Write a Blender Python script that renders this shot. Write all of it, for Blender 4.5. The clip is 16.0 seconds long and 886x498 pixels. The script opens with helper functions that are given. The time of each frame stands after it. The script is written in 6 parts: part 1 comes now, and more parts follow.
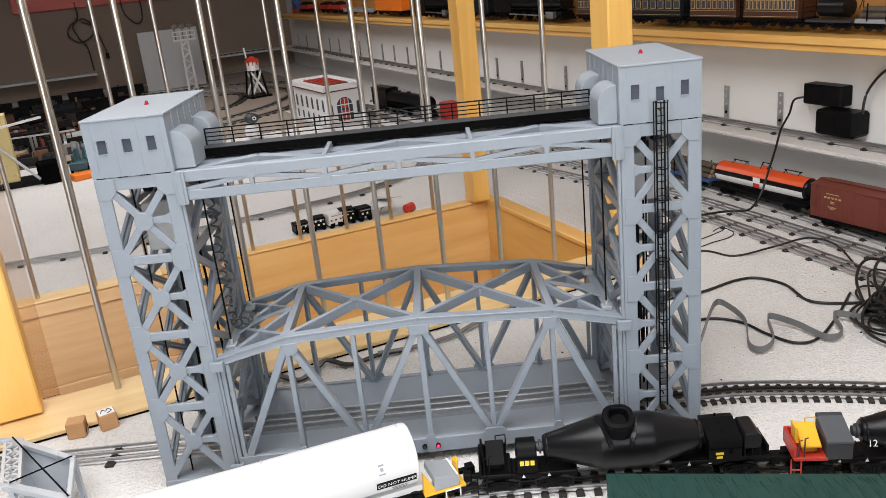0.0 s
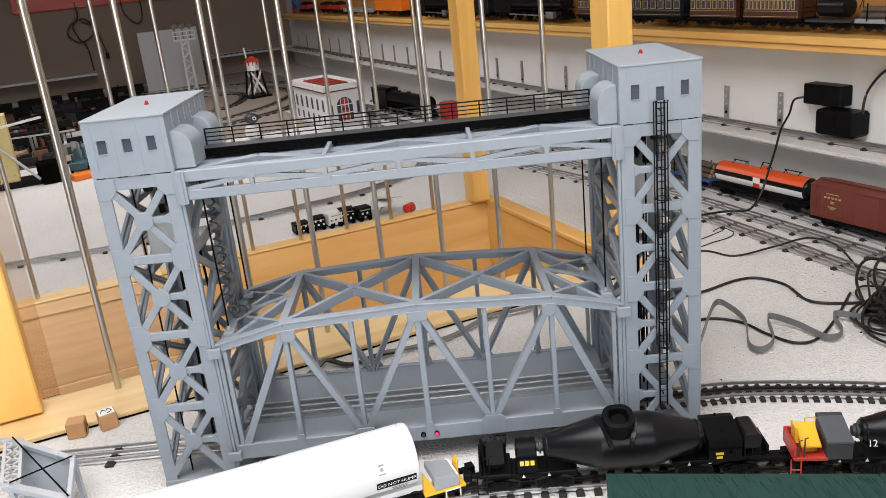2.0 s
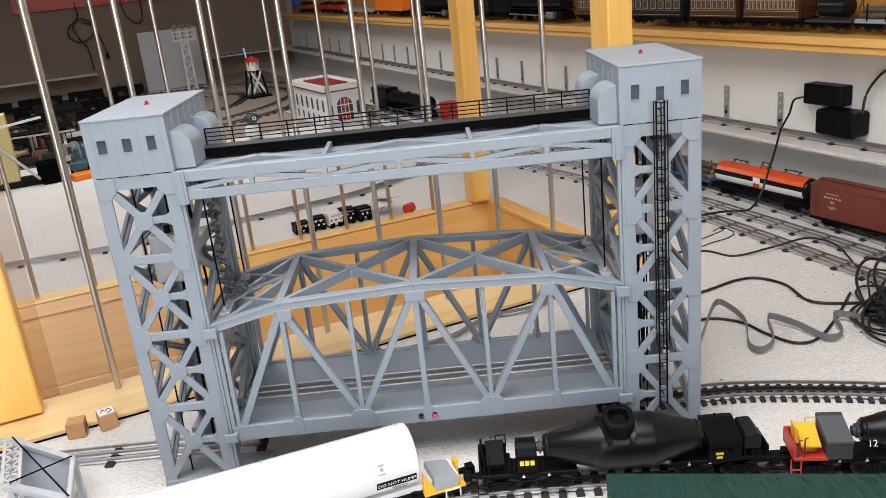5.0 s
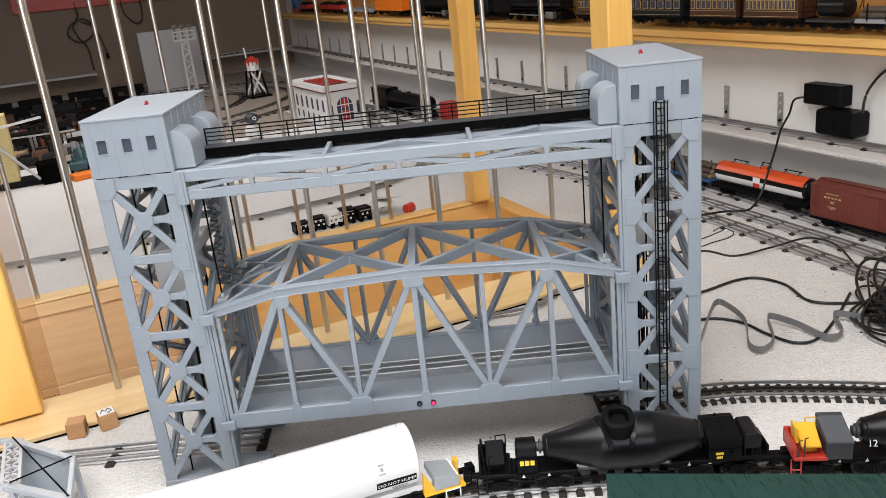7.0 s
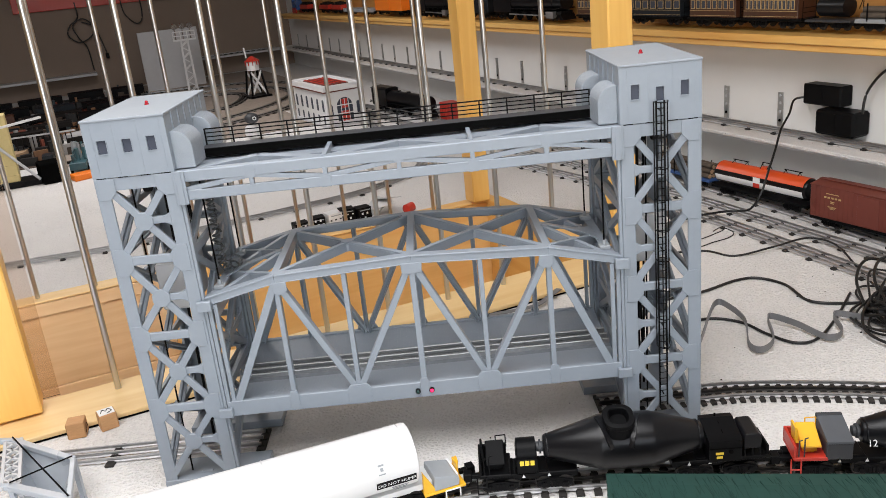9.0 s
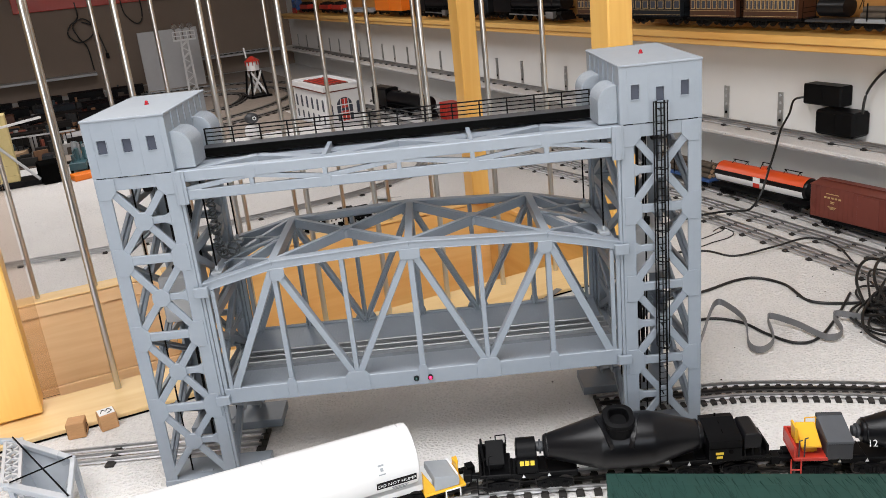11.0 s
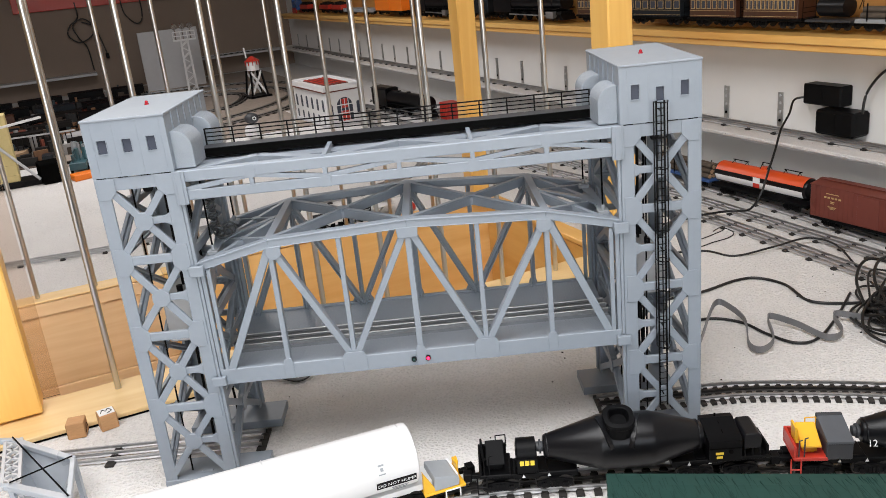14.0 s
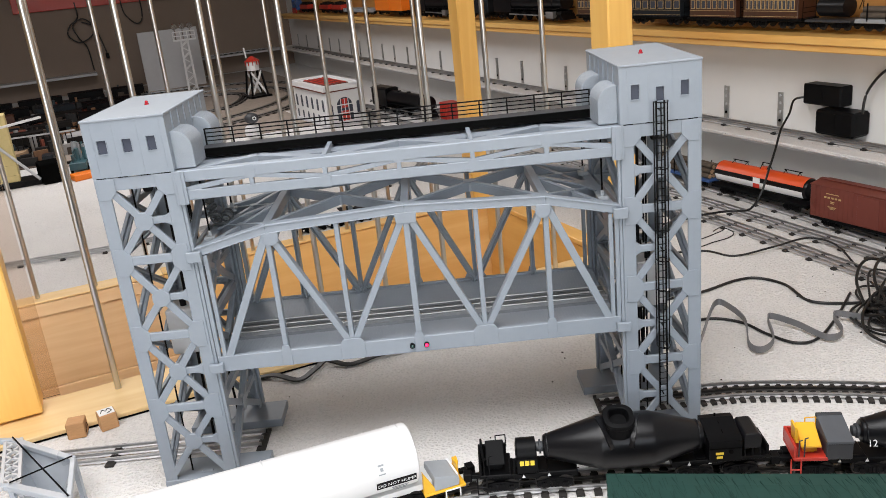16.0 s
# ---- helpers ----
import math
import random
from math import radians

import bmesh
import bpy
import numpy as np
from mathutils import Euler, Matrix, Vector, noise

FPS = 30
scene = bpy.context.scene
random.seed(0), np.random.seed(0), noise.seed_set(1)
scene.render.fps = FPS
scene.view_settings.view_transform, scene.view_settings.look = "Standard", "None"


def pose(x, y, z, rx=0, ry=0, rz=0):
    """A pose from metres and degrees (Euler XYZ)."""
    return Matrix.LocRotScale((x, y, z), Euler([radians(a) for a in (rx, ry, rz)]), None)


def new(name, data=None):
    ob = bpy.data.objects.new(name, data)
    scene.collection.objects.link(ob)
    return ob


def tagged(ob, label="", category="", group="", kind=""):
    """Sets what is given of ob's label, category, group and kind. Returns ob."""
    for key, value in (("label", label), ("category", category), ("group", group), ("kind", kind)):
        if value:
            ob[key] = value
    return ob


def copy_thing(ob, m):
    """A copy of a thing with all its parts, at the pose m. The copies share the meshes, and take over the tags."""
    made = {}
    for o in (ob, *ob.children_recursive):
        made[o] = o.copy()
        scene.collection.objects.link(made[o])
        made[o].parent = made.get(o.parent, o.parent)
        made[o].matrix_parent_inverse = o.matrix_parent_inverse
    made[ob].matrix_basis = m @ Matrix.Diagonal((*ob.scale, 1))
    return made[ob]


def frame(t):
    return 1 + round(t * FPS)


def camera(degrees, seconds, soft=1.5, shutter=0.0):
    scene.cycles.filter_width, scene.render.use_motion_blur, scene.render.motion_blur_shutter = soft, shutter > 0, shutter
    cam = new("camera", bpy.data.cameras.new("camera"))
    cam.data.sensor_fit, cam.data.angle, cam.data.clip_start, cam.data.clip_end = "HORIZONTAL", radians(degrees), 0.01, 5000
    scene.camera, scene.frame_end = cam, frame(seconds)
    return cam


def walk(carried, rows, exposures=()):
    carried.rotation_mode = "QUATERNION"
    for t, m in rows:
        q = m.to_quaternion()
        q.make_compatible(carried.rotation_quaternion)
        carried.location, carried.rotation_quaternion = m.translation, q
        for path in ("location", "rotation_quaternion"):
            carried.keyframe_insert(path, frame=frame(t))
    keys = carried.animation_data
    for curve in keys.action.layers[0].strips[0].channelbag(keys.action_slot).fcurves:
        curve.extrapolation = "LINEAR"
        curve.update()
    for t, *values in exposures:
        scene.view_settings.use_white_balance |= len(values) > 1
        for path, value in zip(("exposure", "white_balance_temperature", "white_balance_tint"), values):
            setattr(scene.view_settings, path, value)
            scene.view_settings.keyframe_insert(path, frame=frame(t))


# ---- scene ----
# ---------------------------------------------------------------- camera
cam = camera(56.33, 16.0, soft=0.6)
CAM = pose(0.3908, -0.92753, 0.60973, 70.8895, 5.6150, -1.7720)
walk(cam, [(0.0, CAM), (16.0, CAM)], [(0.0, 0.70), (16.0, 0.70)])

# ---------------------------------------------------------------- room axes
TH = radians(23.0)
ROOM = Matrix.Rotation(TH, 4, "Z")


def P(u, v, z=0.0):
    return ROOM @ Vector((u, v, z))


# ---------------------------------------------------------------- world and light
world = bpy.data.worlds.new("sky")
scene.world = world
world.use_nodes = True
wn = world.node_tree.nodes
sky = wn.new("ShaderNodeTexSky")
sky.sky_type, sky.sun_disc, sky.sun_elevation, sky.sun_rotation = "NISHITA", False, radians(50), radians(200)
wn["Background"].inputs["Strength"].default_value = 0.12
world.node_tree.links.new(sky.outputs[0], wn["Background"].inputs[0])

CEIL, FLOOR = 1.45, -0.95
U0, U1, V0, V1 = -3.0, 1.6, -2.2, 5.3
SKYLIGHT = (-0.95, 0.68, -1.25, 0.0)   # u0, u1, v0, v1 of the roof window


def area(name, u, v, z, su, sv, power, colour, turn=None):
    lamp = bpy.data.lights.new(name, "AREA")
    lamp.shape, lamp.size, lamp.size_y, lamp.energy, lamp.color = "RECTANGLE", su, sv, power, colour
    ob = new(name, lamp)
    ob.matrix_world = ROOM @ Matrix.Translation((u, v, z)) @ (turn or Matrix())
    return ob


area("unseen_overhead_light", (SKYLIGHT[0] + SKYLIGHT[1]) / 2, (SKYLIGHT[2] + SKYLIGHT[3]) / 2, CEIL + 0.05, 1.6, 1.2, 24.5, (1.0, 0.98, 0.955))
# added overhead fill, out of view, to brighten the far table and walls
area("unseen_overhead_light", 0.1, 2.40, CEIL + 0.05, 1.14, 1.1, 15, (1.0, 0.95, 0.91))
area("window_daylight", -0.5, V0 - 0.02, 0.55, 1.9, 1.1, 15.5, (0.97, 0.985, 1.0), pose(0, 0, 0, 90, 0, 0))

# ---------------------------------------------------------------- materials


def mat(name, colour, rough=0.5, var=0.12, scale=40.0, bump=0.15, metal=0.0, stain=0.0, stretch=None, bump_scale=None, emit=0.0, coat=0.0, spec=0.5, rand=0.0):
    m = bpy.data.materials.new(name)
    m.use_nodes = True
    n, l = m.node_tree.nodes, m.node_tree.links
    b = n["Principled BSDF"]
    co = n.new("ShaderNodeTexCoord")
    mp = n.new("ShaderNodeMapping")
    l.new(co.outputs["Object"], mp.inputs[0])
    if stretch:
        mp.inputs["Scale"].default_value = stretch
    fine = n.new("ShaderNodeTexNoise")
    fine.inputs["Scale"].default_value, fine.inputs["Detail"].default_value = scale, 5
    big = n.new("ShaderNodeTexNoise")
    big.inputs["Scale"].default_value, big.inputs["Detail"].default_value = scale / 9, 3
    l.new(mp.outputs[0], fine.inputs[0])
    l.new(mp.outputs[0], big.inputs[0])
    mix = n.new("ShaderNodeMix")
    mix.data_type = "RGBA"
    lo = [c * (1 - var) for c in colour]
    hi = [min(1, c * (1 + var)) for c in colour]
    mix.inputs[6].default_value, mix.inputs[7].default_value = (*lo, 1), (*hi, 1)
    add = n.new("ShaderNodeMath")
    add.operation = "ADD"
    l.new(fine.outputs[0], add.inputs[0])
    l.new(big.outputs[0], add.inputs[1])
    sub = n.new("ShaderNodeMath")
    sub.operation = "SUBTRACT"
    l.new(add.outputs[0], sub.inputs[0])
    sub.inputs[1].default_value = 0.5
    sub.use_clamp = True
    l.new(sub.outputs[0], mix.inputs[0])
    out = mix.outputs[2]
    if stain:
        ramp = n.new("ShaderNodeValToRGB")
        ramp.color_ramp.elements[0].position, ramp.color_ramp.elements[1].position = 0.55, 0.75
        l.new(big.outputs[0], ramp.inputs[0])
        sm = n.new("ShaderNodeMix")
        sm.data_type = "RGBA"
        sm.inputs[7].default_value = (*[c * (1 - stain) for c in colour], 1)
        l.new(ramp.outputs[0], sm.inputs[0])
        l.new(out, sm.inputs[6])
        out = sm.outputs[2]
    if rand:
        info = n.new("ShaderNodeObjectInfo")
        mr = n.new("ShaderNodeMapRange")
        mr.inputs[3].default_value, mr.inputs[4].default_value = 1 - rand, 1 + rand
        l.new(info.outputs["Random"], mr.inputs[0])
        hs = n.new("ShaderNodeHueSaturation")
        l.new(mr.outputs[0], hs.inputs["Value"])
        l.new(out, hs.inputs["Color"])
        out = hs.outputs[0]
    l.new(out, b.inputs["Base Color"])
    rr = n.new("ShaderNodeMapRange")
    rr.inputs[3].default_value, rr.inputs[4].default_value = max(0.03, rough - 0.1), min(1, rough + 0.1)
    l.new(big.outputs[0], rr.inputs[0])
    l.new(rr.outputs[0], b.inputs["Roughness"])
    b.inputs["Metallic"].default_value = metal
    b.inputs["Specular IOR Level"].default_value = spec
    b.inputs["Coat Weight"].default_value = coat
    if bump:
        bp = n.new("ShaderNodeBump")
        bp.inputs["Strength"].default_value, bp.inputs["Distance"].default_value = bump, 0.0008
        src = fine
        if bump_scale:
            src = n.new("ShaderNodeTexNoise")
            src.inputs["Scale"].default_value, src.inputs["Detail"].default_value = bump_scale, 3
            l.new(mp.outputs[0], src.inputs[0])
        l.new(src.outputs[0], bp.inputs["Height"])
        l.new(bp.outputs[0], b.inputs["Normal"])
    if emit:
        b.inputs["Emission Color"].default_value = (*colour, 1)
        b.inputs["Emission Strength"].default_value = emit
    return m


def stipple_mat(name, colour):
    """Rough rolled foam sheet: pale, with a pebbled relief."""
    m = bpy.data.materials.new(name)
    m.use_nodes = True
    n, l = m.node_tree.nodes, m.node_tree.links
    b = n["Principled BSDF"]
    co = n.new("ShaderNodeTexCoord")
    v = n.new("ShaderNodeTexVoronoi")
    v.inputs["Scale"].default_value = 215
    ns = n.new("ShaderNodeTexNoise")
    ns.inputs["Scale"].default_value, ns.inputs["Detail"].default_value = 240, 4
    bg = n.new("ShaderNodeTexNoise")
    bg.inputs["Scale"].default_value, bg.inputs["Detail"].default_value = 5, 5
    for t in (v, ns, bg):
        l.new(co.outputs["Object"], t.inputs[0])
    add = n.new("ShaderNodeMath")
    add.operation = "ADD"
    l.new(v.outputs["Distance"], add.inputs[0])
    l.new(ns.outputs[0], add.inputs[1])
    bp = n.new("ShaderNodeBump")
    bp.inputs["Strength"].default_value, bp.inputs["Distance"].default_value = 0.9, 0.0022
    l.new(add.outputs[0], bp.inputs["Height"])
    l.new(bp.outputs[0], b.inputs["Normal"])
    mix = n.new("ShaderNodeMix")
    mix.data_type = "RGBA"
    mix.inputs[6].default_value = (*[c * 0.74 for c in colour], 1)
    mix.inputs[7].default_value = (*colour, 1)
    tone = n.new("ShaderNodeMath")
    tone.operation = "MULTIPLY_ADD"
    tone.inputs[1].default_value = 0.9
    l.new(v.outputs["Distance"], tone.inputs[0])
    l.new(bg.outputs[0], tone.inputs[2])
    tone.use_clamp = True
    l.new(tone.outputs[0], mix.inputs[0])
    # scattered dark crumbs
    sp = n.new("ShaderNodeTexNoise")
    sp.inputs["Scale"].default_value = 60
    l.new(co.outputs["Object"], sp.inputs[0])
    rp = n.new("ShaderNodeValToRGB")
    rp.color_ramp.elements[0].position, rp.color_ramp.elements[1].position = 0.76, 0.80
    l.new(sp.outputs[0], rp.inputs[0])
    m2 = n.new("ShaderNodeMix")
    m2.data_type = "RGBA"
    m2.inputs[7].default_value = (0.12, 0.09, 0.07, 1)
    l.new(rp.outputs[0], m2.inputs[0])
    l.new(mix.outputs[2], m2.inputs[6])
    l.new(m2.outputs[2], b.inputs["Base Color"])
    b.inputs["Roughness"].default_value = 0.9
    return m


def scrap_mat(name):
    """Mixed dark model parts: each piece takes its own tone."""
    m = bpy.data.materials.new(name)
    m.use_nodes = True
    n, l = m.node_tree.nodes, m.node_tree.links
    b = n["Principled BSDF"]
    g = n.new("ShaderNodeNewGeometry")
    r = n.new("ShaderNodeValToRGB")
    r.color_ramp.interpolation = "CONSTANT"
    for i, (p, c) in enumerate(((0.0, (0.015, 0.014, 0.014)), (0.42, (0.05, 0.035, 0.025)), (0.6, (0.20, 0.10, 0.05)), (0.74, (0.03, 0.045, 0.05)), (0.84, (0.28, 0.27, 0.26)), (0.93, (0.20, 0.05, 0.03)))):
        e = r.color_ramp.elements[0] if i == 0 else r.color_ramp.elements.new(p)
        e.position, e.color = p, (*c, 1)
    l.new(g.outputs["Random Per Island"], r.inputs[0])
    l.new(r.outputs[0], b.inputs["Base Color"])
    b.inputs["Roughness"].default_value = 0.6
    return m


def pine_mat(name, light, dark, rough=0.35, axis=0, rand=0.06):
    """Varnished pine: growth bands along one axis, fine grain and slow tone shifts."""
    m = bpy.data.materials.new(name)
    m.use_nodes = True
    n, l = m.node_tree.nodes, m.node_tree.links
    b = n["Principled BSDF"]
    co = n.new("ShaderNodeTexCoord")
    mp = n.new("ShaderNodeMapping")
    s = [11.0, 11.0, 11.0]
    s[axis] = 0.9
    mp.inputs["Scale"].default_value = s
    l.new(co.outputs["Object"], mp.inputs[0])
    wv = n.new("ShaderNodeTexNoise")
    wv.inputs["Scale"].default_value, wv.inputs["Detail"].default_value, wv.inputs["Distortion"].default_value = 1.3, 4, 1.2
    fn = n.new("ShaderNodeTexNoise")
    fn.inputs["Scale"].default_value, fn.inputs["Detail"].default_value = 14, 5
    l.new(mp.outputs[0], wv.inputs[0])
    l.new(mp.outputs[0], fn.inputs[0])
    r = n.new("ShaderNodeValToRGB")
    r.color_ramp.elements[0].position, r.color_ramp.elements[1].position = 0.3, 0.7
    r.color_ramp.elements[0].color, r.color_ramp.elements[1].color = (*dark, 1), (*light, 1)
    ad = n.new("ShaderNodeMath")
    ad.operation = "MULTIPLY_ADD"
    ad.inputs[1].default_value = 0.25
    l.new(fn.outputs[0], ad.inputs[0])
    l.new(wv.outputs[0], ad.inputs[2])
    sb = n.new("ShaderNodeMath")
    sb.operation = "SUBTRACT"
    sb.inputs[1].default_value = 0.125
    l.new(ad.outputs[0], sb.inputs[0])
    l.new(sb.outputs[0], r.inputs[0])
    info = n.new("ShaderNodeObjectInfo")
    mr = n.new("ShaderNodeMapRange")
    mr.inputs[3].default_value, mr.inputs[4].default_value = 1 - rand, 1 + rand
    l.new(info.outputs["Random"], mr.inputs[0])
    hs = n.new("ShaderNodeHueSaturation")
    l.new(mr.outputs[0], hs.inputs["Value"])
    l.new(r.outputs[0], hs.inputs["Color"])
    l.new(hs.outputs[0], b.inputs["Base Color"])
    b.inputs["Roughness"].default_value = rough
    bp = n.new("ShaderNodeBump")
    bp.inputs["Strength"].default_value, bp.inputs["Distance"].default_value = 0.08, 0.001
    l.new(fn.outputs[0], bp.inputs["Height"])
    l.new(bp.outputs[0], b.inputs["Normal"])
    return m


M = {
    "table": stipple_mat("white_foam", (0.70, 0.68, 0.663)),
    "wall": mat("white_wall_paint", (0.78, 0.77, 0.75), 0.8, 0.03, 12, 0.1, bump_scale=160),
    # dark tone keeps bounced light down and the room's far end dim
    "dim_wall": mat("dark_taupe_wall", (0.25, 0.19, 0.15), 0.85, 0.06, 10, 0.1, stain=0.15),
    # unseen ceiling, darkened to cut the light it bounces back
    "ceiling": mat("dark_ceiling", (0.38, 0.34, 0.30), 0.85, 0.03, 10, 0.05),
    # unseen floor, its tan lightened to bounce light up the stairwell
    "floor": mat("pale_bounce_floor", (0.50, 0.42, 0.33), 0.95, 0.2, 200, 0.4),
    "pine_u": pine_mat("varnished_pine", (0.88, 0.59, 0.24), (0.78, 0.45, 0.15), axis=0),
    "pine_v": pine_mat("varnished_pine_side", (0.86, 0.53, 0.17), (0.74, 0.39, 0.10), axis=1),
    "pine_z": pine_mat("varnished_pine_post", (0.84, 0.52, 0.15), (0.74, 0.41, 0.10), axis=2),
    "pine_pale": pine_mat("pale_pine", (0.82, 0.60, 0.30), (0.72, 0.47, 0.20), rough=0.5, axis=0),
    "pine_tan": pine_mat("tan_pine", (0.86, 0.64, 0.39), (0.74, 0.50, 0.27), rough=0.3, axis=0),
    "shelf_wood": pine_mat("shelf_pine", (0.55, 0.28, 0.08), (0.40, 0.18, 0.05), axis=1),
    "steel": mat("brushed_steel", (0.56, 0.55, 0.53), 0.30, 0.06, 90, 0.05, metal=1.0, stretch=(1, 1, 0.05)),
    "grey": mat("blue_grey_plastic", (0.232, 0.264, 0.304), 0.40, 0.05, 120, 0.06, stain=0.06),
    "grey_roof": mat("blue_grey_roof", (0.245, 0.272, 0.305), 0.55, 0.06, 90, 0.08, stain=0.06),
    "black": mat("black_plastic", (0.0035, 0.0035, 0.004), 0.42, 0.3, 150, 0.05, spec=0.10),
    "black_matt": mat("matt_black", (0.004, 0.004, 0.004), 0.8, 0.3, 150, 0.1, spec=0.0),
    "black_metal": mat("satin_black_paint", (0.004, 0.004, 0.005), 0.32, 0.2, 100, 0.03, spec=0.30),
    "rail": mat("steel_rail", (0.46, 0.46, 0.465), 0.50, 0.15, 200, 0.05, metal=1.0),
    "rail_dark": mat("dark_centre_rail", (0.04, 0.037, 0.035), 0.45, 0.3, 200, 0.1, metal=0.6),
    "tie": mat("dark_tie", (0.022, 0.019, 0.017), 0.75, 0.3, 180, 0.2),
    "gilt": mat("dull_gilt", (0.48, 0.34, 0.15), 0.5, 0.2, 80, 0.0),
    "pebble": mat("pebbled_grey_plastic", (0.25, 0.28, 0.315), 0.5, 0.10, 700, 0.8, bump_scale=900),
    "scrap": scrap_mat("mixed_model_parts"),
    "soil": mat("brown_scenery_mat", (0.075, 0.052, 0.038), 0.95, 0.4, 60, 0.5, stain=0.4),
    "bed": mat("dark_track_bed", (0.185, 0.20, 0.22), 0.75, 0.25, 120, 0.2),
    "glass_dark": mat("window_shade", (0.055, 0.062, 0.085), 0.4, 0.05, 60, 0.0, spec=0.2),
    "red_lens": mat("red_lens", (0.35, 0.01, 0.02), 0.15, 0.05, 50, 0.0),
    "red_glow": mat("red_lit_lens", (0.9, 0.02, 0.10), 0.15, 0.05, 50, 0.0, emit=0.9),
    "green_lens": mat("dark_green_lens", (0.01, 0.035, 0.03), 0.15, 0.05, 50, 0.0),
    "red": mat("red_paint", (0.50, 0.035, 0.02), 0.4, 0.08, 90, 0.05),
    "orange": mat("orange_paint", (0.66, 0.075, 0.012), 0.38, 0.06, 90, 0.03),
    "bright_orange": mat("bright_orange_paint", (0.85, 0.20, 0.012), 0.4, 0.06, 90, 0.03),
    "teal": mat("teal_paint", (0.045, 0.11, 0.13), 0.4, 0.15, 90, 0.05),
    "yellow": mat("yellow_paint", (0.78, 0.42, 0.02), 0.4, 0.06, 90, 0.03),
    "white": mat("white_paint", (0.74, 0.74, 0.74), 0.35, 0.03, 60, 0.03),
    "silver": mat("silver_grey_paint", (0.30, 0.32, 0.34), 0.45, 0.08, 80, 0.05),
    "oxide": mat("oxide_red_paint", (0.14, 0.032, 0.022), 0.5, 0.12, 90, 0.08),
    "brown": mat("brown_coach_paint", (0.062, 0.021, 0.009), 0.45, 0.2, 90, 0.05),
    # darker copy of the wagon green: shade of the fine scratch relief
    "green_dark": mat("scratch_shade_green", (0.0105, 0.034, 0.028), 0.6, 0.2, 90, 0.1, spec=0.2),
    "green": mat("dark_green_paint", (0.014, 0.044, 0.036), 0.5, 0.15, 90, 0.12, stain=0.2, spec=0.22),
    "blue": mat("blue_paint", (0.04, 0.10, 0.28), 0.4, 0.1, 90, 0.05),
    "navy": mat("dark_blue_grey_paint", (0.014, 0.017, 0.021), 0.5, 0.3, 90, 0.05, spec=0.2),
    "log": mat("cut_log", (0.42, 0.28, 0.17), 0.8, 0.2, 120, 0.2),
    "bark": mat("dark_bark", (0.10, 0.075, 0.055), 0.9, 0.4, 120, 0.4),
    "block": mat("raw_wood_block", (0.50, 0.27, 0.12), 0.7, 0.2, 90, 0.2, stretch=(1, 1, 4)),
    "cream": mat("cream_paint", (0.62, 0.50, 0.22), 0.5, 0.1, 80, 0.05),
    "gold": mat("yellow_lettering", (0.80, 0.58, 0.05), 0.5, 0.03, 80, 0.0),
    "cable": mat("black_cable", (0.006, 0.006, 0.006), 0.4, 0.2, 90, 0.05),
    "ribbon": mat("grey_ribbon_cable", (0.16, 0.16, 0.165), 0.45, 0.15, 200, 0.15, stretch=(1, 1, 6)),
    "bracket": mat("galvanised_strip", (0.45, 0.45, 0.44), 0.35, 0.15, 120, 0.1, metal=0.9),
    "mid_grey": mat("mid_grey_paint", (0.075, 0.080, 0.090), 0.5, 0.1, 80, 0.05),
    "dark_grey": mat("dark_grey_paint", (0.034, 0.036, 0.041), 0.5, 0.1, 80, 0.05),
    "hopper": mat("silver_plastic", (0.40, 0.43, 0.47), 0.3, 0.08, 80, 0.05),
    "panel": mat("pale_grey_board", (0.52, 0.52, 0.53), 0.6, 0.05, 30, 0.05),
    "clutter": mat("weathered_dark_parts", (0.016, 0.014, 0.013), 0.7, 0.4, 60, 0.2, spec=0.08),
    "spring": mat("grey_wire", (0.07, 0.075, 0.08), 0.4, 0.1, 90, 0.0, metal=0.2),
    "tan_mat": mat("tan_scenery_mat", (0.30, 0.25, 0.21), 0.95, 0.25, 45, 0.4, stain=0.3),
    "rod_end": mat("bright_lamp_metal", (0.55, 0.55, 0.55), 0.25, 0.1, 80, 0.0, metal=1.0),
}

# ---------------------------------------------------------------- mesh helpers


def bx(bm, c, s, m=None):
    """A box by its centre and size."""
    vs = bmesh.ops.create_cube(bm, size=1.0)["verts"]
    t = Matrix.Translation(c) @ Matrix.Diagonal((*s, 1))
    bmesh.ops.transform(bm, matrix=(m @ t) if m else t, verts=vs)
    return vs


def bb(bm, x0, x1, y0, y1, z0, z1, m=None):
    return bx(bm, ((x0 + x1) / 2, (y0 + y1) / 2, (z0 + z1) / 2), (x1 - x0, y1 - y0, z1 - z0), m)


def beam(bm, a, b, w, h, up=(0, 0, 1)):
    """A straight bar from a to b: w across, h along up."""
    a, b, up = Vector(a), Vector(b), Vector(up)
    d = (b - a)
    x = d.normalized()
    if abs(x.dot(up)) > 0.99:
        up = Vector((0, 1, 0))
    y = up.cross(x).normalized()
    z = x.cross(y)
    m = Matrix((x, y, z)).transposed().to_4x4()
    return bx(bm, (0, 0, 0), (1, 1, 1), Matrix.Translation((a + b) / 2) @ m @ Matrix.Diagonal((d.length, w, h, 1)))


def cyl(bm, a, b, r, n=12, r2=None):
    a, b = Vector(a), Vector(b)
    d = b - a
    m = Matrix.Translation((a + b) / 2) @ d.to_track_quat("Z", "Y").to_matrix().to_4x4()
    return bmesh.ops.create_cone(bm, cap_ends=True, segments=n, radius1=r, radius2=r if r2 is None else r2, depth=d.length, matrix=m)["verts"]


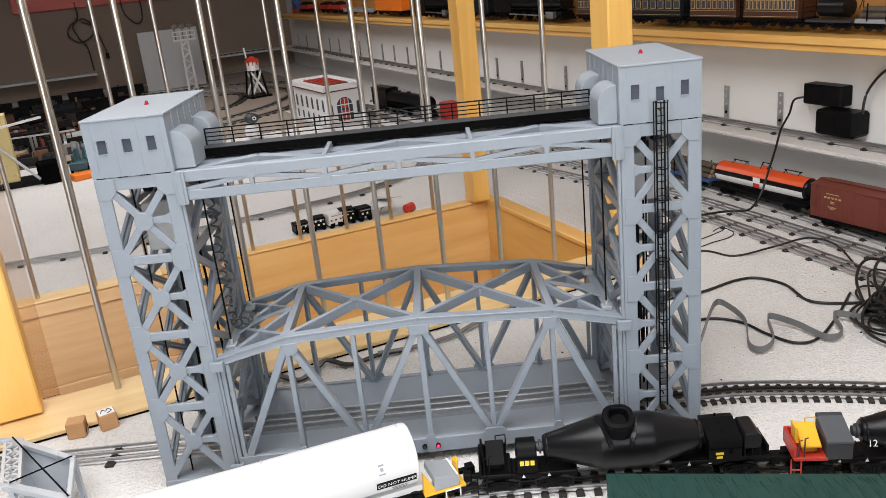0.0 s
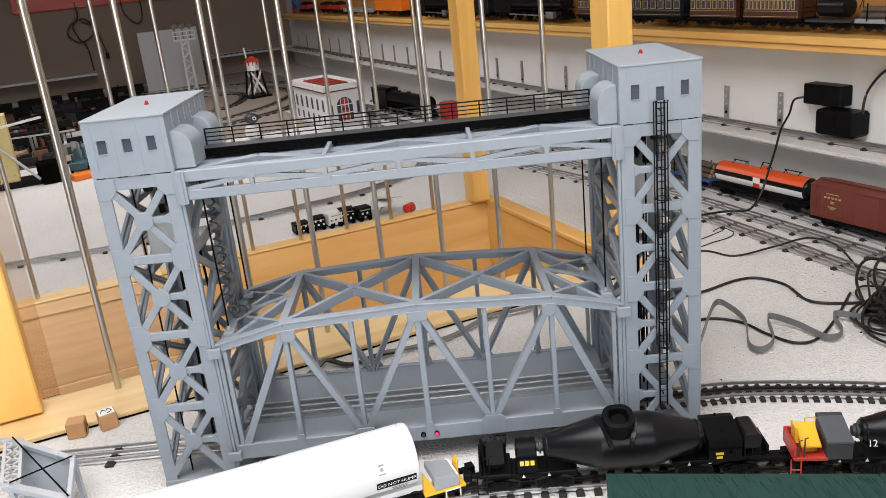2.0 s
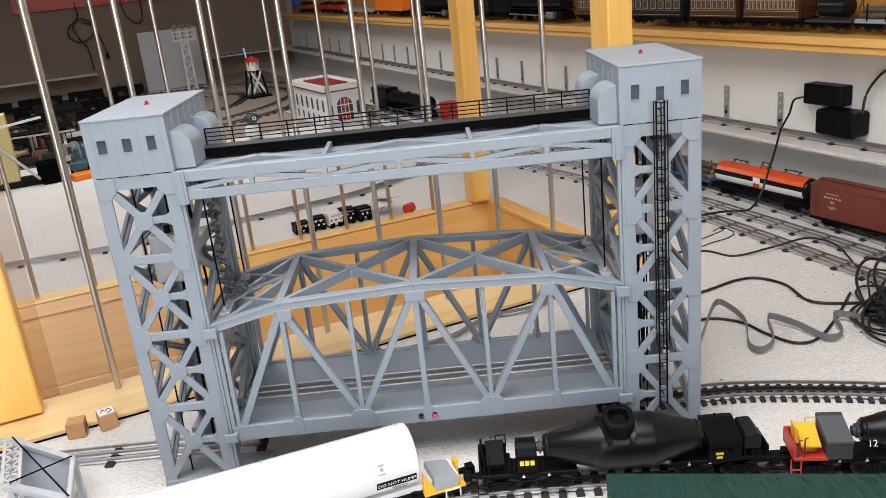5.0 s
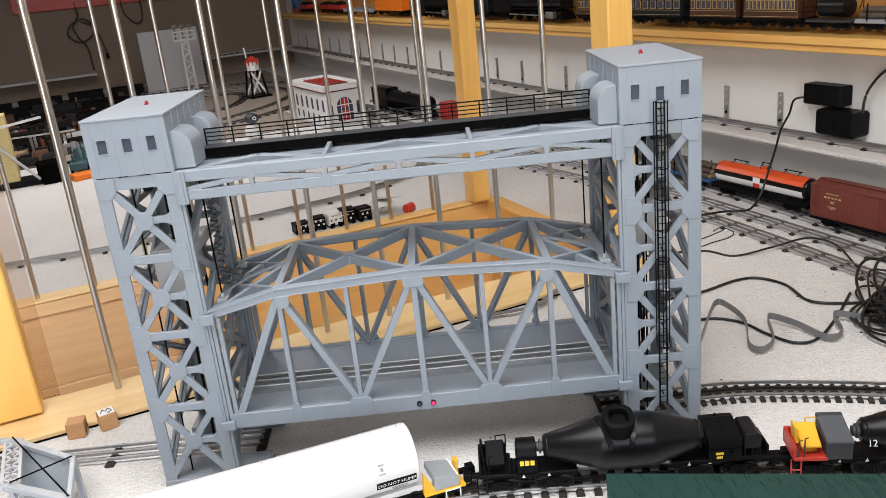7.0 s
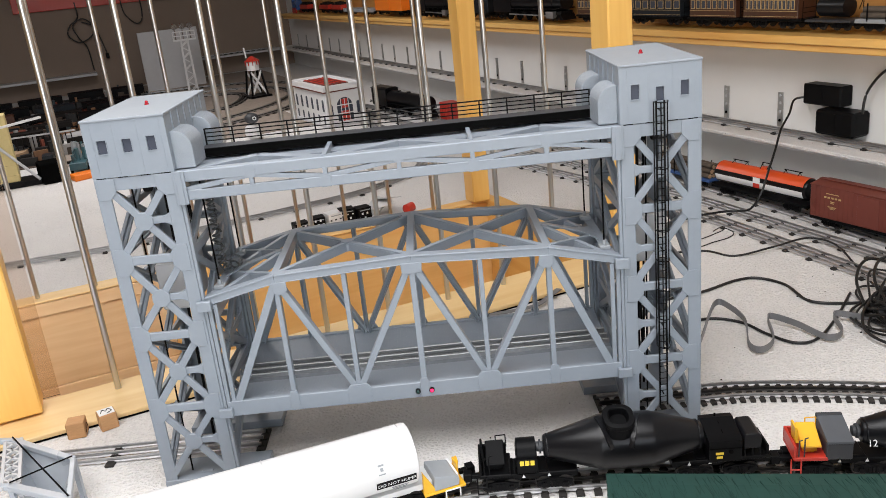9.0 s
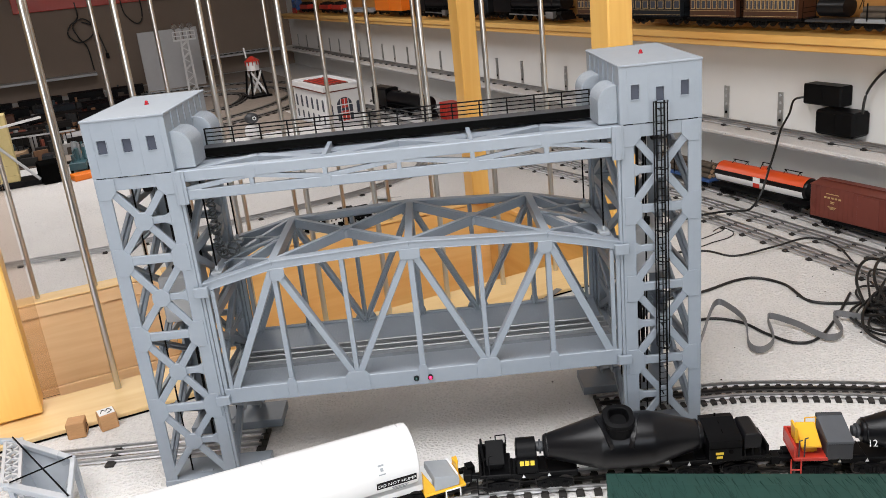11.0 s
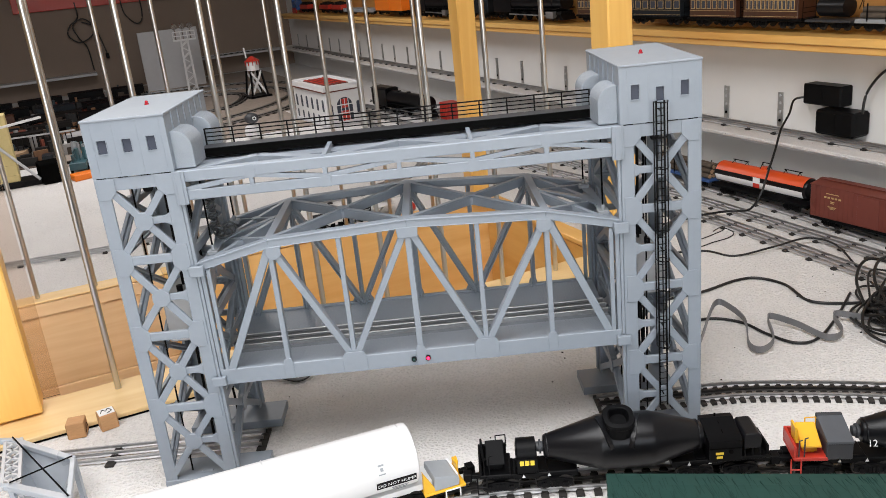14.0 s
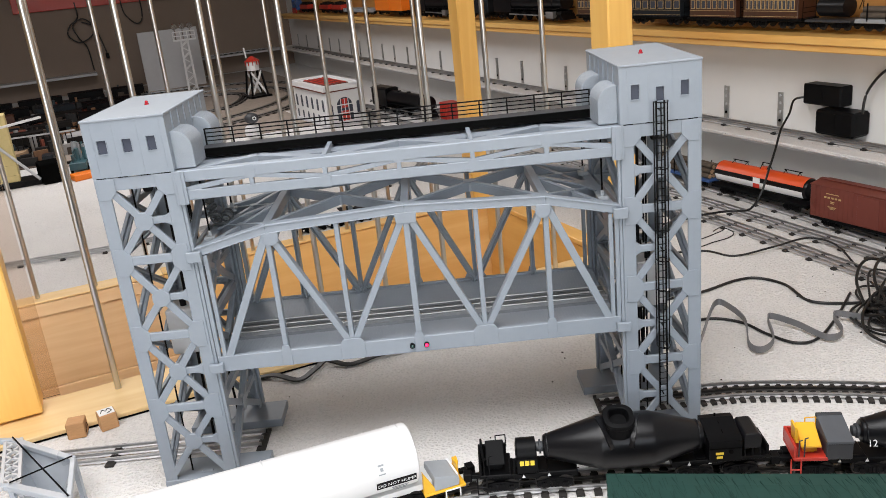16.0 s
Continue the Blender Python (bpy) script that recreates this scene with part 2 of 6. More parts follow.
def prism(bm, pts, y0, y1, m=None):
    """A flat outline in x and z, drawn out along y."""
    m = m or Matrix()
    lo = [bm.verts.new(m @ Vector((x, y0, z))) for x, z in pts]
    hi = [bm.verts.new(m @ Vector((x, y1, z))) for x, z in pts]
    k = len(pts)
    fs = [bm.faces.new(lo), bm.faces.new(hi[::-1])]
    for i in range(k):
        fs.append(bm.faces.new((lo[i], hi[i], hi[(i + 1) % k], lo[(i + 1) % k])))
    bmesh.ops.recalc_face_normals(bm, faces=fs)


def smooth_path(pts, steps=6):
    pts = [Vector(p) for p in pts]
    out = []
    for i in range(len(pts) - 1):
        p0, p1, p2, p3 = pts[max(i - 1, 0)], pts[i], pts[i + 1], pts[min(i + 2, len(pts) - 1)]
        for k in range(steps):
            t = k / steps
            out.append(0.5 * ((2 * p1) + (p2 - p0) * t + (2 * p0 - 5 * p1 + 4 * p2 - p3) * t * t + (3 * p1 - p0 - 3 * p2 + p3) * t ** 3))
    out.append(pts[-1])
    return out


def tube(bm, pts, r, n=6, flat=None):
    """A round cord through points; flat=(w, h, up) makes a ribbon instead."""
    rings = []
    for i, p in enumerate(pts):
        d = (pts[min(i + 1, len(pts) - 1)] - pts[max(i - 1, 0)]).normalized()
        up = Vector((0, 0, 1)) if abs(d.z) < 0.95 else Vector((1, 0, 0))
        s = d.cross(up).normalized()
        t = s.cross(d)
        if flat:
            w, h = flat
            ring = [p + s * a * w / 2 + t * b * h / 2 for a, b in ((-1, -1), (1, -1), (1, 1), (-1, 1))]
        else:
            ring = [p + (s * math.cos(k * math.tau / n) + t * math.sin(k * math.tau / n)) * r for k in range(n)]
        rings.append([bm.verts.new(q) for q in ring])
    k = len(rings[0])
    for a, b in zip(rings, rings[1:]):
        for i in range(k):
            bm.faces.new((a[i], a[(i + 1) % k], b[(i + 1) % k], b[i]))
    bm.faces.new(rings[0][::-1])
    bm.faces.new(rings[-1])


def lathe(bm, prof, m=None, n=32):
    """A body of revolution about x from (x, radius) pairs."""
    m = m or Matrix()
    rings = []
    for x, r in prof:
        rings.append([bm.verts.new(m @ Vector((x, r * math.cos(k * math.tau / n), r * math.sin(k * math.tau / n)))) for k in range(n)])
    fs = []
    for a, b in zip(rings, rings[1:]):
        for i in range(n):
            fs.append(bm.faces.new((a[i], a[(i + 1) % n], b[(i + 1) % n], b[i])))
    fs.append(bm.faces.new(rings[0][::-1]))
    fs.append(bm.faces.new(rings[-1]))
    bmesh.ops.recalc_face_normals(bm, faces=fs)
    return fs


def finish(name, bm, material, bevel=0.0, smooth=False):
    me = bpy.data.meshes.new(name)
    if smooth:
        for f in bm.faces:
            f.smooth = True
        for e in bm.edges:
            if len(e.link_faces) == 2 and e.calc_face_angle(0) > radians(32):
                e.smooth = False
    bm.to_mesh(me)
    bm.free()
    me.materials.append(material)
    ob = new(name, me)
    if bevel:
        md = ob.modifiers.new("edge", "BEVEL")
        md.width, md.segments, md.limit_method = bevel, 1, "ANGLE"
    return ob


def part(name, bm, material, parent, label="", bevel=0.0, smooth=False):
    ob = finish(name, bm, material, bevel, smooth)
    ob.parent = parent
    if label:
        tagged(ob, label)
    return ob


def shared(name, me, parent, m=None):
    """One more object on a mesh that exists."""
    ob = new(name, me)
    ob.parent = parent
    if m:
        ob.matrix_basis = m
    return ob


def thing(name, label, category, m=None, group="", kind=""):
    ob = new(name)
    ob.empty_display_size = 0.02
    if m:
        ob.matrix_world = m
    return tagged(ob, label, category, group, kind)


def single(name, bm, material, label, category="", group="", kind="", bevel=0.0, smooth=False, m=None):
    ob = finish(name, bm, material, bevel, smooth)
    if m:
        ob.matrix_world = m
    return tagged(ob, label, category, group, kind)


def B():
    return bmesh.new()


# ---------------------------------------------------------------- room shell
WALL_U = 1.6
WELL = (-1.25, 0.94, 0.36, 0.90)        # stair opening in the table: u0, u1, v0, v1


def room():
    bm = B()
    bb(bm, U0 - .1, U1 + .3, V0 - .1, V1 + .1, FLOOR - .1, FLOOR)
    single("floor", bm, M["floor"], "unseen tan floor, kept pale to bounce light into the stairwell", "floor", kind="structure", m=ROOM)
    bm = B()
    bb(bm, WALL_U, WALL_U + .1, V0, V1, FLOOR, CEIL)
    single("wall_east", bm, M["wall"], "white painted wall behind the train shelves", "wall", kind="structure", m=ROOM)
    bm = B()
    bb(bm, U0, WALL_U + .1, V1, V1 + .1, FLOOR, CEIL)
    single("wall_north", bm, M["dim_wall"], "dark taupe end wall, toned down to keep the room's end dim", "wall", kind="structure", m=ROOM)
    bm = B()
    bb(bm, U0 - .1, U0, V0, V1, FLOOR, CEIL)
    single("wall_west", bm, M["dim_wall"], "unseen side wall, dark taupe to cut bounced light", "wall", kind="structure", m=ROOM)
    bm = B()
    w = (-1.5, 0.5, 0.0, 1.1)
    bb(bm, U0, w[0], V0 - .1, V0, FLOOR, CEIL)
    bb(bm, w[1], WALL_U, V0 - .1, V0, FLOOR, CEIL)
    bb(bm, w[0], w[1], V0 - .1, V0, FLOOR, w[2])
    bb(bm, w[0], w[1], V0 - .1, V0, w[3], CEIL)
    single("wall_south", bm, M["wall"], "white painted wall with a window opening", "wall", kind="structure", m=ROOM)
    bm = B()
    a, b, c, d = SKYLIGHT
    bb(bm, U0, a, V0, V1, CEIL, CEIL + .1)
    bb(bm, b, WALL_U, V0, V1, CEIL, CEIL + .1)
    bb(bm, a, b, V0, c, CEIL, CEIL + .1)
    bb(bm, a, b, d, 1.84, CEIL, CEIL + .1)
    bb(bm, a, b, 2.96, V1, CEIL, CEIL + .1)
    bb(bm, a, -0.48, 1.84, 2.96, CEIL, CEIL + .1)
    single("ceiling", bm, M["ceiling"], "unseen ceiling, darkened to cut bounce, open for the overhead lamps", "ceiling", kind="structure", m=ROOM)


def table():
    bm = B()
    us, vs = [U0, WELL[0], WELL[1], WALL_U], [-0.62, WELL[2], WELL[3], V1]
    for i in range(3):
        for j in range(3):
            if (i, j) != (1, 1):
                bb(bm, us[i], us[i + 1], vs[j], vs[j + 1], -0.03, 0.0)
    bmesh.ops.remove_doubles(bm, verts=bm.verts, dist=1e-5)
    inner = [f for f in bm.faces if any(f is not g and set(f.verts) == set(g.verts) for v in f.verts for g in v.link_faces)]
    bmesh.ops.delete(bm, geom=inner, context="FACES")
    single("train_table", bm, M["table"], "off-white pebbled foam layout table surface", "table", kind="structure", m=ROOM)


def board(parent, x0, x1, y0, y1, z0, z1, material, name="board", bevel=0.0015):
    bm = B()
    bb(bm, x0, x1, y0, y1, z0, z1)
    return part(name, bm, material, parent, bevel=bevel)


def well():
    u0, u1, v0, v1 = WELL
    w = thing("stairwell_lining", "varnished pine boards lining the open stairwell", "stairwell", ROOM, kind="structure")
    # far side, boards of uneven depth below one another
    z = [0.0, -0.24, -0.95]
    for i in range(2):
        board(w, 0.1005, u1 - .0005, v1 - (0.010 if i % 2 else 0.008), v1 + 0.02, z[i + 1] + 0.0004, z[i] - 0.0004, M["pine_u"])
    zl = [0.0, -0.030, -0.20, -0.95]
    for i in range(3):
        board(w, u0, 0.1, v1 - (0.016, 0.009, 0.013, 0.010, 0.012, 0.010)[i], v1 + 0.02, zl[i + 1] + 0.0004, zl[i] - 0.0004, M["pine_tan"])
    # side towards the shelves
    for i in range(2):
        board(w, u1 - (0.010 if i % 2 else 0.008), u1 + 0.02, v0 + .012, v1 - 0.013, z[i + 1] + 0.0004, z[i] - 0.0004, M["pine_v"])
    # near side
    board(w, u0, u1, v0 - 0.02, v0 + .010, -0.95, -0.002, M["pine_u"])
    # caps on which the rods stand
    board(w, 0.1005, u1 + 0.03, v1 - 0.012, v1 + 0.035, 0.001, 0.006, M["pine_u"], "cap", 0.002)
    board(w, u0, 0.1, v1 - 0.018, v1 + 0.035, 0.001, 0.006, M["pine_pale"], "cap", 0.002)
    board(w, u1 - 0.012, u1 + 0.03, v0 + 0.0, v1 - 0.0125, 0.001, 0.013, M["pine_v"], "cap")
    # black strip draws the seam and its shade along the ledge's near edge
    board(w, u0, u1 + 0.03, 0.2340, 0.2356, 0.0006, 0.0030, M["black_matt"], "edge_seam_shade", 0.0)
    board(w, u0, u1 + 0.03, 0.236, v0 - 0.0005, 0.001, 0.010, M["pine_pale"], "ledge")


def posts():
    for name, a, b, c, d, lab in (
            ("wood_post", -0.215, -0.148, 0.303, 0.362, "varnished pine post standing on the stairwell ledge"),
            ("wood_post", 0.884, 0.932, 0.860, 0.912, "varnished pine post at the stairwell corner"),
            ("wood_post", 0.922, 0.978, 0.300, 0.360, "varnished pine post beside the model bridge")):
        bm = B()
        bb(bm, a, b, c, d, 0.0135, CEIL - .001)
        single(name, bm, M["pine_z"], lab, "post", group="stairwell posts", bevel=0.003, m=ROOM)


def acrylic():
    m = bpy.data.materials.new("clear_acrylic")
    m.use_nodes = True
    b = m.node_tree.nodes["Principled BSDF"]
    b.inputs["Base Color"].default_value = (0.86, 0.76, 0.68, 1)
    b.inputs["Transmission Weight"].default_value, b.inputs["Roughness"].default_value, b.inputs["IOR"].default_value = 1.0, 0.06, 1.2
    bm = B()
    bb(bm, -0.42, -0.1235, 0.3630, 0.3655, 0.0105, 1.2)
    ob = single("acrylic_panel", bm, m, "clear brown-tinted acrylic guard panel beside the post", "panel", m=ROOM)
    ob.visible_shadow = False


def rods():
    first = None
    for v, n0, n1, off in ((0.328, 0, 8, -0.036), (0.910, -1, 8, -0.044)):
        for k in range(n0, n1):
            u = off + 0.119 * k
            z0 = 0.0102 if v < .5 else 0.0062
            m = ROOM @ Matrix.Translation((u, v, z0))
            if first is None:
                bm = B()
                cyl(bm, (0, 0, 0), (0, 0, CEIL - 0.02), 0.0048, 16)
                first = single("steel_rod", bm, M["steel"], "polished steel safety rod standing on pine ledge", "railing rod", group="stairwell safety rods", smooth=True, m=m)
            else:
                copy_thing(first, m)


room()
table()
well()
posts()
acrylic()
rods()

# ---------------------------------------------------------------- the lift bridge
TW, TX, TD = 0.0934, 0.6024, 0.1847       # tower width, start of the second tower, depth
HB, HT = 0.416, 0.480                     # underside and top of the tower houses
SX0, SX1 = 0.0985, 0.5975                 # ends of the lifting span
LIFT0, LIFT_RATE = 0.0154, 0.00900        # height of the span at the start, and metres a second
NODES = (0.017, 0.116, 0.215, 0.314, 0.408)


def lifted(t):
    return LIFT0 + LIFT_RATE * t


def octagon(bm, f, n, s, z, r, th):
    """An eight-sided plate in a face: f(s, z) gives places, n the outward way."""
    pts = [f(s + r * math.cos(radians(22.5 + 45 * k)), z + r * math.sin(radians(22.5 + 45 * k))) for k in range(8)]
    lo = [bm.verts.new(p) for p in pts]
    hi = [bm.verts.new(p + n * th) for p in pts]
    fs = [bm.faces.new(lo), bm.faces.new(hi[::-1])]
    for i in range(8):
        fs.append(bm.faces.new((lo[i], hi[i], hi[(i + 1) % 8], lo[(i + 1) % 8])))
    bmesh.ops.recalc_face_normals(bm, faces=fs)


def plate(bm, pts, n, th):
    lo = [bm.verts.new(p) for p in pts]
    hi = [bm.verts.new(p + n * th) for p in pts]
    k = len(pts)
    fs = [bm.faces.new(lo), bm.faces.new(hi[::-1])]
    for i in range(k):
        fs.append(bm.faces.new((lo[i], hi[i], hi[(i + 1) % k], lo[(i + 1) % k])))
    bmesh.ops.recalc_face_normals(bm, faces=fs)


def tower_face(tower, f, n, w, inner, braces=True):
    """Struts, diagonals and gusset plates of one side. inner: the s of the leg to which the half struts run."""
    le = 0.0125
    g = M["grey"]
    for z in NODES[1:4]:
        bm = B()
        beam(bm, f(le, z) + n * -0.002, f(w - le, z) + n * -0.002, 0.0105, 0.0050, n)
        beam(bm, f(le, z) + n * -0.006, f(w - le, z) + n * -0.006, 0.0030, 0.0060, n)
        part("strut", bm, g, tower, bevel=0.0006)
    for z0, z1 in zip(NODES, NODES[1:]):
        zc = (z0 + z1) / 2
        c = w / 2
        for s, z in ((le, z0), (w - le, z0), (le, z1), (w - le, z1)):
            bm = B()
            a, b = f(s, z + (0.004 if z == z0 else -0.004)) + n * -0.0025, f(c, zc) + n * -0.0025
            beam(bm, a, b, 0.0088, 0.0045, n)
            beam(bm, a - n * 0.004, b - n * 0.004, 0.0026, 0.006, n)
            part("diagonal", bm, g, tower, bevel=0.0006)
        bm = B()
        octagon(bm, f, n, c, zc, 0.0115, 0.0012)
        octagon(bm, lambda a, b: f(a, b) - n * 0.0002, -n, c, zc, 0.0113, 0.004)
        part("gusset", bm, g, tower, bevel=0.0004)
        bm = B()
        d = 1 if inner > c else -1
        plate(bm, [f(c + d * 0.008, zc - 0.0042), f(inner - d * 0.022, zc - 0.0042), f(inner - d * 0.0125, zc - 0.010),
                   f(inner - d * 0.0125, zc + 0.010), f(inner - d * 0.022, zc + 0.0042), f(c + d * 0.008, zc + 0.0042)], -n, 0.0050)
        bmesh.ops.translate(bm, verts=bm.verts, vec=n * -0.0007)
        part("half_strut", bm, g, tower, bevel=0.0005)
        for s, d in ((0.0, 1), (w, -1)):
            bm = B()
            e = 0.0155
            plate(bm, [f(s + d * 0.003, z1 - 0.018), f(s + d * e, z1 - 0.018), f(s + d * (e + 0.008), z1 - 0.009), f(s + d * (e + 0.008), z1 + 0.007),
                       f(s + d * e, z1 + 0.016 if z1 < .4 else z1 + 0.007), f(s + d * 0.003, z1 + 0.016 if z1 < .4 else z1 + 0.007)], n, 0.0011)
            part("gusset", bm, g, tower, bevel=0.0004)


def tower_leg(tower, x, y, dx, dy):
    bm = B()
    bb(bm, min(x, x + dx * 0.0155), max(x, x + dx * 0.0155), min(y, y + dy * 0.0035), max(y, y + dy * 0.0035), 0.0, HB - .0005)
    bb(bm, min(x, x + dx * 0.0035), max(x, x + dx * 0.0035), min(y + dy * .0035, y + dy * 0.0165), max(y + dy * .0035, y + dy * 0.0165), 0.0, HB - .0005)
    part("leg", bm, M["grey"], tower, bevel=0.0006)


def house(bridge, x0, wins, mirror):
    bm = B()
    y1 = TD
    th = 0.003
    # walls: front with openings, back, two sides
    xs = [0.0]
    for a, b, c, d in wins:
        xs += [a, b]
    xs.append(TW)
    for i in range(0, len(xs) - 1, 2):
        bb(bm, x0 + xs[i], x0 + xs[i + 1], 0, th, HB, HT)
    for a, b, c, d in wins:
        bb(bm, x0 + a, x0 + b, 0, th, HB, c)
        bb(bm, x0 + a, x0 + b, 0, th, d, HT)
    bb(bm, x0, x0 + TW, y1 - th, y1, HB, HT)
    bb(bm, x0, x0 + th, th, y1 - th, HB, HT)
    bb(bm, x0 + TW - th, x0 + TW, th, y1 - th, HB, HT)
    bb(bm, x0 + th, x0 + TW - th, th, y1 - th, HB, HB + th)
    h = part("tower_house", bm, M["grey"], bridge, "blue-grey panelled machinery house on the tower")
    bm = B()
    bb(bm, x0 - 0.001, x0 + TW + 0.001, -0.001, y1 + 0.001, HT, HT + 0.0028)
    part("roof", bm, M["grey_roof"], h, bevel=0.0007)
    for a, b, c, d in wins:
        bm = B()
        bb(bm, x0 + a, x0 + b, 0.002, 0.0026, c, d)
        win = part("window", bm, M["glass_dark"], h, "dark glazed window")
        bm = B()
        e = 0.0009
        bb(bm, x0 + a - e, x0 + b + e, -0.0006, 0.0, d, d + e)
        bb(bm, x0 + a - e, x0 + b + e, -0.0012, 0.0, c - e, c)
        bb(bm, x0 + a - e, x0 + a, -0.0006, 0.0, c, d)
        bb(bm, x0 + b, x0 + b + e, -0.0006, 0.0, c, d)
        part("window_frame", bm, M["grey"], win)
    # cover strips on the walls
    for s in (0.0090, 0.0330, 0.0605, 0.0865):
        bm = B()
        bb(bm, x0 + s, x0 + s + 0.0007, -0.0004, 0.0, HB + .003, HT - 0.001)
        part("cover_strip", bm, M["grey"], h)
    side = x0 + TW if not mirror else x0
    d = 1 if not mirror else -1
    for k in range(1, 7):
        y = k * TD / 7
        bm = B()
        bb(bm, min(side, side + d * 0.0012), max(side, side + d * 0.0012), y, y + 0.0016, HB + .001, HT)
        part("cover_strip", bm, M["grey"], h)
    # locating tabs under the wall
    for s in (0.004, 0.029, 0.055, 0.078):
        bm = B()
        bb(bm, x0 + s, x0 + s + 0.011, -0.0003, 0.0012, HB - 0.0008, HB + 0.0002)
        part("tab_slot", bm, M["black_matt"], h)
    # rounded motor housings on the inner side
    for ya, yb in ((0.010, 0.058), (0.108, 0.152)):
        pts = [(0, HB + .0005), (0.0225, HB + .0005), (0.0225, 0.4400)]
        for k in range(1, 9):
            a = radians(90 * k / 8)
            pts.append((0.0025 + 0.020 * math.cos(a), 0.4400 + 0.020 * math.sin(a)))
        pts.append((0, 0.460))
        bm = B()
        prism(bm, [(side + d * x, z) for x, z in pts], ya, yb)
        part("motor_housing", bm, M["pebble"], h, "rounded motor cover with a pebbled side", bevel=0.0006)
    bm = B()
    cx, cy = x0 + TW / 2 + (0.002 if not mirror else 0.001), 0.0885
    cyl(bm, (cx, cy, HT + .0028), (cx, cy, HT + .0040), 0.0028, 12)
    cyl(bm, (cx, cy, HT + .0040), (cx, cy, HT + .0060), 0.0018, 12)
    bmesh.ops.create_uvsphere(bm, u_segments=10, v_segments=6, radius=0.0018, matrix=Matrix.Translation((cx, cy, HT + .0060)))
    part("beacon", bm, M["red_lens"], h, "small red roof beacon", smooth=True)


def tower(bridge, x0, mirror):
    bm = B()
    # head frame under the house and the two foot plates' tie
    for a, b, c, d in ((0, TW, 0, .004), (0, TW, TD - .004, TD), (0, .004, .004, TD - .004), (TW - .004, TW, .004, TD - .004)):
        bb(bm, x0 + a + .0006, x0 + b - .0006, c + .0006, d - .0006 if d > .004 else d, 0.4005, HB - 0.001)
    tw = part("tower", bm, M["grey"], bridge, "latticed blue-grey plastic bridge tower")
    Z = Vector((0, 0, 1))
    for y, ny in ((0.0, -1), (TD, 1)):
        tower_face(tw, lambda s, z, y=y: Vector((x0 + s, y, z)), Vector((0, ny, 0)), TW, 0.0 if mirror else TW)
    for x, nx in ((x0, -1), (x0 + TW, 1)):
        tower_face(tw, lambda s, z, x=x: Vector((x, s, z)), Vector((nx, 0, 0)), TD, TD)
    for x, dx in ((x0, 1), (x0 + TW, -1)):
        for y, dy in ((0.0, 1), (TD, -1)):
            tower_leg(tw, x, y, dx, dy)
    for ya, yb in ((-0.001, 0.050), (0.1300, TD + 0.001)):
        bm = B()
        a, b = (x0 - 0.001, x0 + TW + 0.0372) if not mirror else (x0 - 0.0335, x0 + TW + 0.001)
        h = 0.0125
        bb(bm, a, b, ya, yb, 0.0004, h)
        bb(bm, a + .045, a + .060, ya + .012, ya + .020, h, h + .0015)
        part("foot_plate", bm, M["grey"], tw, bevel=0.0012)
    # dark hoist wires inside the tower, thickened and added to for shaded rear members
    for wx, wy, lean, r in ((.030, .020, .004, .0011), (.062, .160, -.012, .0018), (.040, .100, .004, .0020), (.054, .130, .006, .0016), (.026, .150, .016, .0013)):
        bm = B()
        cyl(bm, (x0 + wx, wy, 0.0125), (x0 + wx + lean, wy, HB - .001), r, 6)
        part("wire_and_shade_rod", bm, M["black"], tw, "dark rod for hoist wires and shaded rear members")
    # dark sheaves at the head of the tower
    for y in (.060, .125):
        bm = B()
        cyl(bm, (x0 + .030, y, .396), (x0 + TW - .030, y, .396), .004, 10)
        for x in (.036, TW - .042):
            cyl(bm, (x0 + x, y, .396), (x0 + x + .006, y, .396), .014, 20)
        part("sheave", bm, M["black"], tw, "dark cable sheave under the machinery house")
    # cable guide channel on the inner front leg
    d = 1 if not mirror else -1
    side = x0 + TW if not mirror else x0
    bm = B()
    beam(bm, (side + d * 0.0022, 0.0035, 0.015), (side + d * 0.0022, 0.0035, HB - .04), 0.0036, 0.007, (0, 1, 0))
    part("guide_rail", bm, M["grey"], tw, bevel=0.0005)
    bm = B()
    beam(bm, (side + d * 0.0022, TD - 0.0035, 0.015), (side + d * 0.0022, TD - 0.0035, HB - .04), 0.0036, 0.007, (0, 1, 0))
    part("guide_rail", bm, M["grey"], tw, bevel=0.0005)


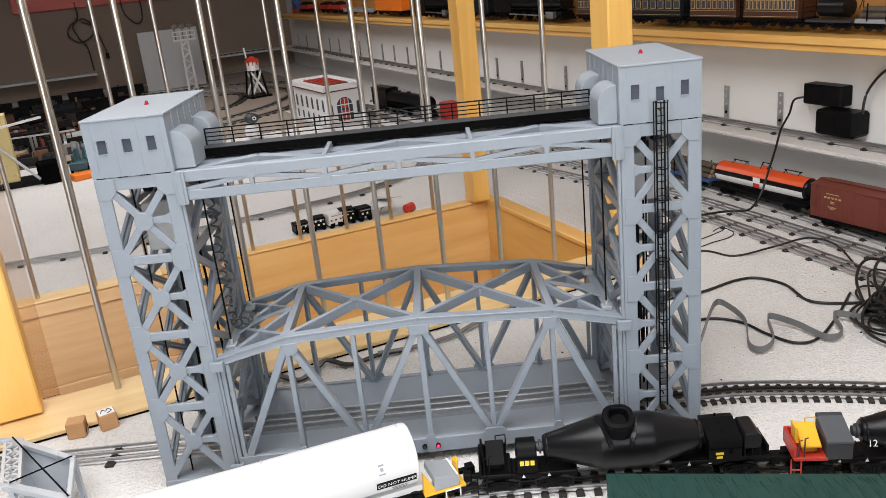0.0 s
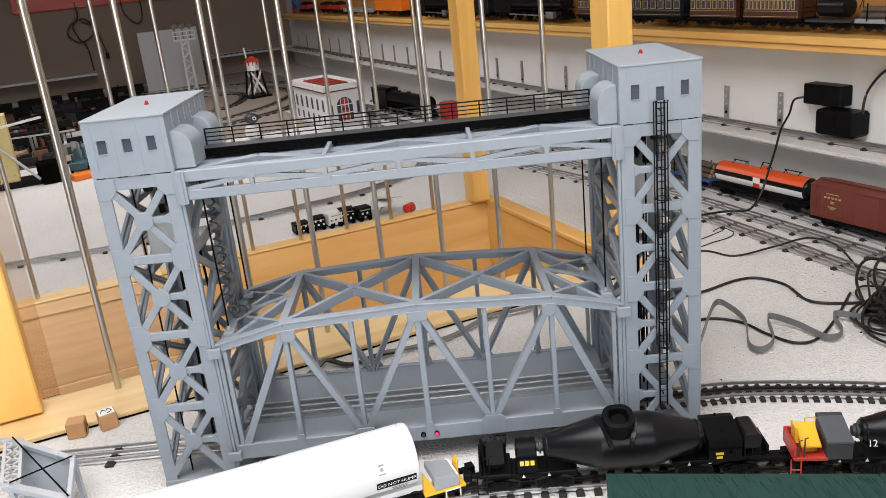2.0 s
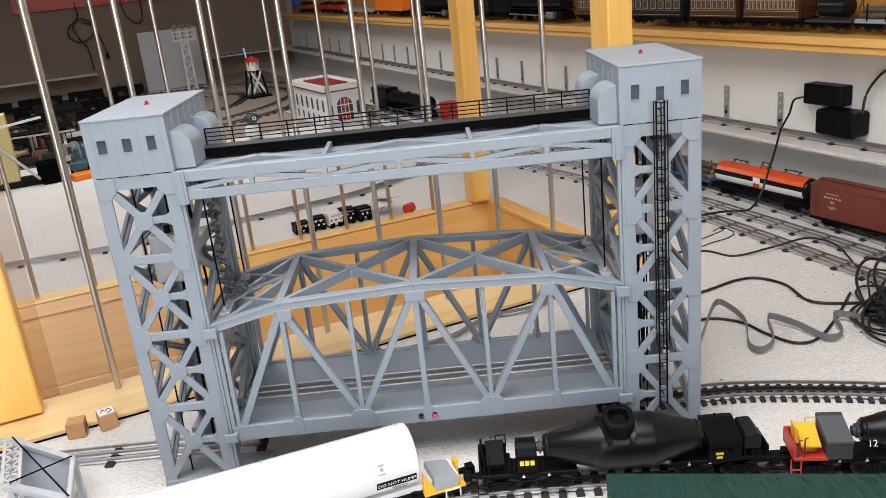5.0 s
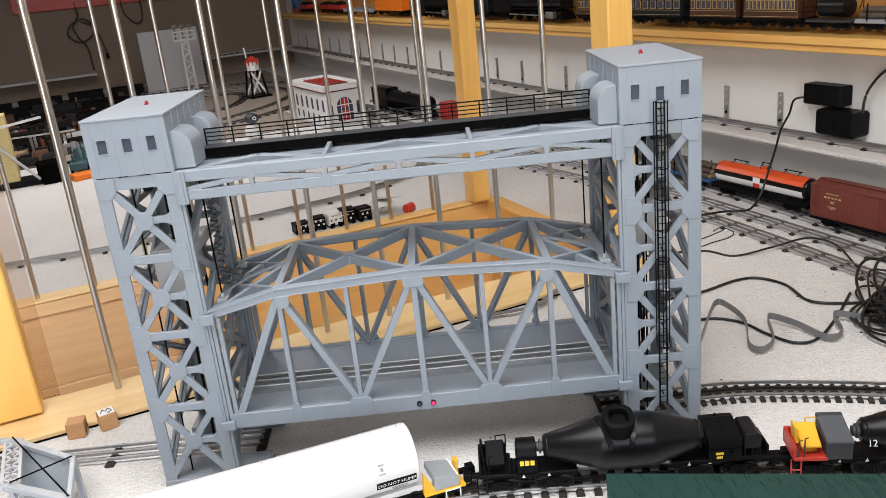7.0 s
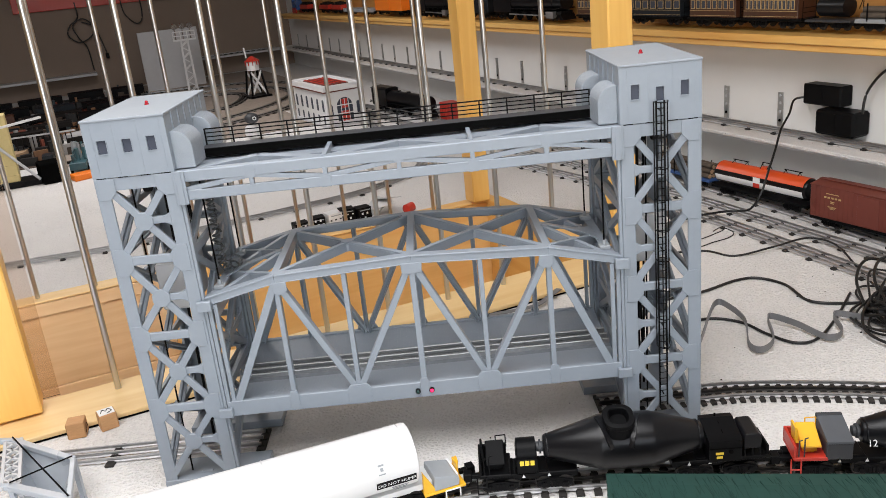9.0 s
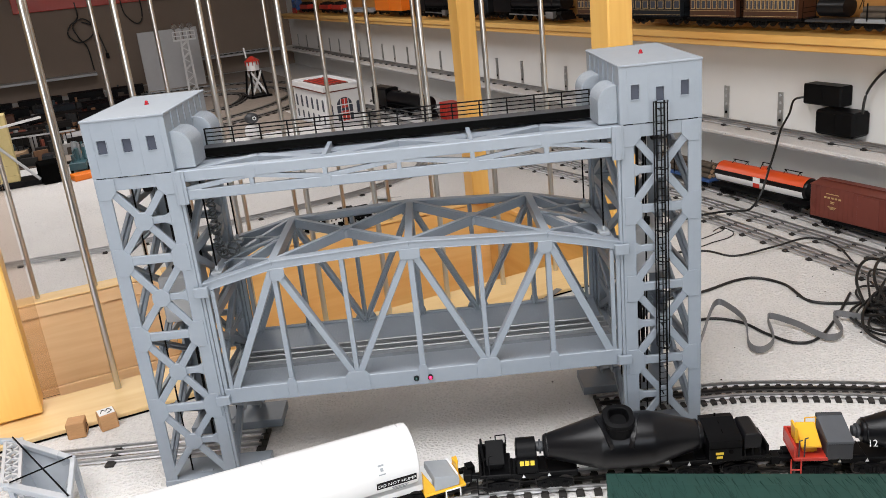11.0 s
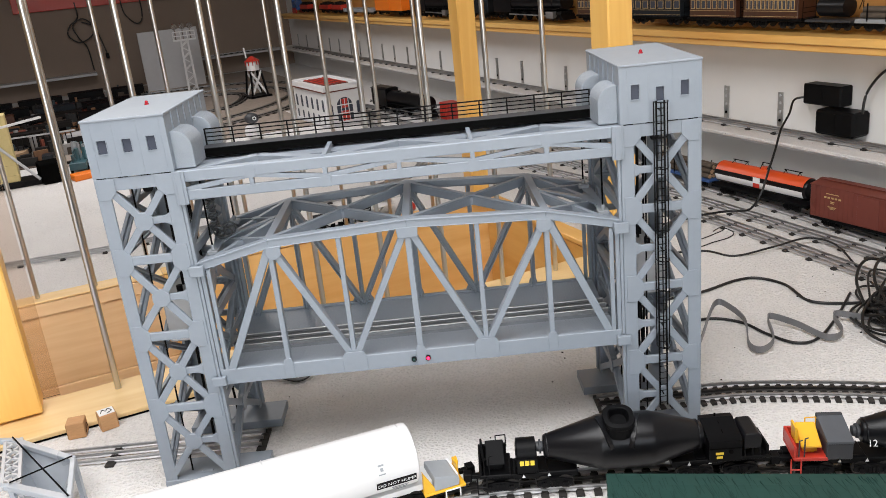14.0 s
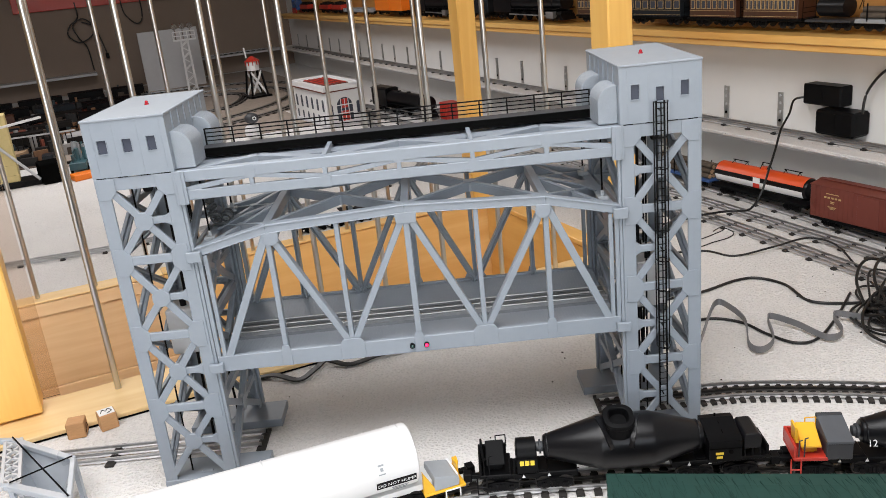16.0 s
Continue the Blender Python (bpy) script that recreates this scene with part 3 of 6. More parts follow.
def upper_truss(bridge, y, ny):
    xa, xb = TW, TX
    n = Vector((0, ny, 0))
    bm = B()
    yy = y - ny * 0.003
    beam(bm, (xa, yy, 0.4085), (xb, yy, 0.4085), 0.006, 0.0125)
    beam(bm, (xa, yy - ny * .004, 0.4145), (xb, yy - ny * .004, 0.4145), 0.013, 0.0016)
    tr = part("upper_truss", bm, M["grey"], bridge, "shallow lattice girder linking the tower heads", bevel=0.0005)
    bm = B()
    beam(bm, (xa, yy, 0.3865), (xb, yy, 0.3865), 0.006, 0.0115)
    beam(bm, (xa, yy - ny * .004, 0.3812), (xb, yy - ny * .004, 0.3812), 0.013, 0.0016)
    part("lower_chord", bm, M["grey"], tr, bevel=0.0005)
    xs = [xa + .004] + [xa + k * (xb - xa) / 6 for k in range(1, 6)] + [xb - .004]
    for i in range(6):
        lo_hi = (0.3925, 0.4030) if i % 2 == 0 else (0.4030, 0.3925)
        bm = B()
        beam(bm, (xs[i], yy, lo_hi[0]), (xs[i + 1], yy, lo_hi[1]), 0.0055, 0.0045, n)
        part("diagonal", bm, M["grey"], tr)
    for i in range(1, 6):
        bm = B()
        top = i % 2 == 1
        bb(bm, xs[i] - .0055, xs[i] + .0055, min(y, y + ny * .0009), max(y, y + ny * .0009), 0.4000 if top else 0.3802, 0.4152 if top else 0.3945)
        part("gusset", bm, M["grey"], tr)
        bm = B()
        beam(bm, (xs[i], yy, 0.392), (xs[i], yy, 0.403), 0.005, 0.007, n)
        part("post", bm, M["grey"], tr)
    for x in (xa + .0035, xb - .0035):
        bm = B()
        bb(bm, x - .0068, x + .0068, min(y + ny * .0004, y + ny * .003), max(y + ny * .0004, y + ny * .003), 0.3765, 0.4160)
        bb(bm, x - .0034, x + .0034, min(y + ny * .003, y + ny * .0042), max(y + ny * .003, y + ny * .0042), 0.3765, 0.4155)
        part("end_plate", bm, M["grey"], tr, bevel=0.0004)


def upper_deck(bridge):
    # lateral bracing between the two girders
    xs = [TW + k * (TX - TW) / 6 for k in range(7)]
    bm = B()
    beam(bm, (TW + .0005, 0.0815, 0.4075), (TX - .0005, 0.0815, 0.4075), 0.056, 0.004)
    lt = part("lateral_bracing", bm, M["grey"], bridge, "wide grey bracing plates under the walkway")
    for i in range(6):
        for ya, yb in ((0.009, 0.058), (0.141, 0.105)):
            bm = B()
            a, b = ((xs[i], ya), (xs[i + 1], yb)) if i % 2 == 0 else ((xs[i], yb), (xs[i + 1], ya))
            beam(bm, (*a, 0.4105), (*b, 0.4105), 0.0125, 0.0085)
            part("brace", bm, M["grey"], lt, bevel=0.0006)
    for i in (2, 4):
        bm = B()
        beam(bm, (xs[i], 0.006, 0.4125), (xs[i], 0.144, 0.4125), 0.005, 0.008)
        part("cross_beam", bm, M["grey"], lt)
    # walkway
    x0, x1 = TW + 0.0125, TX - 0.0125
    bm = B()
    bb(bm, x0, x1, 0.0815, 0.1065, 0.4225, 0.4236)
    wk = part("walkway", bm, M["dark_grey"], bridge, "narrow walkway with black girders and pipe railing")
    for y in (0.0810, 0.1070):
        bm = B()
        beam(bm, (x0, y, 0.4182), (x1, y, 0.4182), 0.0014, 0.0098)
        beam(bm, (x0, y - .0012, 0.4140), (x1, y - .0012, 0.4140), 0.0040, 0.0012)
        part("side_girder", bm, M["black_matt"], wk, "black side girder")
    y = 0.1055
    for h in (0.4282, 0.4332, 0.4382, 0.4432):
        bm = B()
        cyl(bm, (x0, y, h), (x1, y, h), 0.0007 if h < .44 else .0009, 6)
        part("rail", bm, M["black"], wk)
    for k in range(15):
        x = x0 + .001 + k * (x1 - x0 - .002) / 14
        bm = B()
        beam(bm, (x, y, 0.4236), (x, y, 0.4436), 0.0017, 0.0017)
        part("post", bm, M["black"], wk)


def ladder(bridge):
    x0, x1, y = 0.6420, 0.6512, -0.007
    bm = B()
    for x in (x0, x1):
        beam(bm, (x, y, 0.054), (x, y, 0.441), 0.0018, 0.0018, (0, 1, 0))
    ld = part("ladder", bm, M["black"], bridge, "black caged ladder up the tower")
    z = 0.058
    while z < 0.436:
        bm = B()
        cyl(bm, (x0, y, z), (x1, y, z), 0.00055, 5)
        part("rung", bm, M["black"], ld)
        z += 0.0085
    c = (x0 + x1) / 2
    for z in (0.140, 0.178, 0.215, 0.253, 0.290, 0.328, 0.365, 0.402, 0.4405):
        bm = B()
        pts = [Vector((c + 0.0078 * math.cos(a), y - 0.001 - 0.013 * math.sin(a), z)) for a in [math.pi * k / 12 for k in range(13)]]
        tube(bm, pts, 0.0007, 5)
        part("hoop", bm, M["black"], ld)
    for a in (0.0, 0.62, 1.0):
        an = math.pi * a
        bm = B()
        p = Vector((c + 0.0078 * math.cos(an), y - 0.001 - 0.013 * math.sin(an), 0))
        beam(bm, p + Vector((0, 0, 0.140)), p + Vector((0, 0, 0.4405)), 0.0013, 0.0009, (0, 1, 0))
        part("cage_bar", bm, M["black"], ld)
    for z in (0.07, 0.165, 0.265, 0.363, 0.43):
        bm = B()
        beam(bm, (c, y, z), (c, 0.0, z), 0.0012, 0.0012)
        part("bracket", bm, M["black"], ld)


SPAN_TOP = ((0, 0.157), (1, 0.177), (3, 0.1845), (5, 0.177), (6, 0.157))


def span_x(k):
    return SX0 + 0.003 + (SX1 - SX0 - 0.006) * k / 6


def span_top(k):
    for (a, za), (b, zb) in zip(SPAN_TOP, SPAN_TOP[1:]):
        if a <= k <= b:
            return za + (zb - za) * (k - a) / (b - a)


def span_truss(span, y, ny):
    g = M["grey"]
    n = Vector((0, ny, 0))
    bm = B()
    bb(bm, SX0, SX1, min(y, y - ny * .006), max(y, y - ny * .006), 0.0, 0.0205)
    bb(bm, SX0, SX1, min(y - ny * .006, y - ny * .010), max(y - ny * .006, y - ny * .010), 0.0, 0.004)
    part("bottom_chord", bm, g, span, bevel=0.0006)
    for (a, za), (b, zb) in zip(SPAN_TOP, SPAN_TOP[1:]):
        bm = B()
        ea = -0.004 if a == 0 else 0.0
        eb = 0.004 if b == 6 else 0.0
        p, q = (span_x(a) + ea, y - ny * .003, za), (span_x(b) + eb, y - ny * .003, zb)
        beam(bm, p, q, 0.0062, 0.0085)
        beam(bm, (p[0], y - ny * .005, za + .0048), (q[0], y - ny * .005, zb + .0048), 0.0125, 0.0022)
        beam(bm, (p[0], y - ny * .0032, za - .0046), (q[0], y - ny * .0032, zb - .0046), 0.0075, 0.0012)
        part("top_chord", bm, g, span, bevel=0.0005)
    c = y - ny * 0.0032
    for k, w in ((1, .0062), (2, .0058), (3, .0072), (4, .0058), (5, .0062)):
        bm = B()
        beam(bm, (span_x(k), c, 0.018), (span_x(k), c, span_top(k) - .004), w, 0.0040, n)
        for e in (-1, 1):
            beam(bm, (span_x(k) + e * w * .38, c - ny * .0052, 0.018), (span_x(k) + e * w * .38, c - ny * .0052, span_top(k) - .004), w * .22, 0.0074, n)
        part("vertical", bm, g, span, bevel=0.0005)
    for k in (0, 6):
        for dx in (0.0, 0.0072):
            bm = B()
            x = span_x(k) + (dx if k == 0 else -dx) + (-.001 if k == 0 else .001)
            beam(bm, (x, c, 0.015), (x, c, 0.153), 0.0050, 0.0055, n)
            part("end_post", bm, g, span, bevel=0.0005)
    for a, b in ((0, 1), (2, 1), (2, 3), (4, 3), (4, 5), (6, 5)):
        e = 0.010 if a == 0 else (-0.010 if a == 6 else 0.0)
        bm = B()
        p, q = Vector((span_x(a) + e, c, 0.016)), Vector((span_x(b), c, span_top(b) - .003))
        w = 0.0092 if a in (0, 6) else 0.0078
        beam(bm, p, q, w, 0.0048, n)
        side = n.cross((q - p).normalized()) * w * .39
        for e in (-1, 1):
            beam(bm, p - n * .0055 + side * e, q - n * .0055 + side * e, w * .2, 0.0078, n)
        part("diagonal", bm, g, span, bevel=0.0006)
    f = lambda s, z: Vector((s, y, z))
    for k in (1, 3, 5):
        bm = B()
        x, z = span_x(k), span_top(k)
        d = 0.004 if k == 1 else (-0.004 if k == 5 else 0)
        if k == 3:
            pts = [f(x - .0130, z - .004), f(x + .0130, z - .004), f(x + .0118, z - .017), f(x - .0118, z - .017)]
        else:
            pts = [f(x - .0075 + d, z - .004), f(x + .0095 + d, z - .004), f(x + .0095 + d, z - .015), f(x + .004 + d, z - .020), f(x - .004 + d, z - .020), f(x - .0085 + d, z - .015)]
        plate(bm, pts, n, 0.0011)
        part("gusset", bm, g, span, bevel=0.0004)
    for k in range(1, 6):
        bm = B()
        x = span_x(k)
        if k % 2 == 0:
            plate(bm, [f(x - .0150, 0.0005), f(x + .0150, 0.0005), f(x + .0150, 0.021), f(x + .0115, 0.0275), f(x - .0115, 0.0275), f(x - .0150, 0.021)], n, 0.0014)
        else:
            plate(bm, [f(x - .0060, 0.0005), f(x + .0060, 0.0005), f(x + .0060, 0.021), f(x + .0042, 0.0275), f(x - .0042, 0.0275), f(x - .0060, 0.021)], n, 0.0012)
        part("gusset", bm, g, span, bevel=0.0004)
    for x in (SX0 - .002, SX1 + .002):
        for z0, z1 in ((0.002, 0.0135), (0.1475, 0.1600)):
            bm = B()
            bb(bm, x - .0085, x + .0085, min(y + ny * .0025, y + ny * .0075), max(y + ny * .0025, y + ny * .0075), z0, z1)
            bb(bm, x + (-.0085 if x > .3 else .0045), x + (-.0045 if x > .3 else .0085), min(y, y + ny * .0025), max(y, y + ny * .0025), z0, z1)
            part("guide_shoe", bm, g, span, bevel=0.0005)


def lift_span(bridge):
    bm = B()
    bb(bm, SX0 + .001, SX1 - .001, 0.0105, TD - .0105, 0.0050, 0.0100)
    span = part("lift_span", bm, M["grey"], bridge, "arched truss span with track, raised between the towers")
    span_truss(span, 0.0, -1)
    span_truss(span, TD, 1)
    g = M["grey"]
    # ribbed deck plating that slopes up from the track to each chord
    for ya, yb, za, zb in ((0.0066, 0.066, 0.0178, 0.0108), (TD - .0066, 0.122, 0.0178, 0.0108)):
        bm = B()
        plate(bm, [Vector((SX0 + .001, ya, za)), Vector((SX1 - .001, ya, za)), Vector((SX1 - .001, yb, zb)), Vector((SX0 + .001, yb, zb))], Vector((0, 0, -1)), 0.0016)
        part("deck_plate", bm, g, span)
        bm = B()
        x = SX0 + .004
        while x < SX1 - .006:
            beam(bm, (x, ya, za + .00005), (x, yb, zb + .00005), 0.0030, 0.0005)
            x += 0.0042
        part("deck_ribs", bm, g, span)
    bm = B()
    bb(bm, SX0 + .001, SX1 - .001, 0.066, 0.122, 0.0100, 0.0106)
    part("track_bed", bm, M["bed"], span, "dark track bed strip")
    for y, m in ((0.0775, "rail"), (0.0940, "rail"), (0.1105, "rail")):
        bm = B()
        beam(bm, (SX0, y, 0.0135), (SX1, y, 0.0135), 0.0008, 0.0058)
        cyl(bm, (SX0, y, 0.0165), (SX1, y, 0.0165), 0.0014, 8)
        part("rail", bm, M[m], span, "bright steel rail")
    # floor beams below
    for k in range(0, 7):
        bm = B()
        beam(bm, (min(max(span_x(k), SX0 + .004), SX1 - .004), 0.0105, 0.0025), (min(max(span_x(k), SX0 + .004), SX1 - .004), TD - .0105, 0.0025), 0.006, 0.0048)
        part("floor_beam", bm, g, span)
    # top laterals, flush with the chords
    ya, yb = 0.011, TD - .011
    yc = TD / 2
    up = .0046
    for k in (1, 3, 5):
        bm = B()
        z = span_top(k) + up
        beam(bm, (span_x(k), .004, z), (span_x(k), TD - .004, z), 0.0095, 0.0026)
        for e in (-.0036, .0036):
            beam(bm, (span_x(k) + e, .006, z - .0066), (span_x(k) + e, TD - .006, z - .0066), 0.0016, 0.0106)
        part("portal_beam", bm, g, span, bevel=0.0005)

    def brace(p, q, w=0.0066):
        bm = B()
        d = Vector((0, 0, .0062))
        beam(bm, p, q, w, 0.0024)
        for e in (-1, 1):
            o = (Vector(q) - Vector(p)).normalized().cross(Vector((0, 0, 1))) * (e * w * .38)
            beam(bm, Vector(p) - d + o, Vector(q) - d + o, 0.0013, 0.0100)
        part("lateral_brace", bm, g, span, bevel=0.0004)

    def hub(mid, r=0.0085):
        bm = B()
        octagon(bm, lambda s, q: Vector((mid.x + s, mid.y + q, mid.z + .0012)), Vector((0, 0, 1)), 0, 0, r, 0.0007)
        octagon(bm, lambda s, q: Vector((mid.x + s, mid.y + q, mid.z - .0014)), Vector((0, 0, -1)), 0, 0, r * .8, 0.0100)
        part("gusset", bm, g, span)

    for a, b in ((1, 3), (3, 5)):
        xa, xb, za, zb = span_x(a) + .004, span_x(b) - .004, span_top(a) + up, span_top(b) + up
        mid = Vector(((xa + xb) / 2, yc, (za + zb) / 2))
        for (x, z), y in (((xa, za), ya), ((xa, za), yb), ((xb, zb), ya), ((xb, zb), yb)):
            brace((x, y, z), mid)
        hub(mid)
    for k0, k1, sx in ((0, 1, 1), (6, 5, -1)):
        x0, x1 = span_x(k0) + sx * .008, span_x(k1) - sx * .004
        z0, z1 = span_top(k0) + up, span_top(k1) + up
        for y0, y1 in ((ya, yc - .003), (yc + .003, yb)):
            mid = Vector(((x0 + x1) / 2, (y0 + y1) / 2, (z0 + z1) / 2))
            for (x, z), y in (((x0, z0), y0), ((x0, z0), y1), ((x1, z1), y0), ((x1, z1), y1)):
                brace((x, y, z), mid, .0062)
            hub(mid, .0060)
        # middle plate, flared towards the tower
        t = .35
        pts = [Vector((x0, yc - .026, z0)), Vector((x0, yc + .026, z0)), Vector((x0 + (x1 - x0) * t, yc + .0055, z0 + (z1 - z0) * t)),
               Vector((x1, yc + .0055, z1)), Vector((x1, yc - .0055, z1)), Vector((x0 + (x1 - x0) * t, yc - .0055, z0 + (z1 - z0) * t))]
        bm = B()
        plate(bm, [p + Vector((0, 0, .0004)) for p in pts], Vector((0, 0, 1)), .0022)
        part("centre_plate", bm, g, span, bevel=0.0004)
        bm = B()
        x = span_x(k0) + sx * .003
        beam(bm, (x, .004, 0.156), (x, TD - .004, 0.156), 0.0060, 0.0100)
        beam(bm, (x + sx * .002, .004, z0), (x + sx * .002, TD - .004, z0), 0.0120, 0.0024)
        part("portal_beam", bm, g, span, bevel=0.0005)
        # corner cable anchors
        for y in (0.030, TD - .030):
            bm = B()
            cx = x + sx * .006
            bb(bm, cx - .0065, cx + .0065, y - .0065, y + .0065, z0 + .0012, z0 + .0062)
            cyl(bm, (cx, y, z0 + .0062), (cx, y, z0 + .0125), 0.0024, 8)
            part("cable_anchor", bm, M["silver"], span, "grey cable anchor block", bevel=0.0005)
        # flared end braces
        for y, s in ((0.0, 1), (TD, -1)):
            bm = B()
            f0 = [Vector((x + sx * .002, y + s * .006, 0.153)), Vector((x + sx * .002, y + s * .050, 0.153)), Vector((x + sx * .002, y + s * .006, 0.128))]
            plate(bm, f0, Vector((sx, 0, 0)), 0.002)
            part("knee_plate", bm, g, span)
    # signal lamps on the near chord
    for x, m, lab in ((0.3385, "green_lens", "unlit dark green signal lamp"), (0.3560, "red_glow", "lit red signal lamp")):
        bm = B()
        cyl(bm, (x, -0.0035, 0.0098), (x, -0.0004, 0.0098), 0.0033, 16)
        lamp = part("signal_lamp", bm, M["black"], span, lab)
        bm = B()
        bmesh.ops.create_uvsphere(bm, u_segments=12, v_segments=8, radius=0.0024, matrix=Matrix.Translation((x, -0.0036, 0.0098)))
        part("lens", bm, M[m], lamp, smooth=True)
    return span


def counterweight(bridge, x0):
    bm = B()
    bb(bm, x0 + .026, x0 + TW - .026, 0.055, TD - .055, 0.0, 0.062)
    cw = part("counterweight", bm, M["panel"], bridge, "pale grey counterweight block inside the tower", bevel=0.002)
    for y in (0.07, TD - .07):
        bm = B()
        cyl(bm, (x0 + TW / 2, y, 0.062), (x0 + TW / 2, y, 0.072), 0.004, 10)
        part("eye_bolt", bm, M["black"], cw)
    return cw


def coil_wire(bridge):
    made = []
    for k in range(15):
        bm = B()
        pts = [Vector((0.0046 * math.cos(a), 0.0046 * math.sin(a), -0.0055 + 0.011 * a / math.tau)) for a in [math.tau * i / 14 for i in range(15)]]
        tube(bm, pts, 0.0013, 5)
        made.append(part("coil_turn", bm, M["spring"], bridge, "grey coiled lead between tower and span", smooth=True))
    loops = None
    for c, r, tilt in (((0.112, 0.088, 0.004), 0.010, 20), ((0.118, 0.094, 0.008), 0.008, 60), ((0.108, 0.080, 0.009), 0.007, 110)):
        bm = B()
        ring = [Vector(c) + Matrix.Rotation(radians(tilt), 3, "X") @ Vector((r * math.cos(a), r * math.sin(a), 0)) for a in [math.tau * i / 16 for i in range(17)]]
        tube(bm, ring, 0.0013, 5)
        ob = part("wire_loop", bm, M["spring"], loops or bridge, "loose grey wire loop on the span end", smooth=True)
        loops = loops or ob
    return made, loops


def lift_cables(bridge):
    made = []
    for x in (SX0 + .0120, SX1 - .0120):
        for y in (0.030, TD - .030):
            for k in range(3):
                bm = B()
                cyl(bm, (x, y, -0.086), (x, y, 0.0), 0.0011, 6)
                made.append((part("lift_cable", bm, M["black"], bridge, "thin dark lifting cable"), k))
    return made


def build_bridge():
    bridge = thing("lift_bridge", "blue-grey model railway vertical lift bridge with span rising", "model bridge")
    for x0, mirror, wins in ((0.0, False, ((.0135, .0240, .4435, .4590), (.0420, .0522, .4432, .4585), (.0697, .0795, .4430, .4592))),
                             (TX, True, ((.0132, .0227, .4433, .4600), (.0417, .0507, .4392, .4553), (.0695, .0788, .4433, .4600)))):
        tower(bridge, x0, mirror)
        house(bridge, x0, wins, mirror)
    upper_truss(bridge, 0.0, -1)
    upper_truss(bridge, 0.150, 1)
    upper_deck(bridge)
    ladder(bridge)
    span = lift_span(bridge)
    weights = [counterweight(bridge, 0.0), counterweight(bridge, TX)]
    return bridge, span, weights, coil_wire(bridge), lift_cables(bridge)


bridge, span, weights, coil, cables = build_bridge()

# ---------------------------------------------------------------- lettering


def text_part(words, size, material, parent, m, name="lettering", label=""):
    cu = bpy.data.curves.new("text", "FONT")
    cu.body, cu.size, cu.align_x, cu.align_y, cu.extrude = words, size, "CENTER", "CENTER", 0.0001
    tmp = new("text", cu)
    bpy.context.view_layer.update()
    me = bpy.data.meshes.new_from_object(tmp.evaluated_get(bpy.context.evaluated_depsgraph_get()))
    bpy.data.objects.remove(tmp)
    me.materials.clear()
    me.materials.append(material)
    ob = new(name, me)
    ob.parent = parent
    ob.matrix_basis = m
    if label:
        tagged(ob, label)
    return ob


def bars(parent, x, y, z, w, h, rows, material, ny=-1, name="marking"):
    """Unreadable marks as thin bars on a side that faces ny."""
    bm = B()
    for r in range(rows):
        zz = z - r * h * 1.7
        ww = w * (1.0 - 0.22 * (r % 3))
        bb(bm, x - ww / 2, x + ww / 2, min(y, y + ny * .0004), max(y, y + ny * .0004), zz - h / 2, zz + h / 2)
    return part(name, bm, material, parent)


# ---------------------------------------------------------------- track


def arc_points(path, step=0.012):
    pts = smooth_path([(x, y, 0) for x, y in path], 16)
    out, left = [pts[0]], step
    for a, b in zip(pts, pts[1:]):
        d = (b - a).length
        pos = 0.0
        while d - pos >= left:
            pos += left
            out.append(a + (b - a) * (pos / d))
            left = step
        left -= d - pos
    return out


def sweep(bm, pts, off, prof):
    """A bar with an (across, up) outline along points, off to one side."""
    rings = []
    for i, p in enumerate(pts):
        d = (pts[min(i + 1, len(pts) - 1)] - pts[max(i - 1, 0)]).normalized()
        s = Vector((-d.y, d.x, 0))
        rings.append([bm.verts.new(p + s * (off + a) + Vector((0, 0, z))) for a, z in prof])
    k = len(prof)
    for a, b in zip(rings, rings[1:]):
        for i in range(k):
            bm.faces.new((a[i], b[i], b[(i + 1) % k], a[(i + 1) % k]))
    bm.faces.new(rings[0])
    bm.faces.new(rings[-1][::-1])
    bmesh.ops.recalc_face_normals(bm, faces=bm.faces)


TIE_MESH = {}


def track(path, label, tie_step, tie_len, tie_w, m=None, z=0.0, dark_centre=True, group="layout tracks", parts=True):
    tr = thing("track", label, "toy train track", (m or Matrix()) @ Matrix.Translation((0, 0, z)), group)
    pts = arc_points(path)
    for off, mt in ((-0.0165, "rail"), (0.0, "rail_dark" if dark_centre else "rail"), (0.0165, "rail")):
        bm = B()
        sweep(bm, pts, off, ((-.0022, .0032), (.0022, .0032), (.0007, .0050), (.0014, .0075), (.0012, .0092), (-.0012, .0092), (-.0014, .0075), (-.0007, .0050)))
        part("rail", bm, M[mt], tr)
    key = (tie_len, tie_w)
    if key not in TIE_MESH:
        bm = B()
        bx(bm, (0, 0, 0.0017), (tie_w, tie_len, 0.0034))
        for y in (-0.0165, 0.0, 0.0165):
            bx(bm, (0, y, 0.0040), (tie_w * .8, 0.0055, 0.0012))
        me = bpy.data.meshes.new("tie")
        bm.to_mesh(me)
        bm.free()
        me.materials.append(M["tie"])
        TIE_MESH[key] = me
    tp = arc_points(path, tie_step)
    for i, p in enumerate(tp):
        d = (tp[min(i + 1, len(tp) - 1)] - tp[max(i - 1, 0)])
        shared("tie", TIE_MESH[key], tr, Matrix.Translation((p.x, p.y, 0.0002)) @ Matrix.Rotation(math.atan2(d.y, d.x), 4, "Z"))
    return tr


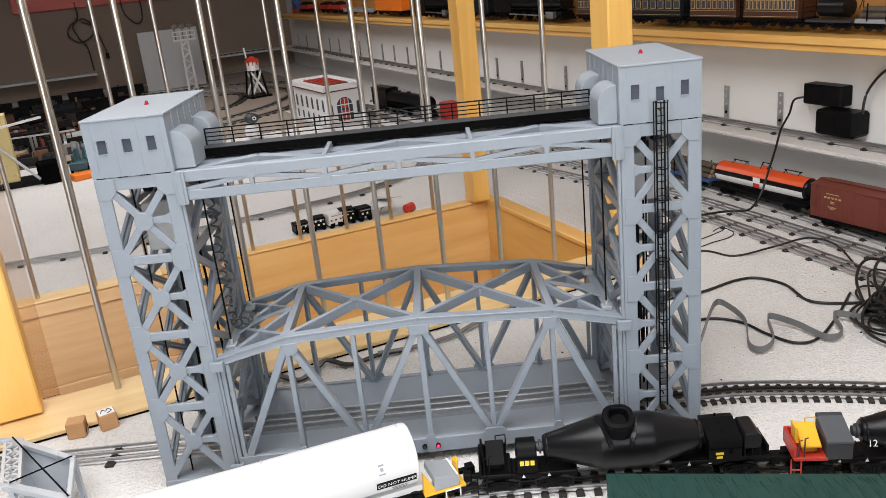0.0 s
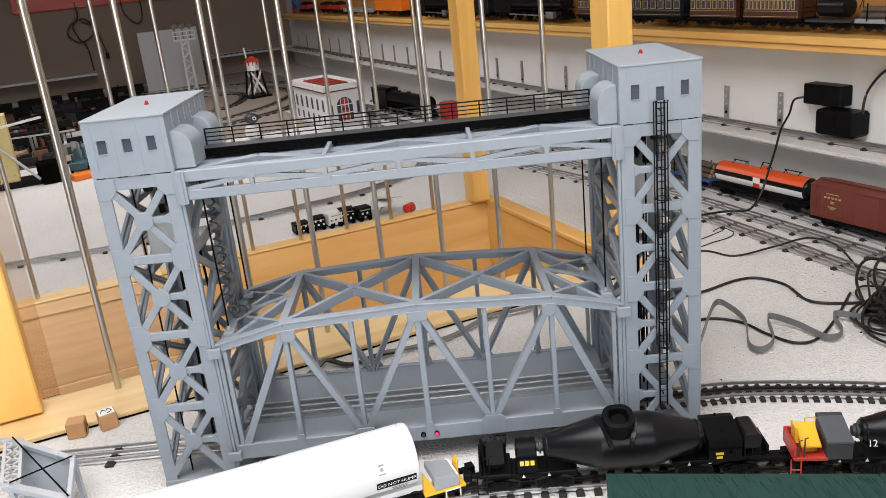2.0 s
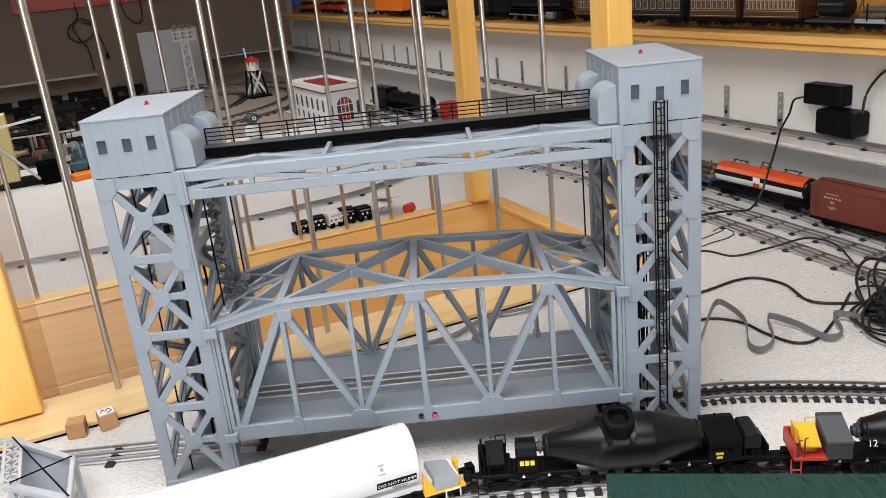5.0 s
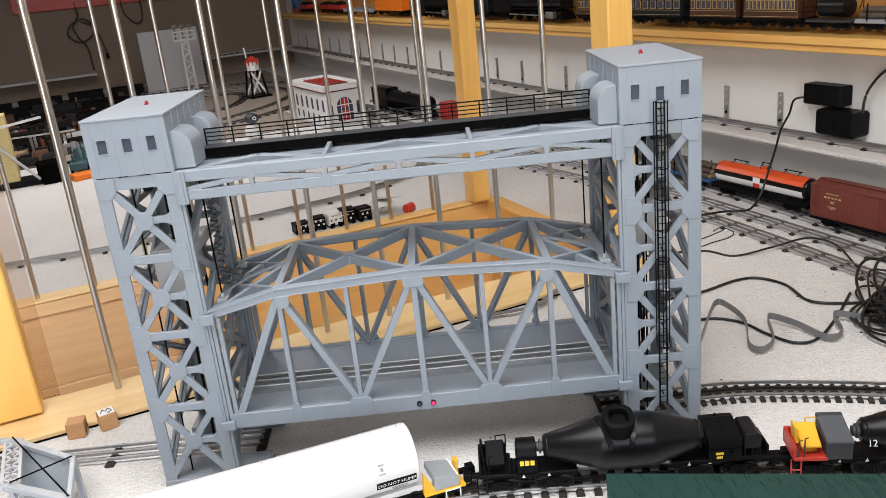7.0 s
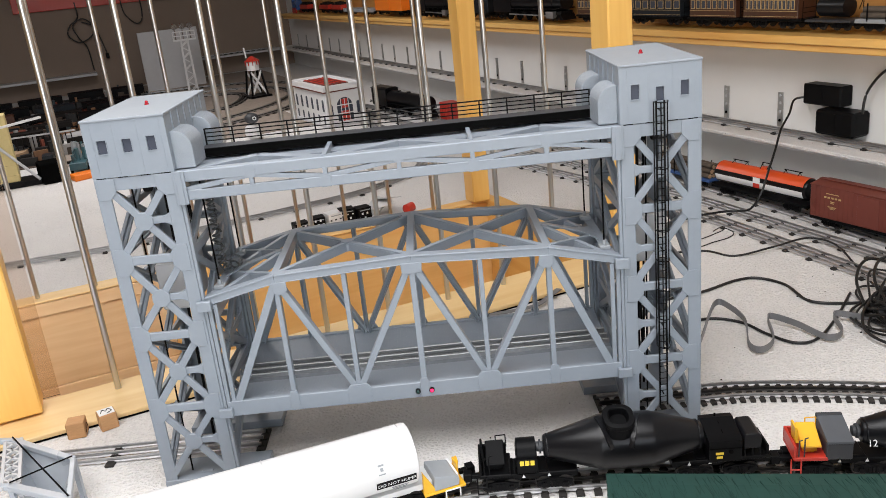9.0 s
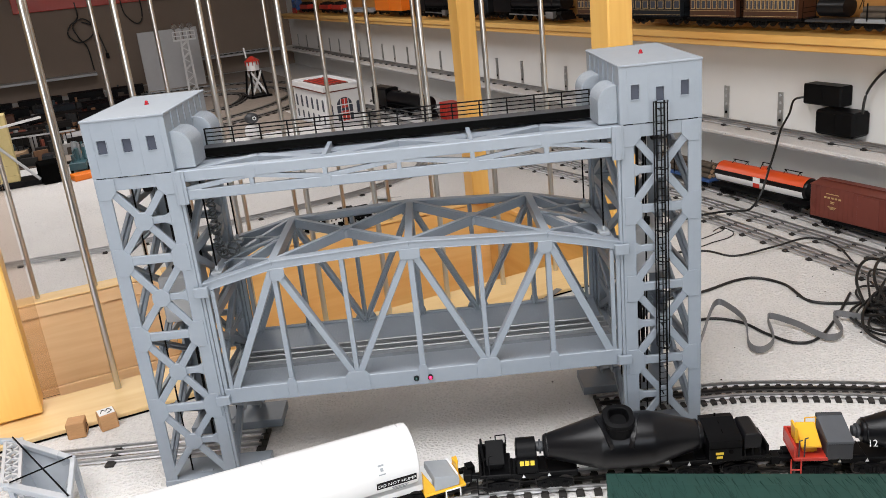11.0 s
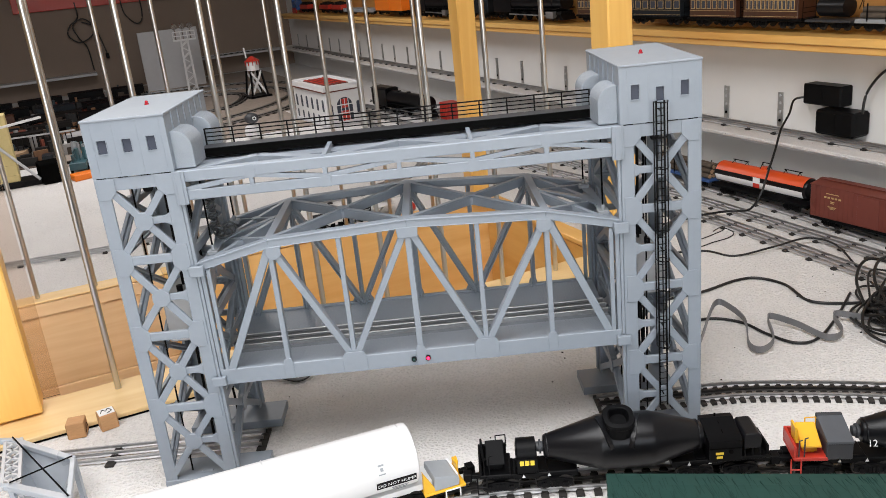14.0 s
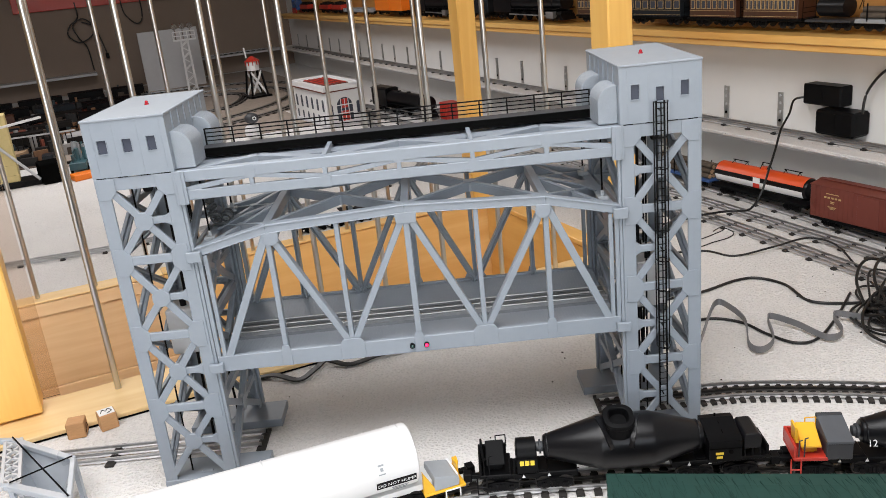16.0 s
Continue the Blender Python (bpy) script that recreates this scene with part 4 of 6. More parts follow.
FRONT = ((-0.2, -0.27), (-0.03, -0.197), (0.0885, -0.157), (0.21, -0.113), (0.325, -0.083), (0.42, -0.0725), (0.55, -0.078), (0.70, -0.090), (0.85, -0.111), (1.0, -0.135))
track(FRONT, "curved black-tied three-rail track carrying the long cars", 0.021, 0.056, 0.0095)
track(((SX1 - .014, 0.094), (0.70, 0.0945), (0.773, 0.0935), (0.848, 0.081), (0.959, 0.053), (1.08, 0.005), (1.25, -0.09)), "curved black-tied three-rail track leaving the bridge", 0.0140, 0.056, 0.0070)
track(((-1.15, 0.12), (-0.6, 0.098), (-0.2, 0.094), (0.02, 0.094), (SX0 + .014, 0.094)), "straight three-rail track approaching the bridge", 0.105, 0.056, 0.012, dark_centre=False)
YARD = (((1.215, -0.35), (1.227, -0.074), (1.240, 0.152), (1.250, 0.441), (1.235, 0.87), (1.20, 1.14), (1.13, 1.7), (1.10, 2.5)),
        ((1.312, -0.35), (1.319, -0.001), (1.323, 0.231), (1.326, 0.51), (1.315, 0.95), (1.29, 1.3), (1.23, 1.9), (1.20, 2.7)),
        ((1.369, -0.40), (1.390, 0.0), (1.401, 0.20), (1.419, 0.50), (1.418, 0.9), (1.385, 1.4), (1.33, 2.1), (1.25, 2.8)),
        ((1.46, -0.40), (1.47, 0.2), (1.48, 0.8), (1.47, 1.5), (1.43, 2.2), (1.35, 2.9)))
for y in YARD:
    track(y, "straight three-rail yard track with sparse dark ties", 0.062, 0.050, 0.010, ROOM, dark_centre=False, group="yard tracks")
track(((-1.6, 1.32), (-0.6, 1.27), (-0.18, 1.224), (0.03, 1.190), (0.5, 1.205), (0.76, 1.25), (0.98, 1.42), (1.09, 1.75)), "three-rail track behind the stairwell", 0.10, 0.050, 0.012, ROOM, dark_centre=False)
track(((0.2, 2.95), (0.55, 3.02), (0.9, 3.25), (1.12, 3.6), (1.1, 4.0), (0.8, 4.25), (0.3, 4.3), (-0.4, 4.25)), "dark loop of three-rail track far down the table", 0.05, 0.056, 0.018, ROOM)
track(((0.3, 2.80), (0.65, 2.88), (1.0, 3.12), (1.24, 3.6), (1.22, 4.15), (0.9, 4.5), (0.4, 4.62)), "dark outer loop of three-rail track on the tan mat", 0.05, 0.056, 0.022, ROOM, z=.0034)
track(((0.45, 3.35), (0.75, 3.45), (0.90, 3.9), (0.62, 4.1), (0.42, 4.05)), "dark inner loop of three-rail track on the tan mat", 0.05, 0.056, 0.022, ROOM, z=.0034)
track(((-1.6, 3.2), (-0.8, 3.12), (-0.2, 3.0), (0.2, 2.95)), "dark three-rail track far down the table", 0.05, 0.056, 0.018, ROOM)

# ---------------------------------------------------------------- shelves along the wall
MID_Z, TOP_Z = 0.137, 0.380


def shelves():
    sh = thing("wall_shelf", "foam-topped plank shelf carrying a track along the wall", "shelf", ROOM)
    bm = B()
    bb(bm, 1.478, WALL_U - .001, -0.5, V1 - .02, MID_Z - .0130, MID_Z - .0091)
    part("plank", bm, M["panel"], sh, bevel=0.001)
    bm = B()
    bb(bm, 1.474, WALL_U - .001, -0.5, V1 - .02, MID_Z - .0090, MID_Z)
    part("foam_strip", bm, M["table"], sh, "pebbled off-white foam strip", bevel=0.0015)
    track(((1.545, -0.45), (1.545, 1.0), (1.545, 3.0), (1.545, 5.0)), "three-rail track on the wall shelf", 0.085, 0.050, 0.012, ROOM, z=MID_Z + .0002, dark_centre=False)
    # perforated steel strips that hang the shelf
    base = None
    for v in (0.18, 0.36, 0.537, 0.725, 0.92, 1.12, 1.32, 1.52, 1.68, 1.83, 2.032, 2.30, 2.59, 2.776, 2.995, 3.18, 3.356, 3.566, 3.73, 3.901, 4.125, 4.326, 4.589, 4.869, 5.096):
        m = ROOM @ Matrix.Translation((WALL_U - .0006, v, MID_Z + .0005))
        if base is None:
            st = thing("hanger_strip", "perforated galvanised steel strip screwed to the wall", "bracket", m, "shelf hanger strips")
            bm = B()
            bb(bm, -.0022, 0, -.009, .009, 0, 0.086)
            part("strip", bm, M["bracket"], st, bevel=0.0004)
            for z in (0.016, 0.038, 0.060, 0.078):
                bm = B()
                cyl(bm, (-.0040, 0, z), (-.0022, 0, z), 0.0035, 10)
                part("screw" if z < .02 else "hole_rim", bm, M["black_matt"] if z < .02 else M["panel"], st)
            base = st
        else:
            copy_thing(base, m)
    ts = thing("display_shelf", "varnished wooden display shelf with a wooden back", "shelf", ROOM)
    bm = B()
    bb(bm, 1.478, WALL_U - .014, -0.8, 5.0, TOP_Z - .018, TOP_Z)
    part("plank", bm, M["pine_v"], ts, bevel=0.002)
    bm = B()
    bb(bm, 1.486, 1.500, -0.8, 5.0, TOP_Z - .034, TOP_Z - .0185)
    part("apron", bm, M["pine_v"], ts, bevel=0.002)
    bm = B()
    bb(bm, WALL_U - .0135, WALL_U - .0005, -0.8, 5.0, TOP_Z - .018, TOP_Z + .26)
    part("back_board", bm, M["shelf_wood"], ts)


shelves()

# ---------------------------------------------------------------- rolling stock; local x along the car, z up from the track


def truck(car, x, wheelbase=0.026, mat_="black"):
    bm = B()
    for s in (-1, 1):
        y = s * 0.0205
        prism(bm, [(x - wheelbase * .82, .0165), (x - wheelbase * .82, .0225), (x - .007, .0255), (x + .007, .0255), (x + wheelbase * .82, .0225), (x + wheelbase * .82, .0165),
                   (x + .008, .0145), (x - .008, .0145)], y - .0012, y + .0012)
        for d in (-1, 1):
            cyl(bm, (x + d * wheelbase / 2, y - .0012 * s, .0185), (x + d * wheelbase / 2, y + .0034 * s, .0185), 0.0034, 8)
        for d in (-.004, 0, .004):
            cyl(bm, (x + d, y + s * .0012, .0150), (x + d, y + s * .0012, .0235), 0.0015, 6)
    bx(bm, (x, 0, .022), (.010, .040, .006))
    tr = part("truck", bm, M[mat_], car)
    for d in (-1, 1):
        bm = B()
        xx = x + d * wheelbase / 2
        cyl(bm, (xx, -.020, .0185), (xx, .020, .0185), 0.0018, 8)
        for s in (-1, 1):
            cyl(bm, (xx, s * .0185, .0185), (xx, s * .0150, .0185), 0.0088, 18)
            cyl(bm, (xx, s * .0150, .0185), (xx, s * .0140, .0185), 0.0102, 18)
        part("wheelset", bm, M["rail_dark"], tr, smooth=True)


def coupler(car, x, d):
    bm = B()
    bb(bm, min(x, x + d * .018), max(x, x + d * .018), -.0035, .0035, .0200, .0255)
    bb(bm, min(x + d * .014, x + d * .024), max(x + d * .014, x + d * .024), -.006, .006, .0175, .0285)
    part("coupler", bm, M["black"], car, bevel=0.0008)


def car_thing(name, label, m, category="toy train car", group="toy train cars", trucks=(), length=0.25):
    c = thing(name, label, category, m, group)
    for x in trucks:
        truck(c, x)
    coupler(c, length / 2 - .004, 1)
    coupler(c, -length / 2 + .004, -1)
    return c


def frame_part(c, L, W, z0=.026, z1=.032, mt="black"):
    bm = B()
    bb(bm, -L / 2, L / 2, -W / 2, W / 2, z0, z1)
    bb(bm, -L / 2 + .01, L / 2 - .01, -.006, .006, z0 - .005, z0)
    return part("underframe", bm, M[mt], c, bevel=0.0006)


def boxcar(m, L, W, H, mt, label, group="toy train cars", marks=True, detailed=True):
    c = car_thing("boxcar", label, m, group=group, trucks=(-L / 2 + .045, L / 2 - .045), length=L)
    frame_part(c, L, W)
    bm = B()
    bb(bm, -L / 2, L / 2, -W / 2, W / 2, .0322, H)
    body = part("body", bm, M[mt], c, bevel=0.0008)
    bm = B()
    prism(bm, [(-W / 2 - .0012, H), (W / 2 + .0012, H), (W / 2 + .0012, H + .0015), (0, H + .0065), (-W / 2 - .0012, H + .0015)], -L / 2 - .001, L / 2 + .001, Matrix.Rotation(radians(-90), 4, "Z"))
    rf = part("roof", bm, M[mt], c)
    bm = B()
    bb(bm, -L / 2, L / 2, -.006, .006, H + .0068, H + .0082)
    part("roof_walk", bm, M[mt], rf)
    for s in (-1, 1):
        y = s * W / 2
        bm = B()
        bb(bm, -.024, .024, min(y, y + s * .0016), max(y, y + s * .0016), .034, H - .003)
        d = part("door", bm, M[mt], c, bevel=0.0005)
        for z in (.035, H - .0035) if detailed else ():
            bm = B()
            bb(bm, -.055, .03, min(y + s * .0004, y + s * .0022), max(y + s * .0004, y + s * .0022), z - .001, z + .001)
            part("door_rail", bm, M[mt], d)
        if detailed:
            for k in range(9):
                for sx in (-1, 1):
                    x = sx * (.034 + k * (L / 2 - .036) / 9)
                    bm = B()
                    bb(bm, x - .0006, x + .0006, min(y, y + s * .0005), max(y, y + s * .0005), .0335, H - .001)
                    part("rib", bm, M[mt], body)
            for sx in (-1, 1):
                bm = B()
                for z in (.040, .050, .060, .070):
                    cyl(bm, (sx * (L / 2 - .016), y + s * .002, z), (sx * (L / 2 - .004), y + s * .002, z), .0006, 5)
                for x in (L / 2 - .016, L / 2 - .004):
                    cyl(bm, (sx * x, y + s * .002, .036), (sx * x, y + s * .002, .074), .0006, 5)
                part("ladder", bm, M[mt], c)
        if marks:
            bars(c, s * L * .30, y + s * .0006, H - .013, .030, .0016, 1, M["gilt"], s)
            for k in range(5):
                bars(c, s * (L * .30 - .017 + .0085 * k), y + s * .0006, H - .021, .0055, .0036, 1, M["gilt"], s)
            bars(c, s * L * .30, y + s * .0006, H - .029, .010, .0018, 2, M["gilt"], s)
            bars(c, s * L * .30, y + s * .0006, H - .040, .020, .0013, 3, M["gilt"], s)
    return c


def tank_car(m, L):
    c = car_thing("tank_car", "orange, black and white model tank car with black railings", m, trucks=(-L / 2 + .045, L / 2 - .045), length=L)
    frame_part(c, L, .052)
    r, zc = .0255, .0615
    lathe_prof = [(-L / 2 + .004, r * .55), (-L / 2 + .007, r * .9), (-L / 2 + .012, r), (L / 2 - .012, r), (L / 2 - .007, r * .9), (L / 2 - .004, r * .55)]
    bm = B()
    lathe(bm, lathe_prof, Matrix.Translation((0, 0, zc)), 36)
    body = part("tank", bm, M["black_metal"], c, smooth=True)

    def band(a0, a1, x0, x1, mt, name):
        bm = B()
        n = 10
        rows = []
        for k in range(n + 1):
            a = radians(a0 + (a1 - a0) * k / n)
            y, z = (r + .0006) * math.cos(a), zc + (r + .0006) * math.sin(a)
            rows.append((bm.verts.new((x0, y, z)), bm.verts.new((x1, y, z)), bm.verts.new((x0, y * .985, zc + (z - zc) * .985)), bm.verts.new((x1, y * .985, zc + (z - zc) * .985))))
        for p, q in zip(rows, rows[1:]):
            bm.faces.new((p[0], p[1], q[1], q[0]))
            bm.faces.new((p[2], q[2], q[3], p[3]))
            bm.faces.new((p[0], q[0], q[2], p[2]))
            bm.faces.new((p[1], p[3], q[3], q[1]))
        bm.faces.new((rows[0][0], rows[0][2], rows[0][3], rows[0][1]))
        bm.faces.new((rows[-1][0], rows[-1][1], rows[-1][3], rows[-1][2]))
        bmesh.ops.recalc_face_normals(bm, faces=bm.faces)
        return part(name, bm, M[mt], body, smooth=True)
    band(22, 158, -L / 2 + .013, L / 2 - .013, "orange", "orange_top")
    band(-38, -2, -L / 2 + .013, L / 2 - .013, "white", "white_band")
    band(182, 218, -L / 2 + .013, L / 2 - .013, "white", "white_band")
    # abstract emblem
    for s in (-1, 1):
        bm = B()
        bb(bm, -.010, .010, min(s * .0253, s * .0262), max(s * .0253, s * .0262), zc - .002, zc + .010)
        part("emblem", bm, M["white"], c, bevel=0.0002)
        bm = B()
        bb(bm, -.009, .009, min(s * .0253, s * .0263), max(s * .0253, s * .0263), zc - .014, zc - .004)
        part("emblem", bm, M["red"], c)
    for x, w in ((-L * .27, .024), (0, .012), (L * .27, .024)):
        bm = B()
        hh = .007 if x else .013
        cyl(bm, (x - w, -.006, zc + r + hh), (x + w, -.006, zc + r + hh), .0012, 6)
        for d in (-w * .8, w * .8):
            cyl(bm, (x + d, -.006, zc + r + hh), (x + d * (1.0 if x else 1.5), -.010, zc + r - .004), .0009, 6)
            cyl(bm, (x + d, -.006, zc + r + hh), (x + d, .004, zc + r - .001), .0009, 6)
        part("grab_rail", bm, M["black"], c)
    bm = B()
    cyl(bm, (0, 0, zc + r - .002), (0, 0, zc + r + .005), .008, 16)
    part("dome", bm, M["orange"], c, smooth=True)
    return c


def log_car(m, L, frame_mt="blue", layers=((-2, 0), (-1, 0), (0, 0), (1, 0), (-1.5, 1), (-.5, 1), (.5, 1), (-1, 2), (0, 2))):
    c = car_thing("log_car", "blue flat car loaded with stacked cut logs" if frame_mt == "blue" else "dark flat car loaded with logs", m, trucks=(-L / 2 + .04, L / 2 - .04), length=L)
    frame_part(c, L, .054, .026, .034, frame_mt)
    for i, (a, b) in enumerate(layers):
        bm = B()
        y, z = (a + .5) * .0125, .0405 + b * .0112
        cyl(bm, (-L / 2 + .006 + .002 * (i % 3), y, z), (L / 2 - .006 - .0015 * (i % 2), y, z), .0060, 12)
        lg = part("log", bm, M["bark"], c, smooth=True)
        for e in (-1, 1):
            bm = B()
            x = e * (L / 2 - .0058)
            cyl(bm, (x, y, z), (x + e * .0008, y, z), .0052, 12)
            part("cut_end", bm, M["log"], lg, "pale sawn end")
    for x in (-L * .3, 0, L * .3):
        for s in (-1, 1):
            bm = B()
            beam(bm, (x, s * .0275, .030), (x, s * .0275, .066), .0022, .0022)
            part("stake", bm, M["black"], c)
    return c


def coach(m, L, mt, label, H=.092, win=12, roof="black_matt"):
    c = car_thing("passenger_coach", label, m, group="shelf trains", trucks=(-L / 2 + .05, L / 2 - .05), length=L)
    frame_part(c, L, .056)
    bm = B()
    bb(bm, -L / 2 + .010, L / 2 - .010, -.028, .028, .0322, H - .012)
    part("body", bm, M[mt], c, bevel=0.001)
    bm = B()
    n = 10
    pts = [(-.031, H - .012)] + [(-.031 * math.cos(math.pi * k / n), H - .010 + .014 * math.sin(math.pi * k / n)) for k in range(n + 1)] + [(.031, H - .012)]
    prism(bm, pts, -L / 2, L / 2, Matrix.Rotation(radians(-90), 4, "Z"))
    part("roof", bm, M[roof], c)
    for s in (-1, 1):
        y = s * .028
        for k in range(win):
            x = -L / 2 + .024 + k * (L - .048) / (win - 1)
            bm = B()
            w = (L - .048) / (win - 1) * .33
            bb(bm, x - w, x + w, min(y, y + s * .0008), max(y, y + s * .0008), .054, .072)
            wd = part("window", bm, M["glass_dark"], c)
            bm = B()
            bb(bm, x - w - .001, x + w + .001, min(y, y + s * .0012), max(y, y + s * .0012), .0722, .0735)
            bb(bm, x - w - .001, x + w + .001, min(y, y + s * .0012), max(y, y + s * .0012), .0525, .0538)
            for e in (-1, 1):
                bb(bm, x + e * w - .0006, x + e * w + .0006, min(y, y + s * .0012), max(y, y + s * .0012), .0538, .0722)
            part("window_frame", bm, M["gilt"], wd)
        bm = B()
        for z in (.036, .048, .0765):
            bb(bm, -L / 2 + .011, L / 2 - .011, min(y, y + s * .0006), max(y, y + s * .0006), z, z + .0010)
        part("trim_line", bm, M["gilt"], c)
    for d in (-1, 1):
        bm = B()
        for y in (-.02, .02):
            cyl(bm, (d * (L / 2 - .003), y, .032), (d * (L / 2 - .003), y, .070), .0008, 5)
        for z in (.045, .055):
            cyl(bm, (d * (L / 2 - .003), -.02, z), (d * (L / 2 - .003), .02, z), .0008, 5)
        part("platform_railing", bm, M["black"], c)
    return c


def steam_loco(m, L, label, group="shelf trains"):
    c = thing("steam_locomotive", label, "toy locomotive", m, group)
    bm = B()
    r, zc = .030, .070
    lathe(bm, [(-L / 2, .004), (-L / 2 + .001, r * .86), (-L / 2 + .006, r * .93), (-L / 2 + .05, r * .93), (-L / 2 + .052, r), (L * .22, r * 1.05)], Matrix.Translation((0, 0, zc)), 28)
    part("boiler", bm, M["black_metal"], c, smooth=True)
    bm = B()
    bb(bm, L * .2, L / 2 - .006, -.033, .033, .036, .108)
    prism(bm, [(-.036, .108), (.036, .108), (.020, .115), (-.020, .115)], L * .2 - .004, L / 2, Matrix.Rotation(radians(-90), 4, "Z"))
    part("cab", bm, M["black_metal"], c, bevel=0.001)
    bm = B()
    cyl(bm, (-L / 2 + .026, 0, .095), (-L / 2 + .026, 0, .118), .009, 14, .011)
    part("chimney", bm, M["black_metal"], c, smooth=True)
    for x in (-L * .12, L * .05):
        bm = B()
        cyl(bm, (x, 0, .094), (x, 0, .106), .011, 14, .008)
        part("dome", bm, M["black_metal"], c, smooth=True)
    bm = B()
    bb(bm, -L / 2 + .004, L / 2, -.022, .022, .028, .040)
    bb(bm, -L / 2 + .01, L * .2, -.034, .034, .046, .050)
    part("running_board", bm, M["black"], c)
    for k in range(4):
        x = -L * .18 + k * L * .145
        bm = B()
        for s in (-1, 1):
            cyl(bm, (x, s * .017, .028), (x, s * .022, .028), .0195, 22)
        part("driving_wheel", bm, M["black_matt"], c, smooth=True)
    for s in (-1, 1):
        bm = B()
        beam(bm, (-L * .34, s * .0245, .025), (L * .26, s * .0245, .029), .002, .004)
        bb(bm, -L * .42, -L * .32, s * .026 - .008, s * .026 + .008, .018, .040)
        part("side_rod", bm, M["rail"], c, "bright side rod and cylinder")
    bm = B()
    prism(bm, [(-L / 2 - .012, .012), (-L / 2 + .012, .012), (-L / 2 + .012, .032), (-L / 2 + .002, .032)], -.026, .026)
    part("pilot", bm, M["black"], c)
    for x in (-L * .38, L * .40):
        truck(c, x)
    for k in range(5):
        bm = B()
        pts = [Vector((-L * .4 + k * .05, -.031 - .002 * (k % 2), .070 + .004 * (k % 3))), Vector((-L * .4 + k * .05 + .045, -.032, .074))]
        cyl(bm, pts[0], pts[1], .0012, 6)
        part("pipe", bm, M["black"], c)
    return c


def tender(m, L, label):
    c = car_thing("coal_tender", label, m, group="shelf trains", trucks=(-L / 2 + .04, L / 2 - .04), length=L)
    frame_part(c, L, .060)
    bm = B()
    bb(bm, -L / 2 + .004, L / 2 - .004, -.030, .030, .0322, .090)
    part("body", bm, M["navy"], c, bevel=0.0015)
    for s in (-1, 1):
        for k in range(8):
            bm = B()
            x = -L / 2 + .018 + k * (L - .036) / 7
            bb(bm, x - .001, x + .001, min(s * .03, s * .0308), max(s * .03, s * .0308), .034, .088)
            part("rib", bm, M["navy"], c)
        bm = B()
        cyl(bm, (-L / 2 + .01, s * .033, .062), (L / 2 - .01, s * .033, .062), .001, 6)
        part("hand_rail", bm, M["black"], c)
    return c


def flat_tank(m, L):
    c = car_thing("work_car", "black flat car carrying a low black tank", m, group="shelf trains", trucks=(-L / 2 + .028, L / 2 - .028), length=L)
    frame_part(c, L, .056, .026, .031, "dark_grey")
    bm = B()
    lathe(bm, [(-L * .3, .010), (-L * .29, .021), (L * .29, .021), (L * .3, .010)], Matrix.Translation((0, 0, .056)), 20)
    part("tank", bm, M["black_metal"], c, smooth=True)
    for x in (-L * .42, L * .42):
        bm = B()
        cyl(bm, (x, -.022, .034), (x, -.022, .075), .001, 5)
        cyl(bm, (x, -.022, .075), (x * .8, -.022, .050), .001, 5)
        part("brake_stand", bm, M["black"], c)
    return c


def on_room(u, v, z, a=90.0):
    return ROOM @ pose(u, v, z, 0, 0, a)


tank_car(on_room(1.4135, 0.400, 0.0, 93), 0.280)
boxcar(on_room(1.394, 0.082, 0.0, 93), 0.270, .060, .099, "oxide", "oxide-red model boxcar with small yellow lettering bars", detailed=True)
log_car(on_room(1.419, 0.690, 0.0, 90), 0.26)
S = TOP_Z + .0005
coach(on_room(1.535, 0.915, S), 0.245, "navy", "dark model electric locomotive with a red roof", win=7, roof="oxide")
coach(on_room(1.535, 0.683, S), 0.186, "brown", "brown model passenger coach with gilt frames and grey roof", win=8, roof="silver")
coach(on_room(1.535, 0.492, S), 0.186, "brown", "brown model passenger coach with gilt window frames", win=12)
flat_tank(on_room(1.535, 0.330, S), 0.118)
log_car(on_room(1.535, 0.185, S), 0.15, "silver", ((-1.5, 0), (-.5, 0), (.5, 0), (-1, 1), (0, 1)))
steam_loco(on_room(1.535, 1.62, S), 0.46, "large black model steam locomotive on the display shelf")
tender(on_room(1.535, 2.02, S), 0.26, "black coal tender on the display shelf")
steam_loco(on_room(1.535, 2.42, S), 0.34, "black model steam locomotive on the display shelf")
coach(on_room(1.535, 1.23, S), 0.14, "brown", "small brown model coach on the display shelf", win=6)
boxcar(on_room(1.535, 2.95, S), 0.36, .062, .112, "bright_orange", "orange model boxcar on the display shelf", "shelf trains", False, False)
c = car_thing("flat_car", "silver-grey model flat car with bogies", on_room(1.50, 3.35, S), group="shelf trains", trucks=(-.14, .14), length=.42)
frame_part(c, .42, .056, .026, .044, "silver")


